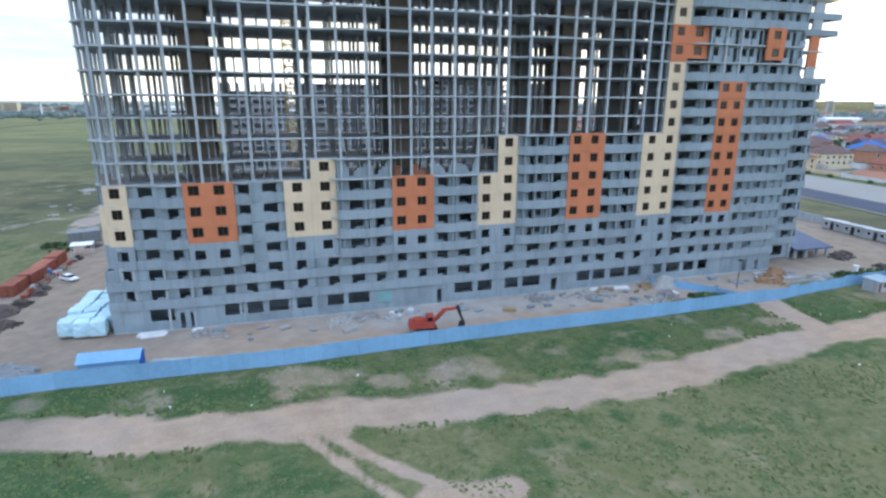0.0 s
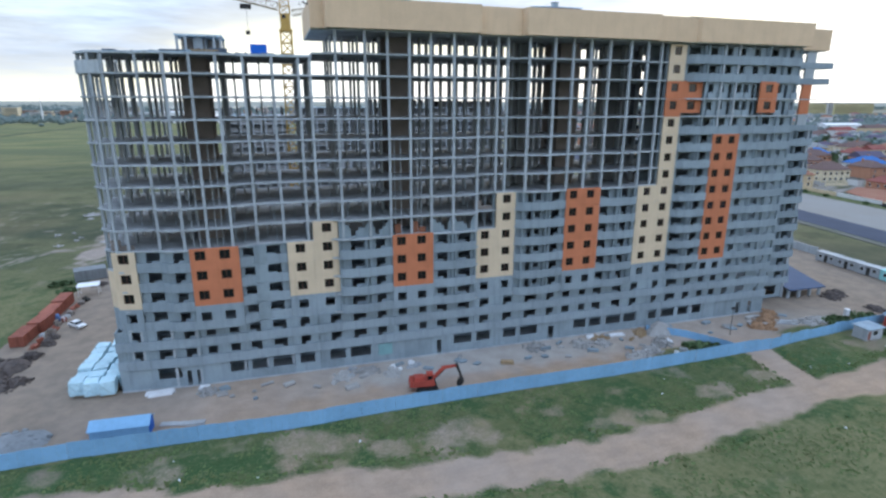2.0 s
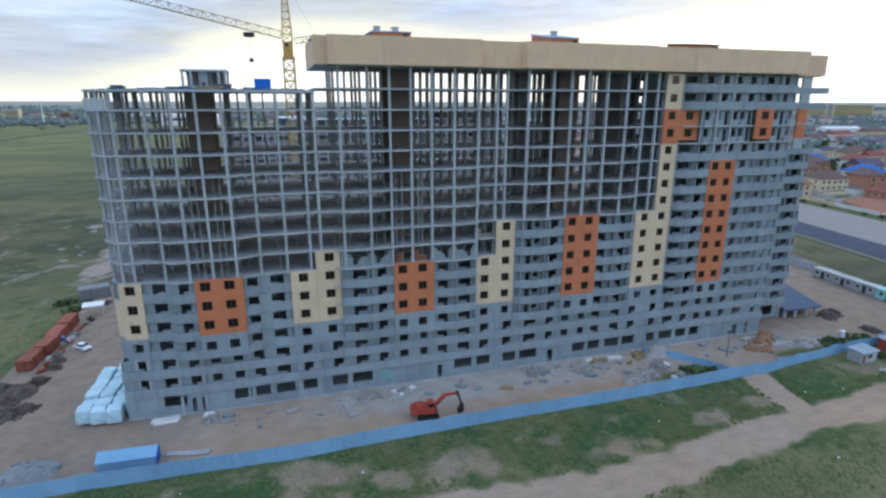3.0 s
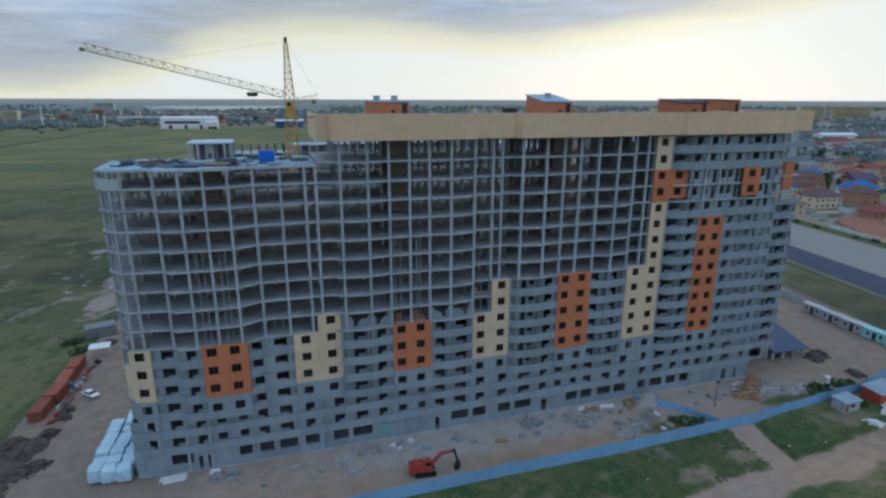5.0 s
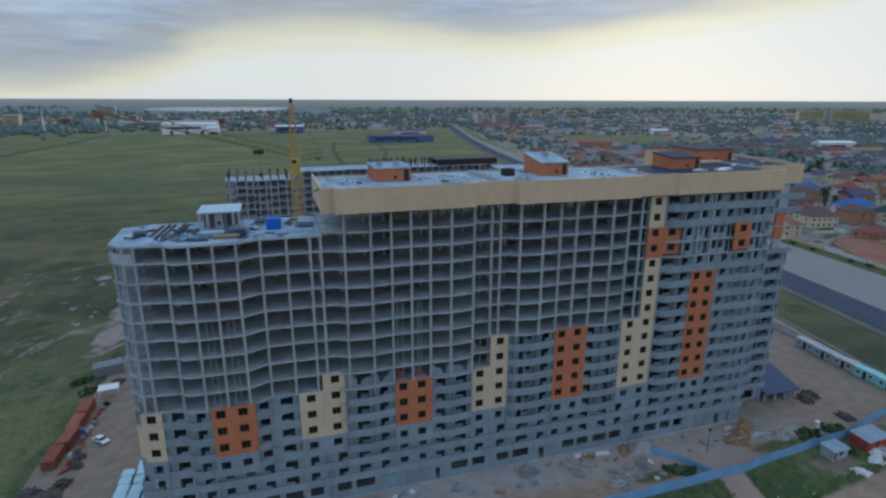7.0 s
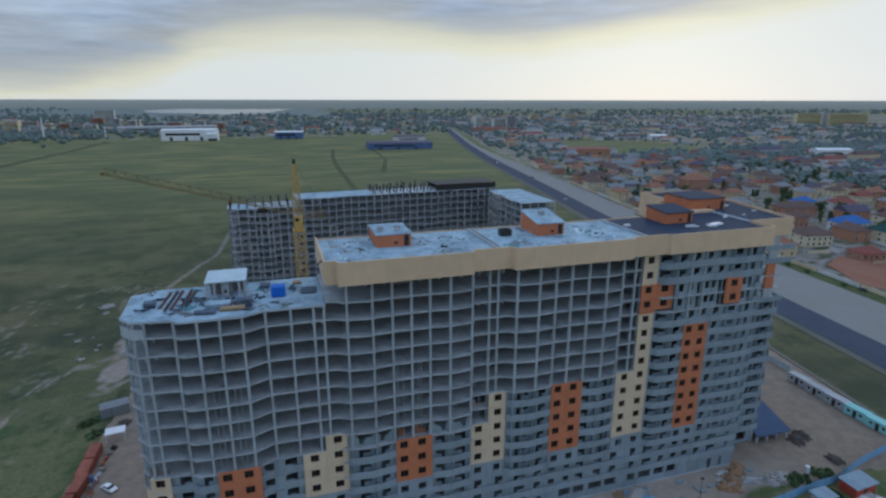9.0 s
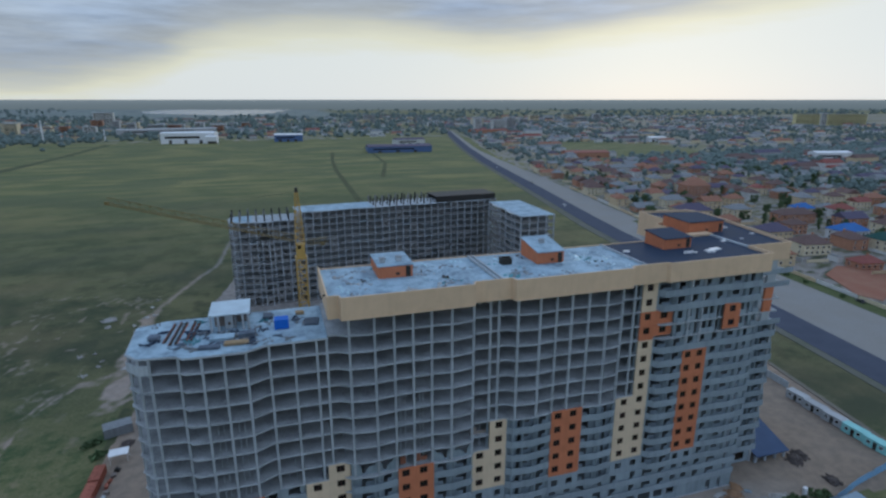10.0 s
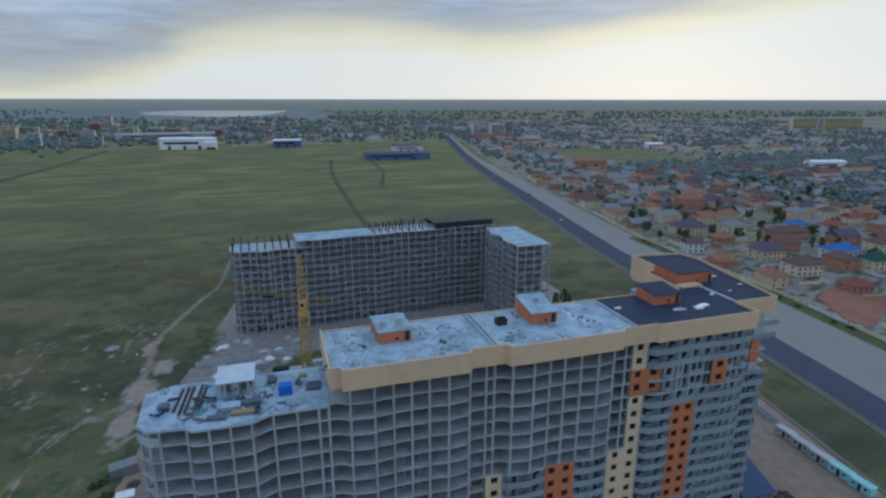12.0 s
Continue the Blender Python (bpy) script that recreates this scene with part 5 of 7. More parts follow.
# ---- cars ----
def car(m, paint, label):
    """A saloon car: body, cabin glass, roof, wheels and lamps."""
    t = thing("car", label, "car", m, group="parked cars")
    low = [(-2.15, 0.35), (2.15, 0.35), (2.2, 0.75), (0.95, 0.92), (-1.5, 0.95), (-2.2, 0.85)]
    part("body", Build().hexa([(x, -0.85, z) for x, z in low], [(x, 0.85, z) for x, z in low]), paint, t)
    gl = [(-1.6, 0.94), (1.05, 0.91), (0.35, 1.38), (-1.0, 1.4)]
    part("cabin_glass", Build().hexa([(x, -0.74, z) for x, z in gl], [(x, 0.74, z) for x, z in gl]), GLASS, t)
    part("roof", Build().hexa([(-1.05, -0.7, 1.39), (0.4, -0.7, 1.37), (0.4, 0.7, 1.37), (-1.05, 0.7, 1.39)], [(-0.95, -0.62, 1.47), (0.25, -0.62, 1.46), (0.25, 0.62, 1.46), (-0.95, 0.62, 1.47)]), paint, t)
    for x in (-1.35, 1.35):
        for y in (-0.9, 0.7):
            w = part("wheel", Build().rod((x, y, 0.32), (x, y + 0.2, 0.32), 0.32, 14), RUBBER, t)
            part("rim", Build().rod((x, y - 0.01, 0.32), (x, y + 0.21, 0.32), 0.18, 10), WHITE_PAINT, w)
    for y in (-0.7, 0.45):
        part("headlight", Build().box(2.17, y, 0.6, 2.21, y + 0.25, 0.74), WHITE_PAINT, t)
        part("tail_light", Build().box(-2.21, y, 0.7, -2.17, y + 0.25, 0.82), RUST, t)
    return t


car(pose(-15.6, 31.8, 0.0, 0, 0, -42) @ Matrix.Scale(0.87, 4), WHITE_PAINT, "white saloon car parked on the bare yard")
DARKCAR = mat("dark_car_paint", (0.04, 0.045, 0.055), 0.3, 0.1, 1.0, 6.0, 0.0)
for y, off, paint, lab in ((80, 58, DARKCAR, "dark car on the gravel verge"), (150, 8, WHITE_PAINT, "white car on the road"), (118, 14, DARKCAR, "dark car on the road"), (330, 7, WHITE_PAINT, "white car on the road"), (460, 15, DARKCAR, "dark car on the road"), (610, 8, WHITE_PAINT, "white car on the road")):
    car(pose(road_x(y) + off, y, 0.32 if off < 22 else 0.24, 0, 0, 79), paint, lab)


# ---- wrapped pallets beside the block ----
def bale(m, s):
    """One film-wrapped pallet load with soft corners on a timber pallet."""
    t = thing("wrapped_pallet", "pallet load wrapped in white-blue plastic film", "pallet", m, group="wrapped pallets beside the block")
    me = bmesh.new()
    bmesh.ops.create_cube(me, size=1.0)
    bmesh.ops.subdivide_edges(me, edges=me.edges[:], cuts=3, use_grid_fill=True)
    for v in me.verts:
        c = v.co
        f = 1 - 0.30 * max(abs(c.x * c.y), abs(c.y * c.z), abs(c.x * c.z)) * 4 * 0.25
        v.co = Vector((c.x * 2.2 * f, c.y * 2.34 * f, c.z * 2.2 * s * f)) + Vector((rnd.uniform(-0.09, 0.09), rnd.uniform(-0.07, 0.07), rnd.uniform(-0.10, 0.10)))
    bmesh.ops.translate(me, vec=(0, 0, 0.15 + 1.1 * s), verts=me.verts)
    data = bpy.data.meshes.new("load")
    me.to_mesh(data)
    me.free()
    data.materials.append(WRAP)
    part("load", data, WRAP, t)
    p = Build()
    for y in (-0.9, -0.1, 0.7):
        p.box(-0.95, y, 0.0, 0.95, y + 0.2, 0.1)
    part("pallet", p, WOOD, t)


for i in range(3):
    for j in range(8):
        if (i, j) in ((0, 7), (2, 7)):
            continue
        bale(pose(-6.7 + i * 2.24 + (0, 0.05, 0.15)[i] * j + rnd.uniform(-0.12, 0.12), 1.4 - 0.5 * i + j * 2.38 + rnd.uniform(-0.06, 0.06), 0.1, 0, 0, rnd.uniform(-4, 4)), rnd.uniform(0.82, 1.15))
for i in range(7):
    x, y = -0.9 + rnd.uniform(-0.2, 0.3), 0.5 + i * 0.4
    solid("timber_pole", Build().rod((x, y, 0.05), (x - rnd.uniform(0.2, 1.0), y + rnd.uniform(0.5, 2.0), rnd.uniform(1.0, 2.2)), 0.06, 6), STEEL_DARK if i % 2 else WOOD, "loose pole leaning beside the wrapped pallets", "pole", group="poles beside the pallets")


# ---- blue shed, containers, awnings ----
shed = thing("blue_shed", "low blue sheet-metal shed with a gable roof", "shed", pose(-1.4, -13.2, 0, 0, 0, -3))
part("wall", Build().box(0, 0, 0, 7.2, 0.1, 1.7), BLUE_SHEET, shed)
part("wall", Build().box(0, 2.5, 0, 7.2, 2.6, 1.7), BLUE_SHEET, shed)
for x in (0.0, 7.1):
    part("gable", Build().hexa([(x, 0.11, 0), (x, 2.49, 0), (x, 2.49, 1.7), (x, 1.3, 2.5), (x, 0.11, 1.7)], [(x + 0.1, 0.11, 0), (x + 0.1, 2.49, 0), (x + 0.1, 2.49, 1.7), (x + 0.1, 1.3, 2.5), (x + 0.1, 0.11, 1.7)]), BLUE_PAINT, shed)
for y0, y1 in ((-0.2, 1.3), (2.8, 1.3)):
    part("roof", Build().hexa([(-0.2, y0, 1.62), (7.4, y0, 1.62), (7.4, y1, 2.55), (-0.2, y1, 2.55)], [(-0.2, y0, 1.68), (7.4, y0, 1.68), (7.4, y1, 2.62), (-0.2, y1, 2.62)]), BLUE_SHEET, shed)


def container(m, paint, label, name="shipping_container", l=6.0, w=2.4, h=2.6, ridges=True):
    t = thing(name, label, "container", m, group=name + "s")
    part("shell", Build().box(0, 0, 0.12, l, w, h), paint, t)
    b = Build()
    if ridges:
        for i in range(int(l / 0.4)):
            b.box(0.1 + i * 0.4, -0.05, 0.2, 0.28 + i * 0.4, -0.004, h - 0.1).box(0.1 + i * 0.4, w + 0.004, 0.2, 0.28 + i * 0.4, w + 0.05, h - 0.1)
        tagged(part("rib_set", b, paint, t), kind="stuff")
    else:
        for x in (0.9, l - 1.9):
            wdw = part("window", Build().box(x, -0.05, 1.1, x + 1.0, -0.004, 2.0), WHITE_PAINT, t)
            part("pane", Build().box(x + 0.08, -0.07, 1.18, x + 0.92, -0.052, 1.92), GLASS, wdw)
        part("door", Build().box(l / 2 - 0.45, -0.05, 0.15, l / 2 + 0.45, -0.004, 2.15), STEEL_DARK, t)
        part("roof_sheet", Build().box(-0.12, -0.15, h, l + 0.12, w + 0.15, h + 0.1), CABIN if paint is not CYAN else CYAN, t)
    part("skid", Build().box(0.3, 0.2, -0.05, l - 0.3, 0.4, 0.11), STEEL_DARK, t)
    part("skid", Build().box(0.3, w - 0.4, -0.05, l - 0.3, w - 0.2, 0.11), STEEL_DARK, t)
    return t


for i, y in enumerate((23.8, 29.9, 36.2, 42.4)):
    container(pose(-21.7 + 0.05 * (y - 22) + rnd.uniform(-0.3, 0.3), y, 0, 0, 0, 87 + rnd.uniform(-3, 3)), RUST, "rust-red steel container in a row along the site edge", h=2.1 + 0.25 * (i % 2))
for i in range(13):
    y = 22.5 + i * 2.1
    solid("scrap_metal", Build().box(0, 0, 0, rnd.uniform(0.5, 1.2), rnd.uniform(0.7, 1.7), rnd.uniform(0.3, 1.1)).box(0.2, -0.4, 0.0, 0.5, 0.9, rnd.uniform(0.5, 1.3)).rod((-0.3, -0.6, 0.06), (0.6, 1.3, rnd.uniform(0.1, 1.0)), 0.06, 5), rnd.choice((RUST, BRICK_CORE, STEEL_DARK, RUST, CABIN)), "rusty steel scrap lying beside the containers", "scrap", pose(-20.9 + 0.05 * (y - 22) + rnd.uniform(0.2, 0.9), y, 0.02, 0, 0, rnd.uniform(-25, 25)), group="scrap beside the containers")
solid("tarpaulin", Build().hexa([(0, 0, 0), (1.6, 0.2, 0), (1.5, 1.5, 0), (0.1, 1.4, 0)], [(0.3, 0.3, 1.6), (1.1, 0.4, 1.3), (1.1, 1.1, 1.5), (0.4, 1.1, 1.7)]), FADED_BLUE, "crumpled dark blue tarpaulin before the containers", "tarpaulin", pose(-20.9, 35.2, 0.02, 0, 0, 12))
solid("sheet_bundle", Build().hexa([(0, 0, 0), (0.9, 0.1, 0), (0.8, 1.1, 0), (0.1, 1.0, 0)], [(0.2, 0.2, 1.1), (0.7, 0.3, 1.3), (0.6, 0.8, 1.2), (0.2, 0.8, 1.0)]), WHITE_PAINT, "white bundle of sheets before the containers", "sheets", pose(-19.4, 34.9, 0.02, 0, 0, 20))
aw = thing("awning", "white sheet awning on thin posts", "awning", pose(-21.0, 51.0, 0, 0, 0, 6) @ Matrix.Scale(0.82, 4))
part("canopy", Build().hexa([(0, 0, 2.9), (5.5, 0, 2.9), (5.5, 3.5, 3.2), (0, 3.5, 3.2)], [(0, 0, 2.98), (5.5, 0, 2.98), (5.5, 3.5, 3.28), (0, 3.5, 3.28)]), WHITE_PAINT, aw)
for x, y, z in ((0.3, 0.3, 2.9), (5.2, 0.3, 2.9), (0.3, 3.2, 3.15), (5.2, 3.2, 3.15)):
    part("post", Build().rod((x, y, -0.1), (x, y, z), 0.08, 6), WHITE_PAINT, aw)
container(pose(-25.0, 63.5, 0, 0, 0, 18), CONCRETE_DARK, "dark grey steel container at the site edge", l=7, w=4.0, h=2.8)

can = thing("canopy_shed", "open shed with a dark blue flat roof on concrete posts", "shed")
part("roof", Build().hexa([(135.2, 2.8, 2.1), (145.6, 2.6, 2.1), (149.6, 17.5, 3.2), (138.4, 18.5, 3.2)], [(135.2, 2.8, 2.35), (145.6, 2.6, 2.35), (149.6, 17.5, 3.45), (138.4, 18.5, 3.45)]), mat("blue_roof_sheet", (0.05, 0.085, 0.165), 0.6, 0.2, 0.3, 3.0), can)
for x, y, z in ((135.9, 3.5, 2.12), (139.0, 3.5, 2.12), (142.2, 3.5, 2.12), (145.0, 3.4, 2.12), (148.0, 16.6, 3.12), (143.4, 17.0, 3.12), (139.2, 17.4, 3.1)):
    part("post", Build().box(x - 0.25, y, -0.1, x + 0.25, y + 0.5, z), CONCRETE, can)
part("rear_wall", Build().box(138.0, 10.0, 0, 146.0, 10.2, 2.55), BLOCK, can)

for i in range(5):
    y = -4.5 + i * 6.25
    container(pose(170.0 + 0.06 * (y + 2) + rnd.uniform(-0.15, 0.15), y + 6.0, 0, 0, 0, -88), CYAN if i in (0, 1) else CABIN, "turquoise site cabin in a row" if i in (0, 1) else "pale grey site cabin in a row", "site_cabin", ridges=False)

kiosk = thing("site_hut", "small pale grey block hut outside the fence", "hut", pose(129.6, -19.0, 0, 0, 0, 2) @ Matrix.Scale(0.85, 4))
part("door", Build().box(0.42, 0.06, 0.1, 1.28, 0.14, 2.08), RUST, kiosk, "dark red door")
part("body", Build().wall((0, 0), (5, 0), 0, 2.6, 0.2, [(0.4, 1.3, 0.1, 2.1), (2.0, 3.4, 1.0, 2.0)]).box(0, 3.0, 0, 5, 3.2, 2.6).box(0, 0.21, 0, 0.2, 2.99, 2.6).box(4.8, 0.21, 0, 5, 2.99, 2.6), CABIN, kiosk)
part("roof", Build().hexa([(-0.3, -0.4, 2.6), (5.3, -0.4, 2.6), (5.3, 3.6, 2.8), (-0.3, 3.6, 2.8)], [(-0.3, -0.4, 2.75), (5.3, -0.4, 2.75), (5.3, 3.6, 2.95), (-0.3, 3.6, 2.95)]), HUT_ROOF, kiosk, "pale blue sheet roof")
kb = thing("red_hut", "low red sheet hut under a pale blue roof outside the fence", "hut", pose(139.6, -18.8, 0, 0, 0, 4))
part("body", Build().wall((0, 0), (6.5, 0), 0, 2.4, 0.15, [(2.6, 3.5, 0.1, 2.05)]).box(0, 3.6, 0, 6.5, 3.75, 2.4).box(0, 0.16, 0, 0.15, 3.59, 2.4).box(6.35, 0.16, 0, 6.5, 3.59, 2.4), EXC_RED, kb)
part("door", Build().box(2.62, 0.05, 0.1, 3.48, 0.12, 2.03), STEEL_DARK, kb)
part("roof", Build().hexa([(-0.35, -0.4, 2.41), (6.85, -0.4, 2.41), (6.85, 4.1, 2.75), (-0.35, 4.1, 2.75)], [(-0.35, -0.4, 2.5), (6.85, -0.4, 2.5), (6.85, 4.1, 2.85), (-0.35, 4.1, 2.85)]), HUT_ROOF, kb, "pale blue sheet roof")

lamp = thing("lamp_mast", "thin steel floodlight mast on the yard", "street lamp", pose(107, -9.2, 0))
part("pole", Build().rod((0, 0, -0.2), (0, 0, 5.4), 0.07, 8, 0.045), STEEL_DARK, lamp)
part("lamp_head", Build().box(-0.35, -0.2, 5.4, 0.35, 0.2, 5.65), STEEL_DARK, lamp)


# ---- heaps and site clutter ----
def heap(name, label, m, r, h, material, seed, lumps=0):
    """A loose heap: a rough cone sunk into the ground, with lumps on it."""
    g, b = random.Random(seed), Build()
    n, rings = 18, 5
    for j in range(rings + 1):
        f = 1 - j / rings
        for i in range(n):
            a = 2 * math.pi * i / n
            k = r * (f ** 0.8) * (1 + 0.22 * noise.noise((math.cos(a) * 1.5 + seed, math.sin(a) * 1.5, j * 0.3)))
            b.v.append((k * math.cos(a), k * math.sin(a) * 0.8, -0.25 + (h + 0.25) * (1 - f ** 1.3) + g.uniform(-0.06, 0.06) * h))
    b.f += [(j * n + i, j * n + (i + 1) % n, (j + 1) * n + (i + 1) % n, (j + 1) * n + i) for j in range(rings) for i in range(n)]
    b.f.append(tuple(rings * n + i for i in range(n)))
    for _ in range(lumps):
        a, d = g.uniform(0, 6.28), g.uniform(0.3, 1.15) * r
        x, y, s = d * math.cos(a), d * math.sin(a) * 0.8, g.uniform(0.12, 0.42)
        z = max(0, h * (1 - (d / r) ** 1.2)) - 0.05
        b.hexa([(x - s, y - s * 0.7, z), (x + s, y - s * 0.6, z), (x + s * 0.9, y + s * 0.7, z), (x - s * 0.8, y + s * 0.6, z)], [(x - s * 0.7, y - s * 0.5, z + s), (x + s * 0.8, y - s * 0.4, z + s * 0.8), (x + s * 0.6, y + s * 0.5, z + s * 0.9), (x - s * 0.6, y + s * 0.5, z + s * 1.1)])
    return solid(name, b, material, label, "heap", m, kind="stuff")


heap("soil_heap", "steep heap of grey soil against the wall", pose(94.5, -4.2, 0), 3.0, 2.3, RUBBLE, 4, 14)
for i, (x, y, l) in enumerate(((3.0, -2.2, 4.2), (3.6, -2.9, 3.4), (10.6, -2.4, 1.8), (84, -3.4, 3.2), (79.5, -3.0, 2.6))):
    stack = thing("slab_stack", "low stack of long pale boards before the wall", "stack", pose(x, y, 0.06, 0, 0, rnd.uniform(-8, 8)), group="building material on the yard")
    for j in range(3):
        part("slab", Build().box(0.1 * j, 0.08 * j, 0.13 * j, l - 0.1 * j, 0.9, 0.13 * j + 0.12), WHITE_PAINT, stack)
for i in range(16):
    x, y = (rnd.uniform(34, 46), rnd.uniform(-5.5, -2.2)) if i < 9 else (rnd.uniform(82, 98), rnd.uniform(-13.5, -8.5))
    heap("rubble_heap", "small scatter of pale debris on the yard", pose(x, y, 0, 0, 0, i * 29), rnd.uniform(0.4, 0.9), 0.2, CABIN if i % 3 else WHITE_PAINT, 300 + i, 12)
ORE = mat("orange_sand", (0.33, 0.20, 0.115), 0.95, 0.4, 0.8, 3.0, 0.6, second=(0.19, 0.125, 0.085))
for i, (x, y, r, h) in enumerate(((115.4, -7.6, 2.4, 1.0), (118.6, -6.2, 2.5, 1.1), (121.8, -4.0, 2.2, 0.9), (117.0, -8.8, 1.6, 0.6), (124.0, -2.4, 1.7, 0.7))):
    heap("sand_heap", "rugged heap of orange sand and clods on the yard", pose(x, y, 0, 0, 0, i * 70), r, h, ORE, 1 + i * 50, 22)
for i in range(5):
    solid("board", Build().box(0, 0, 0, 3.6, 0.35, 0.12), CABIN, "long grey board lying beside the sand heap", "board", pose(120.5 + 0.5 * i, -7.6 + 0.25 * i, 0.06, 0, 0, -28 + rnd.uniform(-12, 12)), group="boards beside the sand heap")
for i in range(9):
    heap("rubble_heap", "low heap of pale sand and broken blocks before the wall", pose(rnd.uniform(76, 97), rnd.uniform(-6.5, -2.4), 0, 0, 0, i * 41), rnd.uniform(1.0, 2.2), rnd.uniform(0.25, 0.7), RUBBLE if i % 2 else SOIL, 400 + i, 18)
solid("water_tank", Build().rod((0, 0, 0), (0, 0, 2.0), 0.55, 14), WHITE_PAINT, "upright white tank beside the shrubs inside the fence", "tank", pose(137.1, -9.2, 0.02))
heap("soil_heap", "flat heap of dark grey soil and rubble", pose(-10.5, -10.6, 0), 4.6, 1.1, CONCRETE_DARK, 3, 16)
for i, (x, y) in enumerate(((141.0, -19.6), (144, -20.5), (132.0, -23.4), (138.5, -21.5))):
    heap("rubble_heap", "loose heap of white rubble outside the fence", pose(x, y, 0, 0, 0, i * 60), 1.6, 0.6, WHITE_PAINT, 230 + i, 26)
for i in range(4):
    solid("sheet_pile", Build().box(0, 0, 0, 1.9, 1.0, 0.1 + 0.05 * i), CABIN, "low pile of pale sheets inside the fence", "sheets", pose(6.6 + i * 1.35, -11.6 - 0.35 * i, 0.06, 0, 0, rnd.uniform(-20, 20)), group="pale sheets inside the fence")
for i, (x, y, r, h) in enumerate(((84, -12.0, 2.2, 0.6), (88, -10.5, 2.6, 0.7), (92, -8.5, 2.0, 0.6), (77, -5, 2.5, 0.4), (96, -4, 3.0, 0.6), (37, -4, 2.2, 0.4), (33, -4.5, 2.4, 0.35), (41, -5.5, 1.8, 0.5), (12, -3.2, 1.6, 0.35), (127, -9, 2.4, 0.7), (131, -8.5, 2.6, 0.8), (68, -3.5, 2.5, 0.35), (-22, 12, 3.2, 1.2), (-24, 16.5, 2.8, 1.3), (-20, 7, 2.8, 0.9), (-18.5, 60, 2, 0.8), (146.5, 1.5, 2.6, 1.5), (149.5, 2.5, 2.2, 1.2), (-18.2, 24, 1.4, 0.8), (-18.4, 27, 1.2, 0.7), (-23.5, 8, 4.2, 2.0), (-20.5, 14.5, 3.4, 1.7), (-22, 2.5, 3.0, 1.5), (-26, 12, 3.0, 1.6), (-17.5, 8.5, 2.0, 0.9), (-19, 18.5, 1.8, 1.0), (148, -7.5, 2.2, 0.9), (143, -18.5, 3.0, 0.5))):
    dark = x < -15 or x > 145
    heap("scrap_heap" if dark else "rubble_heap", "heap of dark scrap metal and junk" if dark else "heap of pale broken blocks and debris", pose(x, y, 0, 0, 0, i * 37), r, h, SCRAP if dark else RUBBLE, 10 + i, 45)

for i in range(46):
    x, y = rnd.uniform(6, 128), rnd.uniform(-9, -2.6)
    l, w, h = rnd.uniform(0.5, 2.2), rnd.uniform(0.4, 1.0), rnd.uniform(0.2, 0.6)
    kind = rnd.choice(("block_stack", "slab_stack", "block_stack", "slab_stack", "board_stack"))
    b, pieces = Build(), []
    for j in range(3):
        o = rnd.uniform(-0.08, 0.08)
        b.box(-l / 2 + o, -w / 2 - o, h * j / 3, l / 2 + o, w / 2 - o, h * (j + 0.93) / 3)
        pieces.append(b)
        b = Build()
    stack = thing(kind, {"block_stack": "small stack of grey building blocks on the yard", "board_stack": "stack of raw timber boards on the yard", "slab_stack": "stack of pale concrete slabs on the yard"}[kind], "stack", pose(x, y, 0.06, 0, 0, rnd.uniform(-40, 40)), group="building material on the yard")
    for b in pieces:
        part({"block_stack": "block", "board_stack": "board", "slab_stack": "slab"}[kind], b, {"block_stack": BLOCK, "board_stack": WOOD, "slab_stack": RUBBLE}[kind], stack)
for i in range(12):
    x = rnd.uniform(-2, 120)
    y = rnd.uniform(-27, -18) if rnd.random() < 0.7 else rnd.uniform(-46, -39)
    s = rnd.uniform(0.12, 0.3)
    solid("litter", Build().hexa([(-s, -s * 0.6, -0.05), (s, -s * 0.5, -0.05), (s * 0.8, s * 0.6, -0.05), (-s * 0.7, s * 0.5, -0.05)], [(-s * 0.5, -s * 0.3, s * 0.5), (s * 0.6, -s * 0.3, s * 0.35), (s * 0.4, s * 0.3, s * 0.5), (-s * 0.4, s * 0.3, s * 0.4)]), WHITE_PAINT, "scrap of pale plastic litter in the grass", "litter", pose(x, y, 0.08, 0, 0, rnd.uniform(0, 180)), group="litter")

heap("rubble_heap", "pale heap of rubble in the grass beside the track", pose(-46, 158, 0, 0, 0, 30), 3.4, 0.8, RUBBLE, 139, 30)
for i in range(16):
    u = rnd.random()
    x, y = -27 - 16 * u + rnd.gauss(0, 6), 118 + 60 * rnd.random() - 25 * u + rnd.gauss(0, 5)
    heap("rubble_heap", "low scatter of pale rubble in the grass", pose(x, y, 0, 0, 0, i * 47), rnd.uniform(0.5, 1.7), rnd.uniform(0.12, 0.45), RUBBLE, 140 + i, 10)

# rubble, walls and stores in the yard behind the block
for i in range(60):
    x, y = rnd.uniform(-8, 118), rnd.uniform(60, 150)
    if rnd.random() < 0.5:
        x, y = rnd.uniform(-9, 30), rnd.uniform(112, 150)
    heap("rubble_heap", "low heap of pale rubble behind the block", pose(x, y, 0, 0, 0, i * 31), rnd.uniform(1.0, 3.0), rnd.uniform(0.3, 1.1), RUBBLE if i % 3 else WHITE_PAINT, 60 + i, 14)
for i in range(9):
    a = -10 + i * 4.6
    solid("concrete_fence", Build().strip((a, 128 + 0.5 * i), (a + 4.4, 128.5 + 0.5 * i), -0.2, 2.2, 0.2), CONCRETE, "grey concrete fence panel behind the block", "fence", group="concrete fence panels")
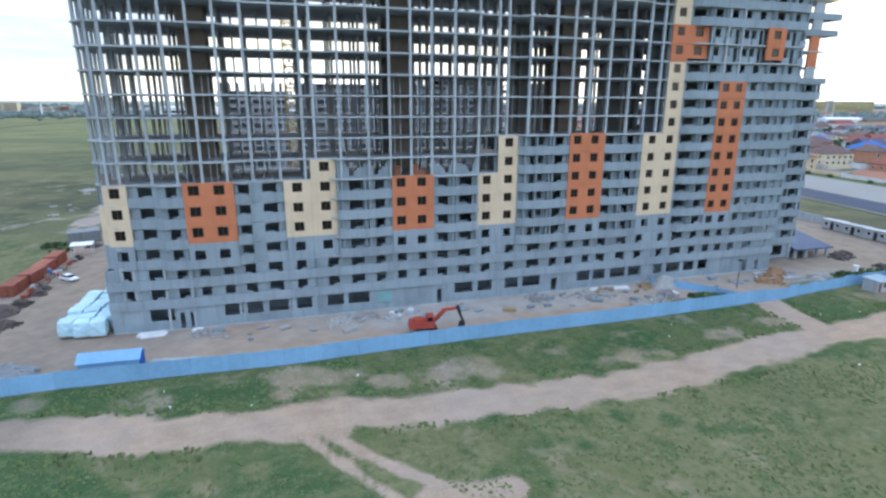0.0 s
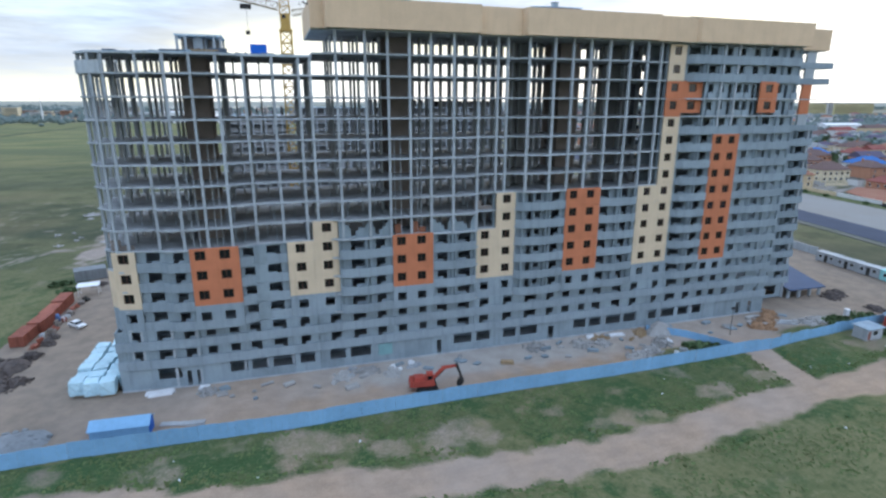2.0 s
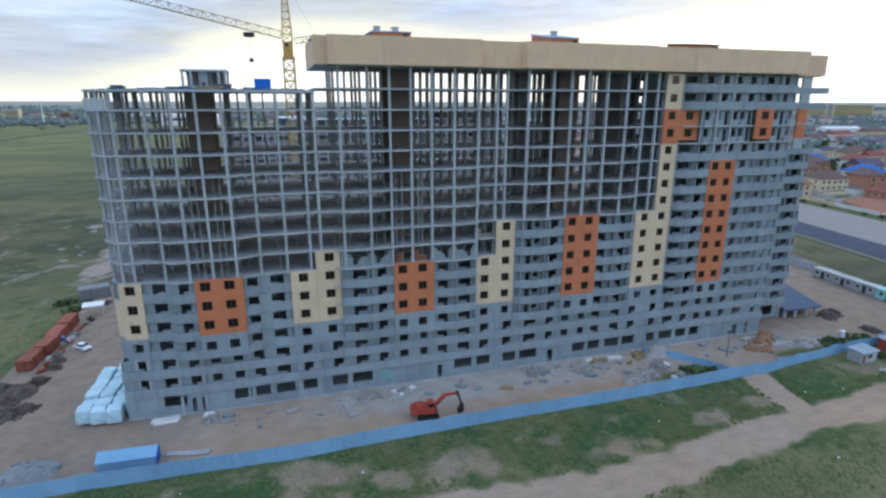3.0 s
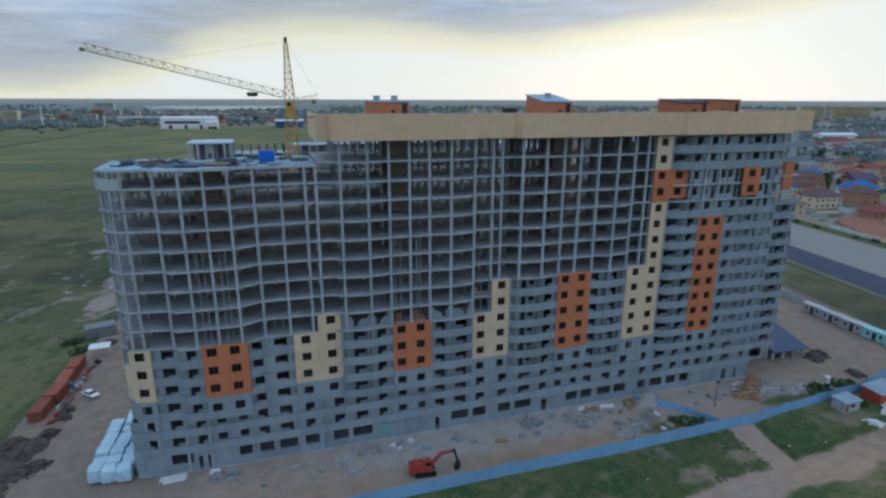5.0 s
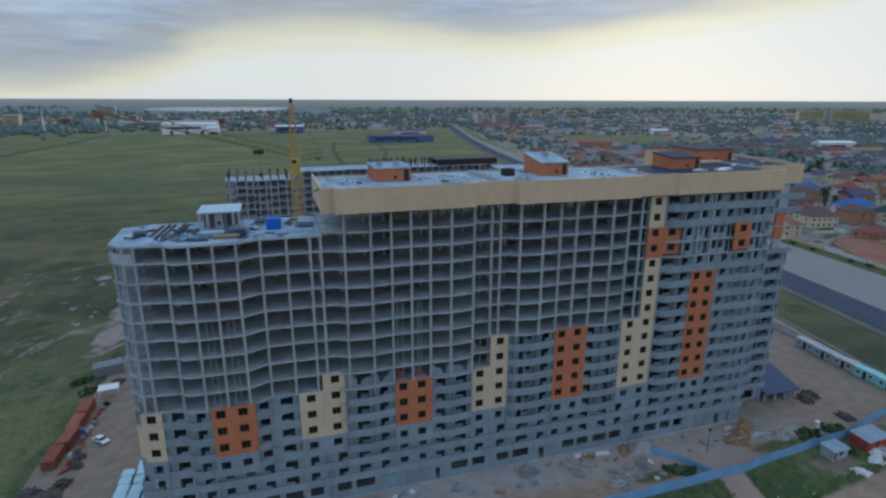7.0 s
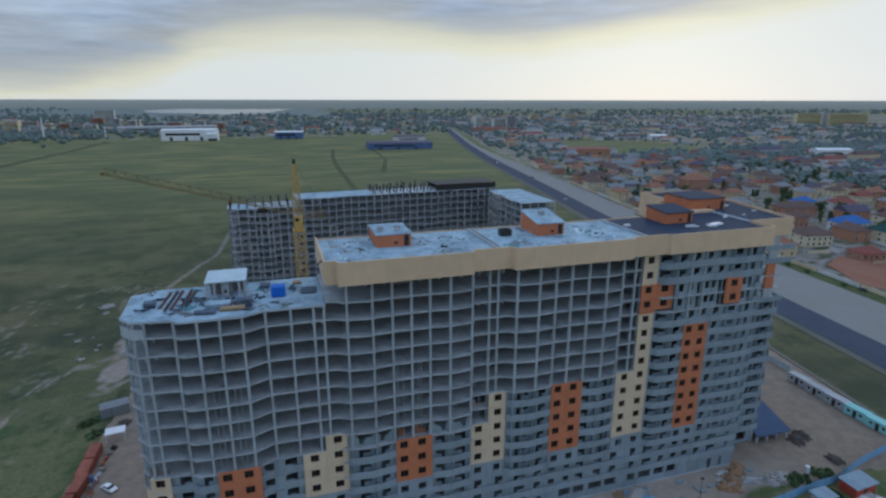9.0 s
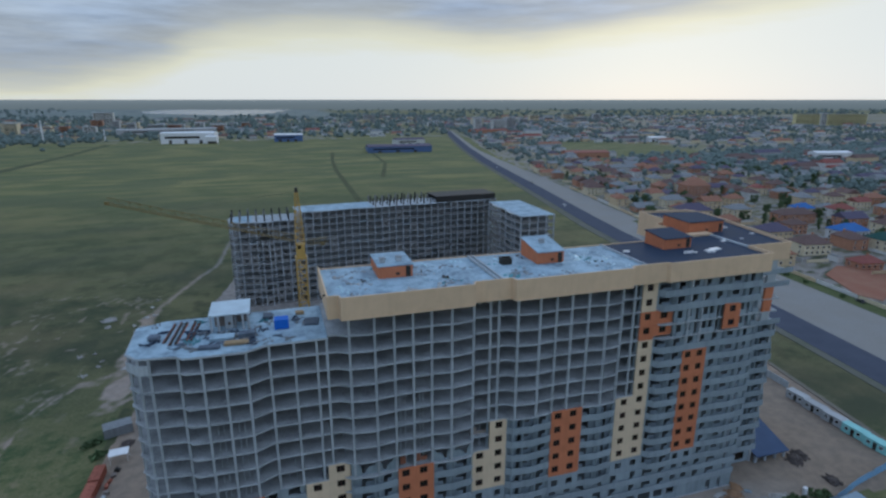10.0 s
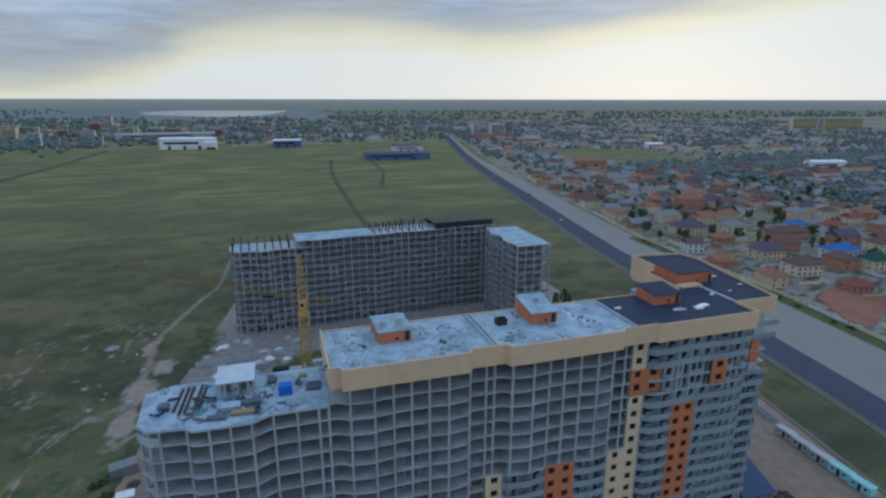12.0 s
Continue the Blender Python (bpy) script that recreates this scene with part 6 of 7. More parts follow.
for i in range(6):
    container(pose(2 + i * 8 + rnd.uniform(-1, 1), 116 + rnd.uniform(-6, 6), 0, 0, 0, rnd.uniform(-12, 12)), rnd.choice((CABIN, STEEL_DARK, CABIN)), "weathered steel store container in the rear yard", l=6)
for i in range(5):
    solid("concrete_fence", Build().strip((176.5 + 0.3 * i, 30 + i * 6.1), (176.8 + 0.3 * i, 36 + i * 6.1), -0.2, 2.3, 0.2), CONCRETE, "grey concrete fence panel at the site edge", "fence", group="concrete fence panels")

# ---- things on the roofs ----
z0 = topz(16) + 0.1
bx = thing("blue_box", "bright blue steel site box on the lower roof", "box", pose(22.4, 5.5, z0, 0, 0, -2))
part("shell", Build().box(0, 0, 0.1, 2.4, 2.0, 1.8), BLUE_PAINT, bx)
part("door", Build().box(0.6, -0.05, 0.2, 1.9, -0.004, 1.5), BLUE_PAINT, bx)
part("skid", Build().box(0.2, 0.2, 0, 2.2, 2.0, 0.09), STEEL_DARK, bx)
for i, x in enumerate((5.6, 6.5, 7.9, 8.7, 4.6)):
    bars = thing("rebar_bundle", "bundle of long dark steel bars on the roof", "bars", pose(x, 4.0 + 0.3 * i, z0 + 0.02, 0, 0, -2), group="steel bars on the lower roof")
    for j in range(5):
        part("bar", Build().rod((j * 0.11, 0, 0.05 + 0.05 * (j % 2)), (j * 0.11 + 0.35, 10.2 - i * 0.4 - 0.2 * j, 0.05 + 0.05 * (j % 2)), 0.07, 5), RUST if (i + j) % 5 == 0 else STEEL_DARK, bars)
for x, y, l, w, h, m_, lab in ((14.5, 1.0, 3.6, 1.2, 0.5, WOOD, "stack of yellow timber formwork boards"), (10.6, 0.6, 3.2, 1.2, 0.4, FORM_GEAR, "stack of dark formwork panels"), (12.0, 3.4, 3.8, 2.0, 0.6, ROOF_LIGHT, "pale stack of covered boards"), (16.5, 3.5, 2.6, 1.6, 0.9, FORM_GEAR, "dark heap of formwork gear"), (2.2, 6.5, 1.6, 1.6, 0.7, FORM_GEAR, "dark heap of formwork gear"), (27.5, 6.0, 2.4, 3.0, 0.3, FORM_GEAR, "dark stack of panels"), (20.4, 11, 1.6, 1.8, 0.6, FORM_GEAR, "dark heap of formwork gear"), (26.3, 11.6, 1.4, 1.2, 0.5, WOOD, "stack of raw timber boards")):
    stack = thing("board_stack", lab + " on the roof", "stack", pose(x, y, z0 + 0.004, 0, 0, rnd.uniform(-8, 8)), group="material on the roof")
    for j in range(4):
        o = rnd.uniform(-0.16, 0.16)
        part("board", Build().box(o, -o, h * j / 4, l + o, w - o, h * (j + 0.97) / 4), m_, stack)
for i in range(130):
    x, y = rnd.uniform(32.5, 92), rnd.uniform(-0.6, 14.4)
    if i % 3 == 0:
        x, y = rnd.gauss(rnd.choice((37, 39, 50, 72, 81, 84)), 2.4), min(14.2, max(-0.5, rnd.gauss(5, 3.5)))
    if any(a - 1.2 < x < b_ + 1.2 and 1.2 < y < 13 for a, b_ in ((40.8, 47.4), (71.4, 77.4))) or 60.6 < x < 64:
        continue
    m_, lab = rnd.choice(((WRAP, "crumpled pale plastic sheet"), (ROOF_LIGHT, "grey-blue heap of screed"), (CONCRETE_DARK, "small grey heap of rubble"), (CONCRETE_DARK, "grey heap of roofing rolls"), (TEAL, "teal bundle of insulation film"), (RUBBLE, "pale heap of broken blocks"), (STEEL_DARK, "dark heap of scrap")))
    s, b = rnd.uniform(0.3, 0.9), Build()
    for j in range(rnd.randint(4, 10)):
        ox, oy, q = rnd.gauss(0, s), rnd.gauss(0, s), rnd.uniform(0.12, 0.5) * s
        b.hexa([(ox - q, oy - q, 0), (ox + q, oy - q * 0.8, 0), (ox + q * 0.9, oy + q, 0), (ox - q, oy + q * 0.8, 0)], [(ox - q * 0.7, oy - q * 0.6, q * 0.6), (ox + q * 0.6, oy - q * 0.6, q * 0.5), (ox + q * 0.6, oy + q * 0.6, q * 0.6), (ox - q * 0.6, oy + q * 0.5, q * 0.5)])
    solid("roof_clutter", b, m_, lab + " on the roof", "clutter", pose(x, y, RZ + 0.004, 0, 0, rnd.uniform(0, 90)), kind="stuff")
for i in range(70):
    x, y = rnd.uniform(2, 30), rnd.uniform(0.8, 14.2)
    if i % 2:
        x, y = rnd.gauss(14.5, 3.5), rnd.gauss(5.6, 1.8)
    if (11.4 < x < 18.7 and 7.2 < y < 14.8) or (21.8 < x < 25.2 and 5 < y < 8.2) or not (1.5 < x < 30.4 and 0.6 < y < 14.6):
        continue
    m_, lab = rnd.choice(((FORM_GEAR, "dark scatter of formwork scraps"), (CONCRETE_DARK, "grey scatter of broken concrete"), (CONCRETE_DARK, "grey scatter of offcuts"), (ROOF_DARK, "dark blue scatter of film"), (TEAL, "crumpled teal film")))
    b, a0 = Build(), rnd.uniform(0, 3.14)
    for j in range(rnd.randint(4, 9)):
        ox, oy, q, l = rnd.gauss(0, 0.6), rnd.gauss(0, 0.5), rnd.uniform(0.05, 0.14), rnd.uniform(0.12, 0.7)
        c, e = math.cos(a0 + rnd.uniform(-0.5, 0.5)), math.sin(a0 + rnd.uniform(-0.5, 0.5))
        ring = [(ox - c * l + e * q, oy - e * l - c * q), (ox + c * l + e * q, oy + e * l - c * q), (ox + c * l - e * q, oy + e * l + c * q), (ox - c * l - e * q, oy - e * l + c * q)]
        b.prism(ring, 0.0, rnd.uniform(0.06, 0.3))
    solid("roof_clutter", b, m_, lab + " on the lower roof", "clutter", pose(x, y, z0 + 0.004), kind="stuff")
tk = thing("dark_bin", "dark open bin on the roof", "bin", pose(66.4, 8.4, RZ))
part("shell", Build().box(0, 0, 0.05, 2.2, 0.12, 1.3).box(0, 1.6, 0.05, 2.2, 1.72, 1.3).box(0, 0.12, 0.05, 0.12, 1.6, 1.3).box(2.08, 0.12, 0.05, 2.2, 1.6, 1.3), STEEL_DARK, tk)
part("floor_plate", Build().box(0, 0, 0, 2.2, 1.72, 0.05), STEEL_DARK, tk)
for x, y, l, w in ((112.5, 3.4, 5.2, 2.4), (95.0, 9.0, 2.2, 0.9), (122.4, 10.2, 1.6, 0.8), (134.6, 14.4, 1.8, 0.8), (128.4, 11.2, 1.8, 0.8), (106.9, 4.4, 4.6, 0.6), (132.6, 21.5, 2.4, 1.0)):
    b = Build()
    for j in range(5):
        q = rnd.uniform(0.4, 1.0)
        ox, oy = rnd.uniform(0, l * 0.5), rnd.uniform(0, w * 0.4)
        b.box(ox, oy, 0, ox + l * 0.5 * q, oy + w * 0.6 * q, 0.08 + 0.1 * j * q)
    solid("sheet_pile", b, WHITE_PAINT, "low pile of pale sheets on the dark roof", "sheets", pose(x, y, RZ + 0.004, 0, 0, rnd.uniform(-10, 10)), kind="stuff")


# ---- suburb beyond the road ----
WALLS = [mat("wall_" + n, c, 0.85, 0.15, 0.3, 3.0, stain=0.2) for n, c in (("cream", (0.66, 0.57, 0.40)), ("brick", (0.42, 0.22, 0.14)), ("white", (0.60, 0.60, 0.58)), ("sand", (0.58, 0.46, 0.30)), ("grey", (0.42, 0.42, 0.42)))]
ROOFS = [mat("roof_" + n, c, 0.7, 0.2, 0.4, 3.0) for n, c in (("brown", (0.15, 0.10, 0.09)), ("red", (0.25, 0.09, 0.075)), ("blue", (0.055, 0.155, 0.40)), ("slate", (0.23, 0.24, 0.25)), ("orange", (0.30, 0.15, 0.10)), ("violet", (0.11, 0.095, 0.14)), ("green", (0.03, 0.085, 0.075)))]
WALL_N, ROOF_N = ("cream", "brick-red", "white", "sand-coloured", "grey"), ("dark brown", "red", "bright blue", "slate-grey", "terracotta", "violet-grey", "dark green")


def house(m, wi, ri, l=14.0, w=11.0, floors=2, hip=True):
    """A detached house: walls with recessed windows, hipped or gabled roof with eaves, chimney."""
    t = thing("house", "%s detached house with a %s %s roof" % (WALL_N[wi], ROOF_N[ri], "hipped" if hip else "gabled"), "house", m, group="houses of the suburb")
    h = 3.1 * floors + 0.5
    part("wall", Build().box(-l / 2, -w / 2, -0.3, l / 2, w / 2, h), WALLS[wi], t)
    e, rh = 0.6, w * 0.30
    ring = [(-l / 2 - e, -w / 2 - e), (l / 2 + e, -w / 2 - e), (l / 2 + e, w / 2 + e), (-l / 2 - e, w / 2 + e)]
    b = Build()
    b.prism(ring, h, h + 0.2)
    n = len(b.v)
    k = w * 0.45 if hip else 0.0
    b.v += [(x, y, h + 0.2) for x, y in ring] + [(-l / 2 - e + k, 0, h + rh + 0.2), (l / 2 + e - k, 0, h + rh + 0.2)]
    b.f += [(n, n + 1, n + 5, n + 4), (n + 1, n + 2, n + 5), (n + 2, n + 3, n + 4, n + 5), (n + 3, n, n + 4)]
    roof = part("roof", b, ROOFS[ri], t)
    part("chimney", Build().box(l * 0.15, w * 0.12, h + 0.3, l * 0.15 + 0.8, w * 0.12 + 0.8, h + rh + 1.0), WALLS[1], roof)
    for f in range(floors):
        z = 3.1 * f + 1.0
        nn = max(2, round(l / 3.6))
        for i in range(nn):
            x = -l / 2 + l * (i + 0.5) / nn
            win = part("window", Build().box(x - 0.75, -w / 2 - 0.06, z, x + 0.75, -w / 2 - 0.004, z + 1.6), WHITE_PAINT, t)
            part("pane", Build().box(x - 0.63, -w / 2 - 0.09, z + 0.1, x + 0.63, -w / 2 - 0.064, z + 1.5), GLASS, win)
        for i in range(2):
            y = -w / 2 + w * (i + 0.5) / 2
            win = part("window", Build().box(-l / 2 - 0.06, y - 0.7, z, -l / 2 - 0.004, y + 0.7, z + 1.6), WHITE_PAINT, t)
            part("pane", Build().box(-l / 2 - 0.09, y - 0.58, z + 0.1, -l / 2 - 0.064, y + 0.58, z + 1.5), GLASS, win)
    return t


DIR = 9.5
verge = lambda y: road_x(y) + gravel_w(y) + 2.0
FIXED = [(330, 152.5, 0, 0, 18, 14, 2, -8), (337, 185, 3, 5, 18, 15, 2, -6), (384, 170, 2, 2, 20, 14, 2, -4), (383, 146, 0, 6, 16, 13, 2, -6), (397, 222, 1, 0, 28, 13, 2, -8), (449, 226, 2, 1, 17, 13, 2, -8), (424, 238, 0, 2, 14, 12, 2, -8), (336, 258, 3, 5, 24, 16, 2, -10), (344, 231, 1, 4, 15, 11, 1, -10), (414, 346, 1, 4, 24, 16, 3, -10), (332, 120, 1, 1, 14, 10, 1, -10), (366, 195, 1, 0, 14, 10, 2, -8), (372, 250, 0, 3, 16, 12, 2, -8), (364, 116, 4, 3, 16, 12, 1, -8), (430, 175, 0, 0, 18, 13, 2, -6), (352, 300, 0, 3, 18, 13, 2, -10), (450, 515, 2, 3, 36, 12, 2, -2)]
placed = []
proto = {}


def put_house(x, y, wi, ri, l, w, fl, turn, hip=True):
    key = (wi, ri, round(l), round(w), fl, hip)
    m = pose(x, y, 0, 0, 0, turn)
    if key in proto:
        copy_thing(proto[key], m)
    else:
        proto[key] = house(m, wi, ri, round(l), round(w), fl, hip)
    placed.append((x, y))


for x, y, wi, ri, l, w, fl, turn in FIXED:
    put_house(x, y, wi, ri, l, w, fl, turn)
g = random.Random(11)
SIZES = [(14, 11), (16, 12), (12, 10), (18, 13)]
for row in range(8):
    y = 60.0
    while y < 620:
        x = verge(y) + 14 + row * 31 + g.uniform(-5, 5)
        yy = y - 0.19 * row * 31 + g.uniform(-4, 4)
        if all(math.hypot(x - a, yy - b_) > 19 for a, b_ in placed) and g.random() < 0.86 and yy > 30 and not (x < 352 and yy < 128):
            l, w = g.choice(SIZES)
            put_house(x, yy, g.choice((0, 0, 0, 1, 1, 2, 3, 3)), g.choice((0, 0, 0, 0, 1, 3, 3, 4, 4, 5)), l, w, g.choice((1, 2, 2, 2)), -DIR + g.choice((0, 0, 90)) + g.uniform(-4, 4), g.random() < 0.7)
        y += g.uniform(22, 32)

solid("courtyard", Build().prism([(287, 78), (340, 104), (336, 112), (320, 126), (299, 116), (284, 88)], -0.2, 0.34), mat("red_soil_lot", (0.25, 0.11, 0.075), 0.95, 0.3, 0.1, 1.0, second=(0.30, 0.19, 0.13)), "bare red-brown house plot behind a garden wall", "plot", kind="structure")
# garden walls of the first row
for y0 in range(60, 420, 24):
    b = Build().strip((verge(y0) + 1.5, y0), (verge(y0 + 23) + 1.5, y0 + 23), -0.2, 2.0, 0.25)
    solid("garden_wall", b, WALLS[(0, 3, 0, 2, 3)[(y0 // 24) % 5]], "plain garden wall along the gravel verge", "wall", group="garden walls")


for i in range(150):
    y = g.uniform(60, 480)
    x = verge(y) + 8 + g.random() * 230
    a = radians(-DIR + g.choice((0, 90)))
    l = g.uniform(9, 22)
    if all(math.hypot(x - p, y - q_) > 12 for p, q_ in placed):
        b = Build().strip((x - math.cos(a) * l / 2, y - math.sin(a) * l / 2), (x + math.cos(a) * l / 2, y + math.sin(a) * l / 2), -0.2, g.uniform(1.6, 2.4), 0.2)
        solid("garden_wall", b, WALLS[g.choice((0, 2, 2, 4, 3))], "pale garden wall between the house plots", "wall", group="garden walls")
for i in range(70):
    y = g.uniform(60, 480)
    x = verge(y) + 10 + g.random() * 230
    if all(math.hypot(x - p, y - q_) > 13 for p, q_ in placed):
        placed.append((x, y))
        t = thing("outbuilding", "small flat outbuilding in a house plot", "shed", pose(x, y, 0, 0, 0, -DIR + g.choice((0, 90))), group="outbuildings of the suburb")
        l, w, h = g.uniform(4, 11), g.uniform(3, 5), g.uniform(2.3, 3.2)
        part("wall", Build().box(-l / 2, -w / 2, -0.2, l / 2, w / 2, h), WALLS[g.choice((0, 2, 1, 4, 3))], t)
        part("roof", Build().hexa([(-l / 2 - 0.3, -w / 2 - 0.3, h), (l / 2 + 0.3, -w / 2 - 0.3, h), (l / 2 + 0.3, w / 2 + 0.3, h + 0.6), (-l / 2 - 0.3, w / 2 + 0.3, h + 0.6)], [(-l / 2 - 0.3, -w / 2 - 0.3, h + 0.15), (l / 2 + 0.3, -w / 2 - 0.3, h + 0.15), (l / 2 + 0.3, w / 2 + 0.3, h + 0.75), (-l / 2 - 0.3, w / 2 + 0.3, h + 0.75)]), ROOFS[g.choice((0, 3, 3, 5))], t)


# ---- trees ----
def crown_mesh(seed, r, h, base, clumps=26, leaves=34):
    """A crown of many small leaf faces gathered in clumps, with gaps between them."""
    q, V, F = random.Random(seed), [], []
    for _ in range(clumps):
        a, u = q.uniform(0, 6.28), q.random() ** 0.5
        zz = q.uniform(0, 1)
        rad = r * (math.sin(math.pi * (0.12 + 0.8 * zz)) ** 0.8) * u
        c = (rad * math.cos(a), rad * math.sin(a), base + h * zz)
        cr = q.uniform(0.28, 0.5) * r * 0.8
        for _ in range(leaves):
            d = Vector((q.gauss(0, 1), q.gauss(0, 1), q.gauss(0, 0.8))).normalized() * cr * q.uniform(0.6, 1.0)
            p = Vector(c) + d
            e1 = Vector((q.gauss(0, 1), q.gauss(0, 1), q.gauss(0, 1))).normalized() * q.uniform(0.25, 0.5)
            e2 = d.cross(e1).normalized() * q.uniform(0.25, 0.5) if d.length else e1
            n = len(V)
            V += [tuple(p - e1), tuple(p + e2), tuple(p + e1), tuple(p - e2)]
            F.append((n, n + 1, n + 2, n + 3))
    me = bpy.data.meshes.new("crown")
    me.from_pydata(V, [], F)
    me.materials.append(LEAF)
    return me


trees = []
for s, (r, h, base) in enumerate(((2.6, 4.5, 2.0), (3.4, 6.0, 2.2), (2.0, 7.5, 1.6), (4.0, 5.5, 2.4))):
    b = Build()
    b.rod((0, 0, -0.3), (0.1, 0.05, base + h * 0.5), 0.22, 7, 0.08)
    for a in range(5):
        b.rod((0.05, 0.02, base * 0.8 + a * 0.3), (r * 0.6 * math.cos(a * 1.3), r * 0.6 * math.sin(a * 1.3), base + h * (0.3 + 0.1 * a)), 0.09, 5, 0.03)
    t = thing("tree", "leafy green garden tree", "tree", pose(310 + 6 * s, 70 + 9 * s, 0), group="trees of the suburb")
    part("trunk", b, BARK, t)
    part("crown", crown_mesh(s, r, h, base), LEAF, t)
    trees.append(t)
n_tree = 0
while n_tree < 170:
    y = g.uniform(55, 520)
    x = verge(y) + 12 + g.random() ** 1.1 * 320
    if any(math.hypot(x - a, y - b_) < 9.5 for a, b_ in placed) or (y < 235 and x < verge(y) + 70):
        continue
    copy_thing(g.choice(trees), pose(x, y, 0, 0, 0, g.uniform(0, 360)) @ Matrix.Scale(1, 4))
    n_tree += 1
for x, y in ((158, 132), (161, 138), (163, 146), (156, 142), (165, 128)):
    copy_thing(trees[2], pose(x, y, 0, 0, 0, x * 7))


# ---- shrubs along the site fence ----
for i, (x, y, r) in enumerate(((96.3, -12.1, 1.0), (98.6, -13.4, 0.9), (132, -10.3, 1.1), (134.6, -11.0, 1.2), (-24.5, 56, 1.0), (-27.5, 62, 1.3), (136.5, -17.0, 0.8), (139.2, -10.8, 1.2), (141.6, -10.6, 1.0))):
    t = thing("shrub", "low green shrub growing beside the site fence", "shrub", pose(x, y, 0, 0, 0, i * 50), group="shrubs of the site")
    part("stem", Build().rod((0, 0, -0.2), (0.05, 0, r * 0.6), 0.06, 6, 0.03), BARK, t)
    part("crown", crown_mesh(70 + i, r * 2.0, 0.7, 0.05, 13, 22), LEAF, t)


# ---- rough grass strip between the gravel verge and the garden walls ----
solid("grass_strip", Build().prism(strip_along(20, 260, lambda y: gravel_w(y) - 5.5, lambda y: gravel_w(y) + 3.2), -0.3, 0.27), mat("rough_grass", (0.10, 0.115, 0.055), 0.95, 0.5, 0.15, 1.5, second=(0.055, 0.075, 0.035), spec=0.02), "rough green strip between gravel verge and garden walls", "grass", kind="structure")
for i in range(16):
    y = rnd.uniform(60, 250)
    t = thing("shrub", "low green shrub on the strip before the garden walls", "shrub", pose(verge(y) - rnd.uniform(1.5, 4.5), y, 0.25, 0, 0, i * 50), group="shrubs of the verge")
    r = rnd.uniform(0.5, 1.0)
    part("stem", Build().rod((0, 0, -0.2), (0.05, 0, r * 0.6), 0.06, 6, 0.03), BARK, t)
    part("crown", crown_mesh(170 + i, r * 1.5, 0.8, 0.1, 12, 20), LEAF, t)


# ---- far town, woods and halls ----
def far_houses(n, region, seed, label):
    """Small far houses with pitched roofs, walls and roofs in two meshes per colour."""
    q = random.Random(seed)
    walls, roofs = {}, {}
    for _ in range(n):
        x, y = region(q)
        wi, ri = q.choice((0, 2, 2, 2, 3, 4)), q.choice((0, 0, 1, 3, 3, 3, 3, 4, 5))
        big = q.random() < 0.12
        l, w, h = (q.uniform(22, 55), q.uniform(10, 16), q.choice((4.5, 6.5, 9.0))) if big else (q.uniform(8, 19), q.uniform(7, 13), q.choice((3.0, 3.4, 6.2)))
        walls.setdefault(wi, Build()).box(x - l / 2, y - w / 2, -0.2, x + l / 2, y + w / 2, h)
        b = roofs.setdefault(ri, Build())
        k = len(b.v)
        b.v += [(x - l / 2 - 0.4, y - w / 2 - 0.4, h), (x + l / 2 + 0.4, y - w / 2 - 0.4, h), (x + l / 2 + 0.4, y + w / 2 + 0.4, h), (x - l / 2 - 0.4, y + w / 2 + 0.4, h), (x - l / 2 + 2, y, h + w * 0.3), (x + l / 2 - 2, y, h + w * 0.3)]
        b.f += [(k, k + 1, k + 5, k + 4), (k + 1, k + 2, k + 5), (k + 2, k + 3, k + 4, k + 5), (k + 3, k, k + 4), (k + 3, k + 2, k + 1, k)]
    t = thing("far_houses", label, "houses", kind="stuff")
    for i, b in walls.items():
        tagged(part("far_wall", b, WALLS[i], t), kind="stuff")
    for i, b in roofs.items():
        tagged(part("far_roof", b, ROOFS[i], t), kind="stuff")


def spread(q, pick, bias):
    """A plan point from pick, kept to uneven quarters so that gaps stay open between them."""
    while True:
        x, y = pick(q)
        open_meadow = math.hypot((x - 660) / 110, (y - 800) / 175) < 1 or math.hypot((x - 500) / 40, (y - 560) / 75) < 1
        if not open_meadow and bias * noise.noise((x * 0.008, y * 0.006, 1.5)) + 0.6 * noise.noise((x * 0.02, y * 0.02, 3.5)) + q.uniform(-0.25, 0.35) > -0.1:
            return x, y


def far_pick(q):
    y = q.uniform(300, 2600)
    return verge(y) + 20 + (q.random() ** 1.1) * (900 + 0.5 * y), y


right_far = lambda q: spread(q, far_pick, 1.0)
tree_far = lambda q: spread(q, far_pick, -1.0)


def mid_far(q):
    y = q.uniform(1290, 3300)
    x = q.uniform(-1100, 900)
    return (x, y) if not (-900 < x < 420 and y > 2700) else (x, 1300 + (y - 2700) * 1.2)


def right_near(q):
    y = q.uniform(120, 620)
    return verge(y) + 280 + q.random() * 600, y


far_houses(900, right_far, 3, "far houses of the town beyond the road")
far_houses(420, mid_far, 4, "far houses of the town near the horizon")
far_houses(330, right_near, 6, "far houses at the edge of the suburb")


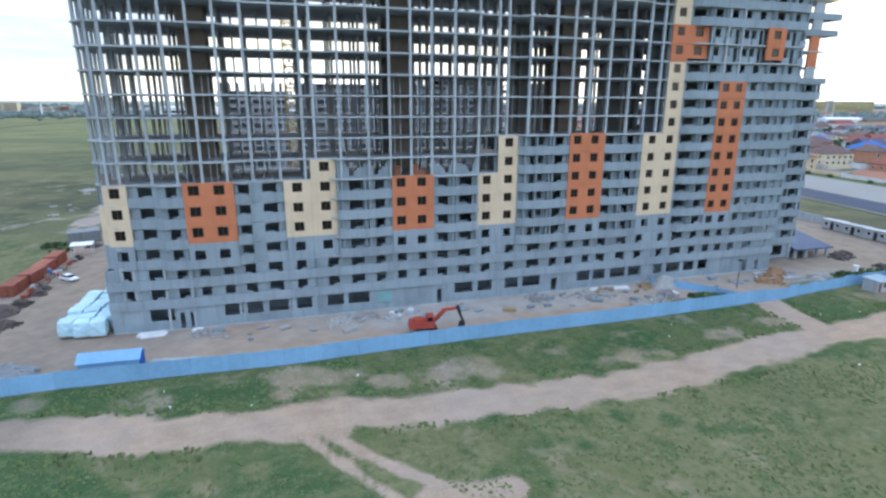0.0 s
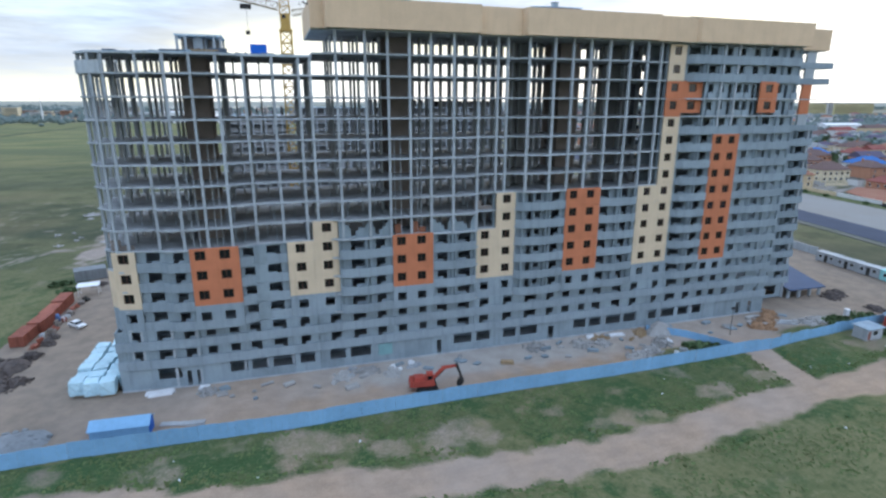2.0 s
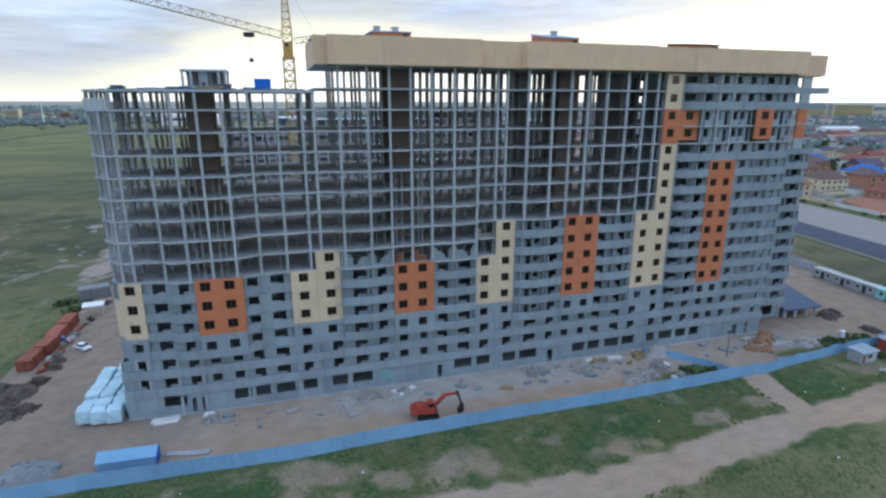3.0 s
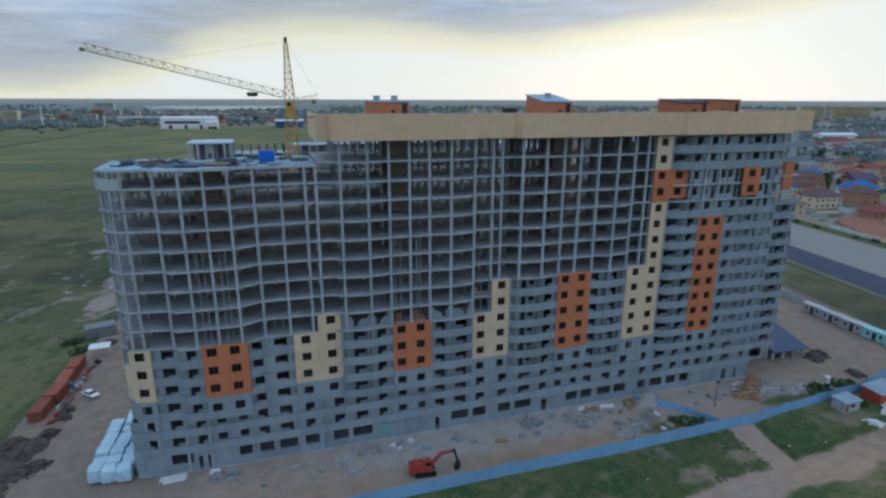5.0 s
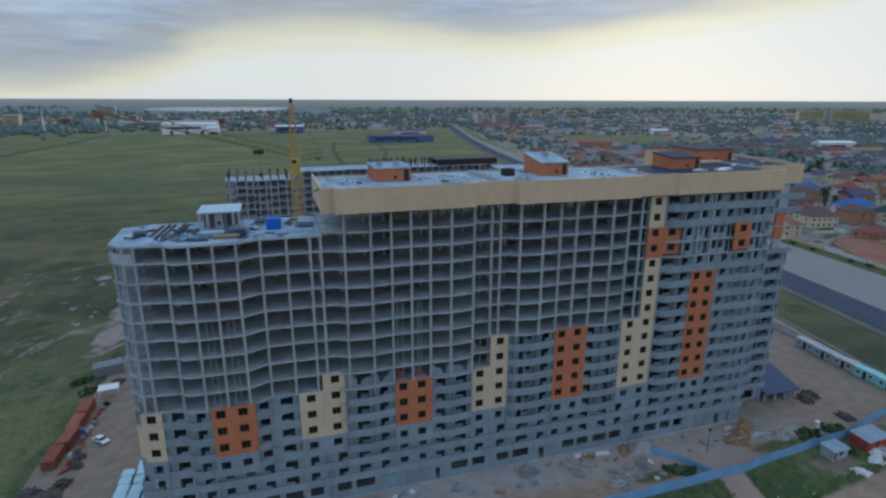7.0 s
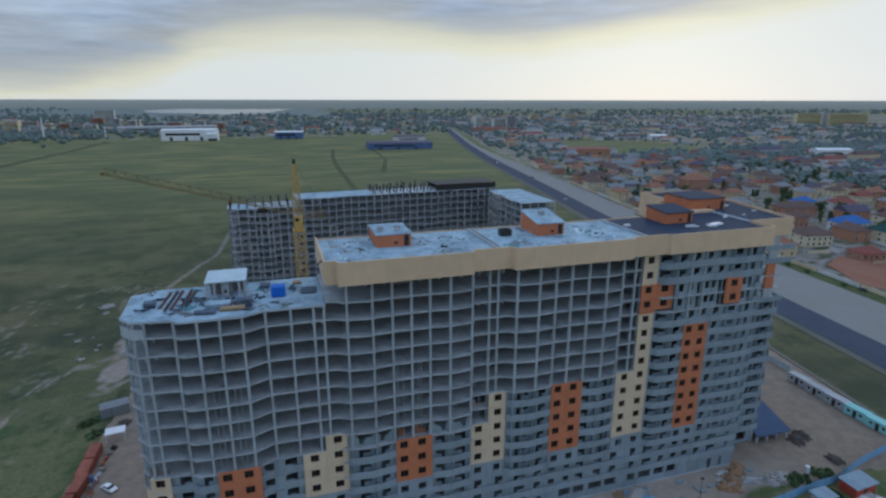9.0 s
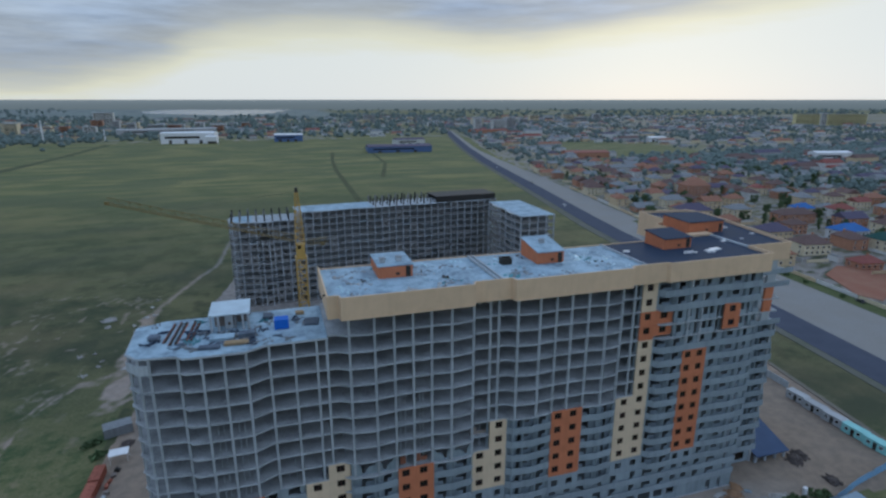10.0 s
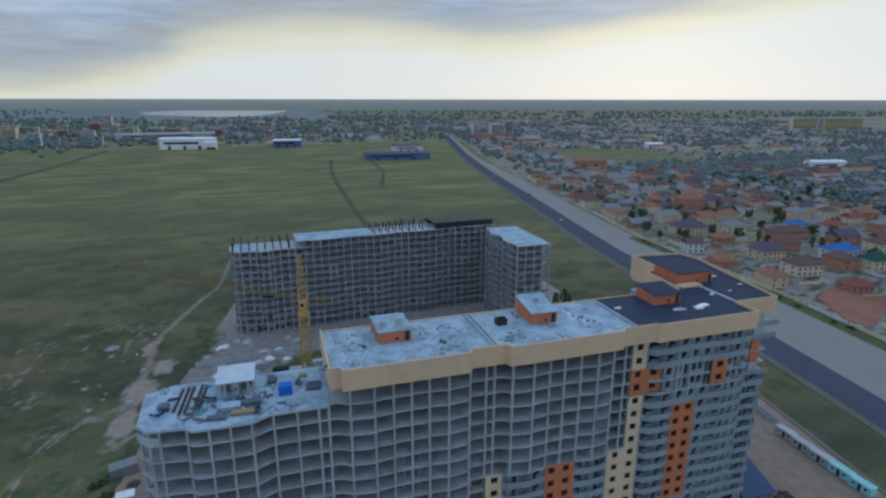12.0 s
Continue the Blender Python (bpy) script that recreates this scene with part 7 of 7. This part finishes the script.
def clump(b, x, y, r, h, q):
    """A far tree or clump: an uneven low-poly crown down to the ground."""
    n, k = len(b.v), 7
    for j, (f, z) in enumerate(((0.6, 0.0), (1.0, 0.35), (0.75, 0.75))):
        for i in range(k):
            a = 6.283 * i / k + j * 0.4
            e = r * f * q.uniform(0.7, 1.25)
            b.v.append((x + e * math.cos(a), y + e * math.sin(a), h * z + q.uniform(-0.08, 0.08) * h - (0.3 if j == 0 else 0)))
    b.v.append((x, y, h * q.uniform(0.9, 1.1)))
    for j in range(2):
        b.f += [(n + j * k + i, n + j * k + (i + 1) % k, n + (j + 1) * k + (i + 1) % k, n + (j + 1) * k + i) for i in range(k)]
    b.f += [(n + 2 * k + i, n + 2 * k + (i + 1) % k, n + 3 * k) for i in range(k)]


def woods(n, region, seed, label, lo, hi):
    q, b = random.Random(seed), Build()
    for _ in range(n):
        x, y = region(q)
        r = q.uniform(lo, hi)
        clump(b, x, y, r, r * q.uniform(1.2, 2.0), q)
    solid("far_trees", b, HAZED_LEAF, label, "trees", kind="stuff")


def belt(q):
    u = q.random()
    return 520 + 700 * u + q.gauss(0, 25), 560 + 120 * u + q.gauss(0, 45)


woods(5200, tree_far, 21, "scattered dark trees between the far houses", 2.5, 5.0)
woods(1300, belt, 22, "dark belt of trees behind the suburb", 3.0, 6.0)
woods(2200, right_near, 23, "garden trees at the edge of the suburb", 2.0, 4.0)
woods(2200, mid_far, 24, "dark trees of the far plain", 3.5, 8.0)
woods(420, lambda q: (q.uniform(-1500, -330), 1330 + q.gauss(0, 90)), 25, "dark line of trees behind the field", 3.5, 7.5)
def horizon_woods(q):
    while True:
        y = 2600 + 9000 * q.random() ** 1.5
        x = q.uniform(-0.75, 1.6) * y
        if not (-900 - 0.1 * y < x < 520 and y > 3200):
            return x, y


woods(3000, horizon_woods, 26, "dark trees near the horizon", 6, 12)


def hall(label, x, y, l, w, h, turn, m_wall, m_roof, bands=True):
    """A long low industrial hall with a roof slab, a window band and doors."""
    t = thing("hall", label, "hall", pose(x, y, 0, 0, 0, turn), group="far halls")
    part("wall", Build().box(0, 0, -0.3, l, w, h), m_wall, t)
    part("roof", Build().hexa([(-0.6, -0.6, h), (l + 0.6, -0.6, h), (l + 0.6, w + 0.6, h), (-0.6, w + 0.6, h)], [(-0.6, -0.6, h + 0.5), (l + 0.6, -0.6, h + 0.5), (l + 0.6, w * 0.5, h + 3.0), (-0.6, w * 0.5, h + 3.0)]), m_roof, t)
    if bands:
        part("window", Build().box(l * 0.08, -0.08, h * 0.5, l * 0.72, -0.01, h * 0.72), GLASS, t, "dark ribbon window")
    for i in range(3):
        part("door", Build().box(l * (0.15 + 0.28 * i), -0.08, 0, l * (0.15 + 0.28 * i) + 6, -0.01, h * 0.35), STEEL_DARK, t)
    return t


hall("large white industrial hall beyond the field", -193, 1196, 107, 40, 21, -6, WHITE_PAINT, WHITE_PAINT)
hall("white annex of the industrial hall", -104, 1176, 22, 20, 13, -6, WHITE_PAINT, WHITE_PAINT, False)
hall("long pale grey hall behind the field", -350, 1530, 240, 30, 13, 8, WALLS[4], WALLS[4])
hall("blue and white hall beyond the field", 34, 1190, 60, 36, 14, -4, FADED_BLUE, WHITE_PAINT)
hall("low dark blue hall beside the road", 186, 868, 112, 46, 10, -4, FADED_BLUE, ROOFS[5])
hall("low white hall with a violet-grey roof", 268, 1010, 60, 30, 11, 6, WALLS[2], ROOFS[5])
hall("red-roofed row beside the road", 545, 1330, 110, 24, 9, 4, WALLS[1], ROOFS[1], False)
hall("white hall at the town's edge", 816, 942, 38, 16, 9, -8, WHITE_PAINT, WHITE_PAINT)
hall("long white hall behind the suburb", 812, 545, 55, 20, 11, -14, WHITE_PAINT, WHITE_PAINT)
hall("dark red row of brick halls", 470, 690, 70, 30, 8, -11, WALLS[1], ROOFS[1], False)
hall("orange brick hall in the suburb", 900, 330, 70, 30, 14, -14, WALLS[1], ROOFS[4])


def tower_block(label, x, y, l, w, floors, m_wall, turn=0.0):
    t = thing("apartment_tower", label, "building", pose(x, y, 0, 0, 0, turn), group="far apartment towers")
    part("wall", Build().box(0, 0, -0.3, l, w, 3.0 * floors + 1), m_wall, t)
    part("roof", Build().box(-0.4, -0.4, 3.0 * floors + 1, l + 0.4, w + 0.4, 3.0 * floors + 1.8), CONCRETE, t)
    for k in range(floors):
        part("window", Build().box(1.5, -0.1, 3.0 * k + 1.2, l - 1.5, -0.01, 3.0 * k + 2.7), GLASS, t, "dark row of windows")


YEL = mat("yellow_facade", (0.66, 0.59, 0.32), 0.8, 0.12, 0.1, 1.0)
tower_block("white apartment tower near the road", 651, 1440, 42, 16, 10, WALLS[2])
tower_block("grey apartment tower near the road", 720, 1500, 30, 16, 12, WALLS[4])
tower_block("white apartment tower near the road", 610, 1480, 22, 16, 11, WALLS[2])
tower_block("yellow apartment block on the horizon", 1822, 1459, 87, 18, 13, YEL, -16)
tower_block("yellow apartment block on the horizon", 1925, 1420, 140, 18, 13, YEL, -16)
tower_block("white apartment tower on the horizon", 1905, 1430, 20, 18, 14, WALLS[2], -16)
tower_block("white apartment tower behind the field", -545, 2100, 62, 18, 15, WALLS[2])
tower_block("grey apartment tower behind the field", -338, 1600, 20, 18, 9, WALLS[4])
for i in range(30):
    tower_block("far apartment block in the town", -1000 + i * 32 + rnd.uniform(-15, 15), 1700 + rnd.uniform(-100, 250), rnd.uniform(18, 50), 15, rnd.choice((5, 5, 6, 9)), WALLS[rnd.choice((0, 1, 2, 4))])
for i in range(14):
    tower_block("far apartment block in the town", 250 + i * 90 + rnd.uniform(-30, 30), 1900 + rnd.uniform(-200, 500), rnd.uniform(25, 60), 15, rnd.choice((5, 5, 6, 9)), WALLS[rnd.choice((0, 2, 4))])

for x, y, h in ((-428, 1275, 48), (-330, 1340, 26)):
    t = thing("chimney_mast", "thin pale mast beyond the field", "mast", pose(x, y, 0))
    part("pole", Build().rod((0, 0, -0.5), (0, 0, h), 1.7, 10, 0.8), WHITE_PAINT, t)
    part("top_ring", Build().rod((0, 0, h), (0, 0, h + 1.2), 1.1, 10), STEEL_DARK, t)
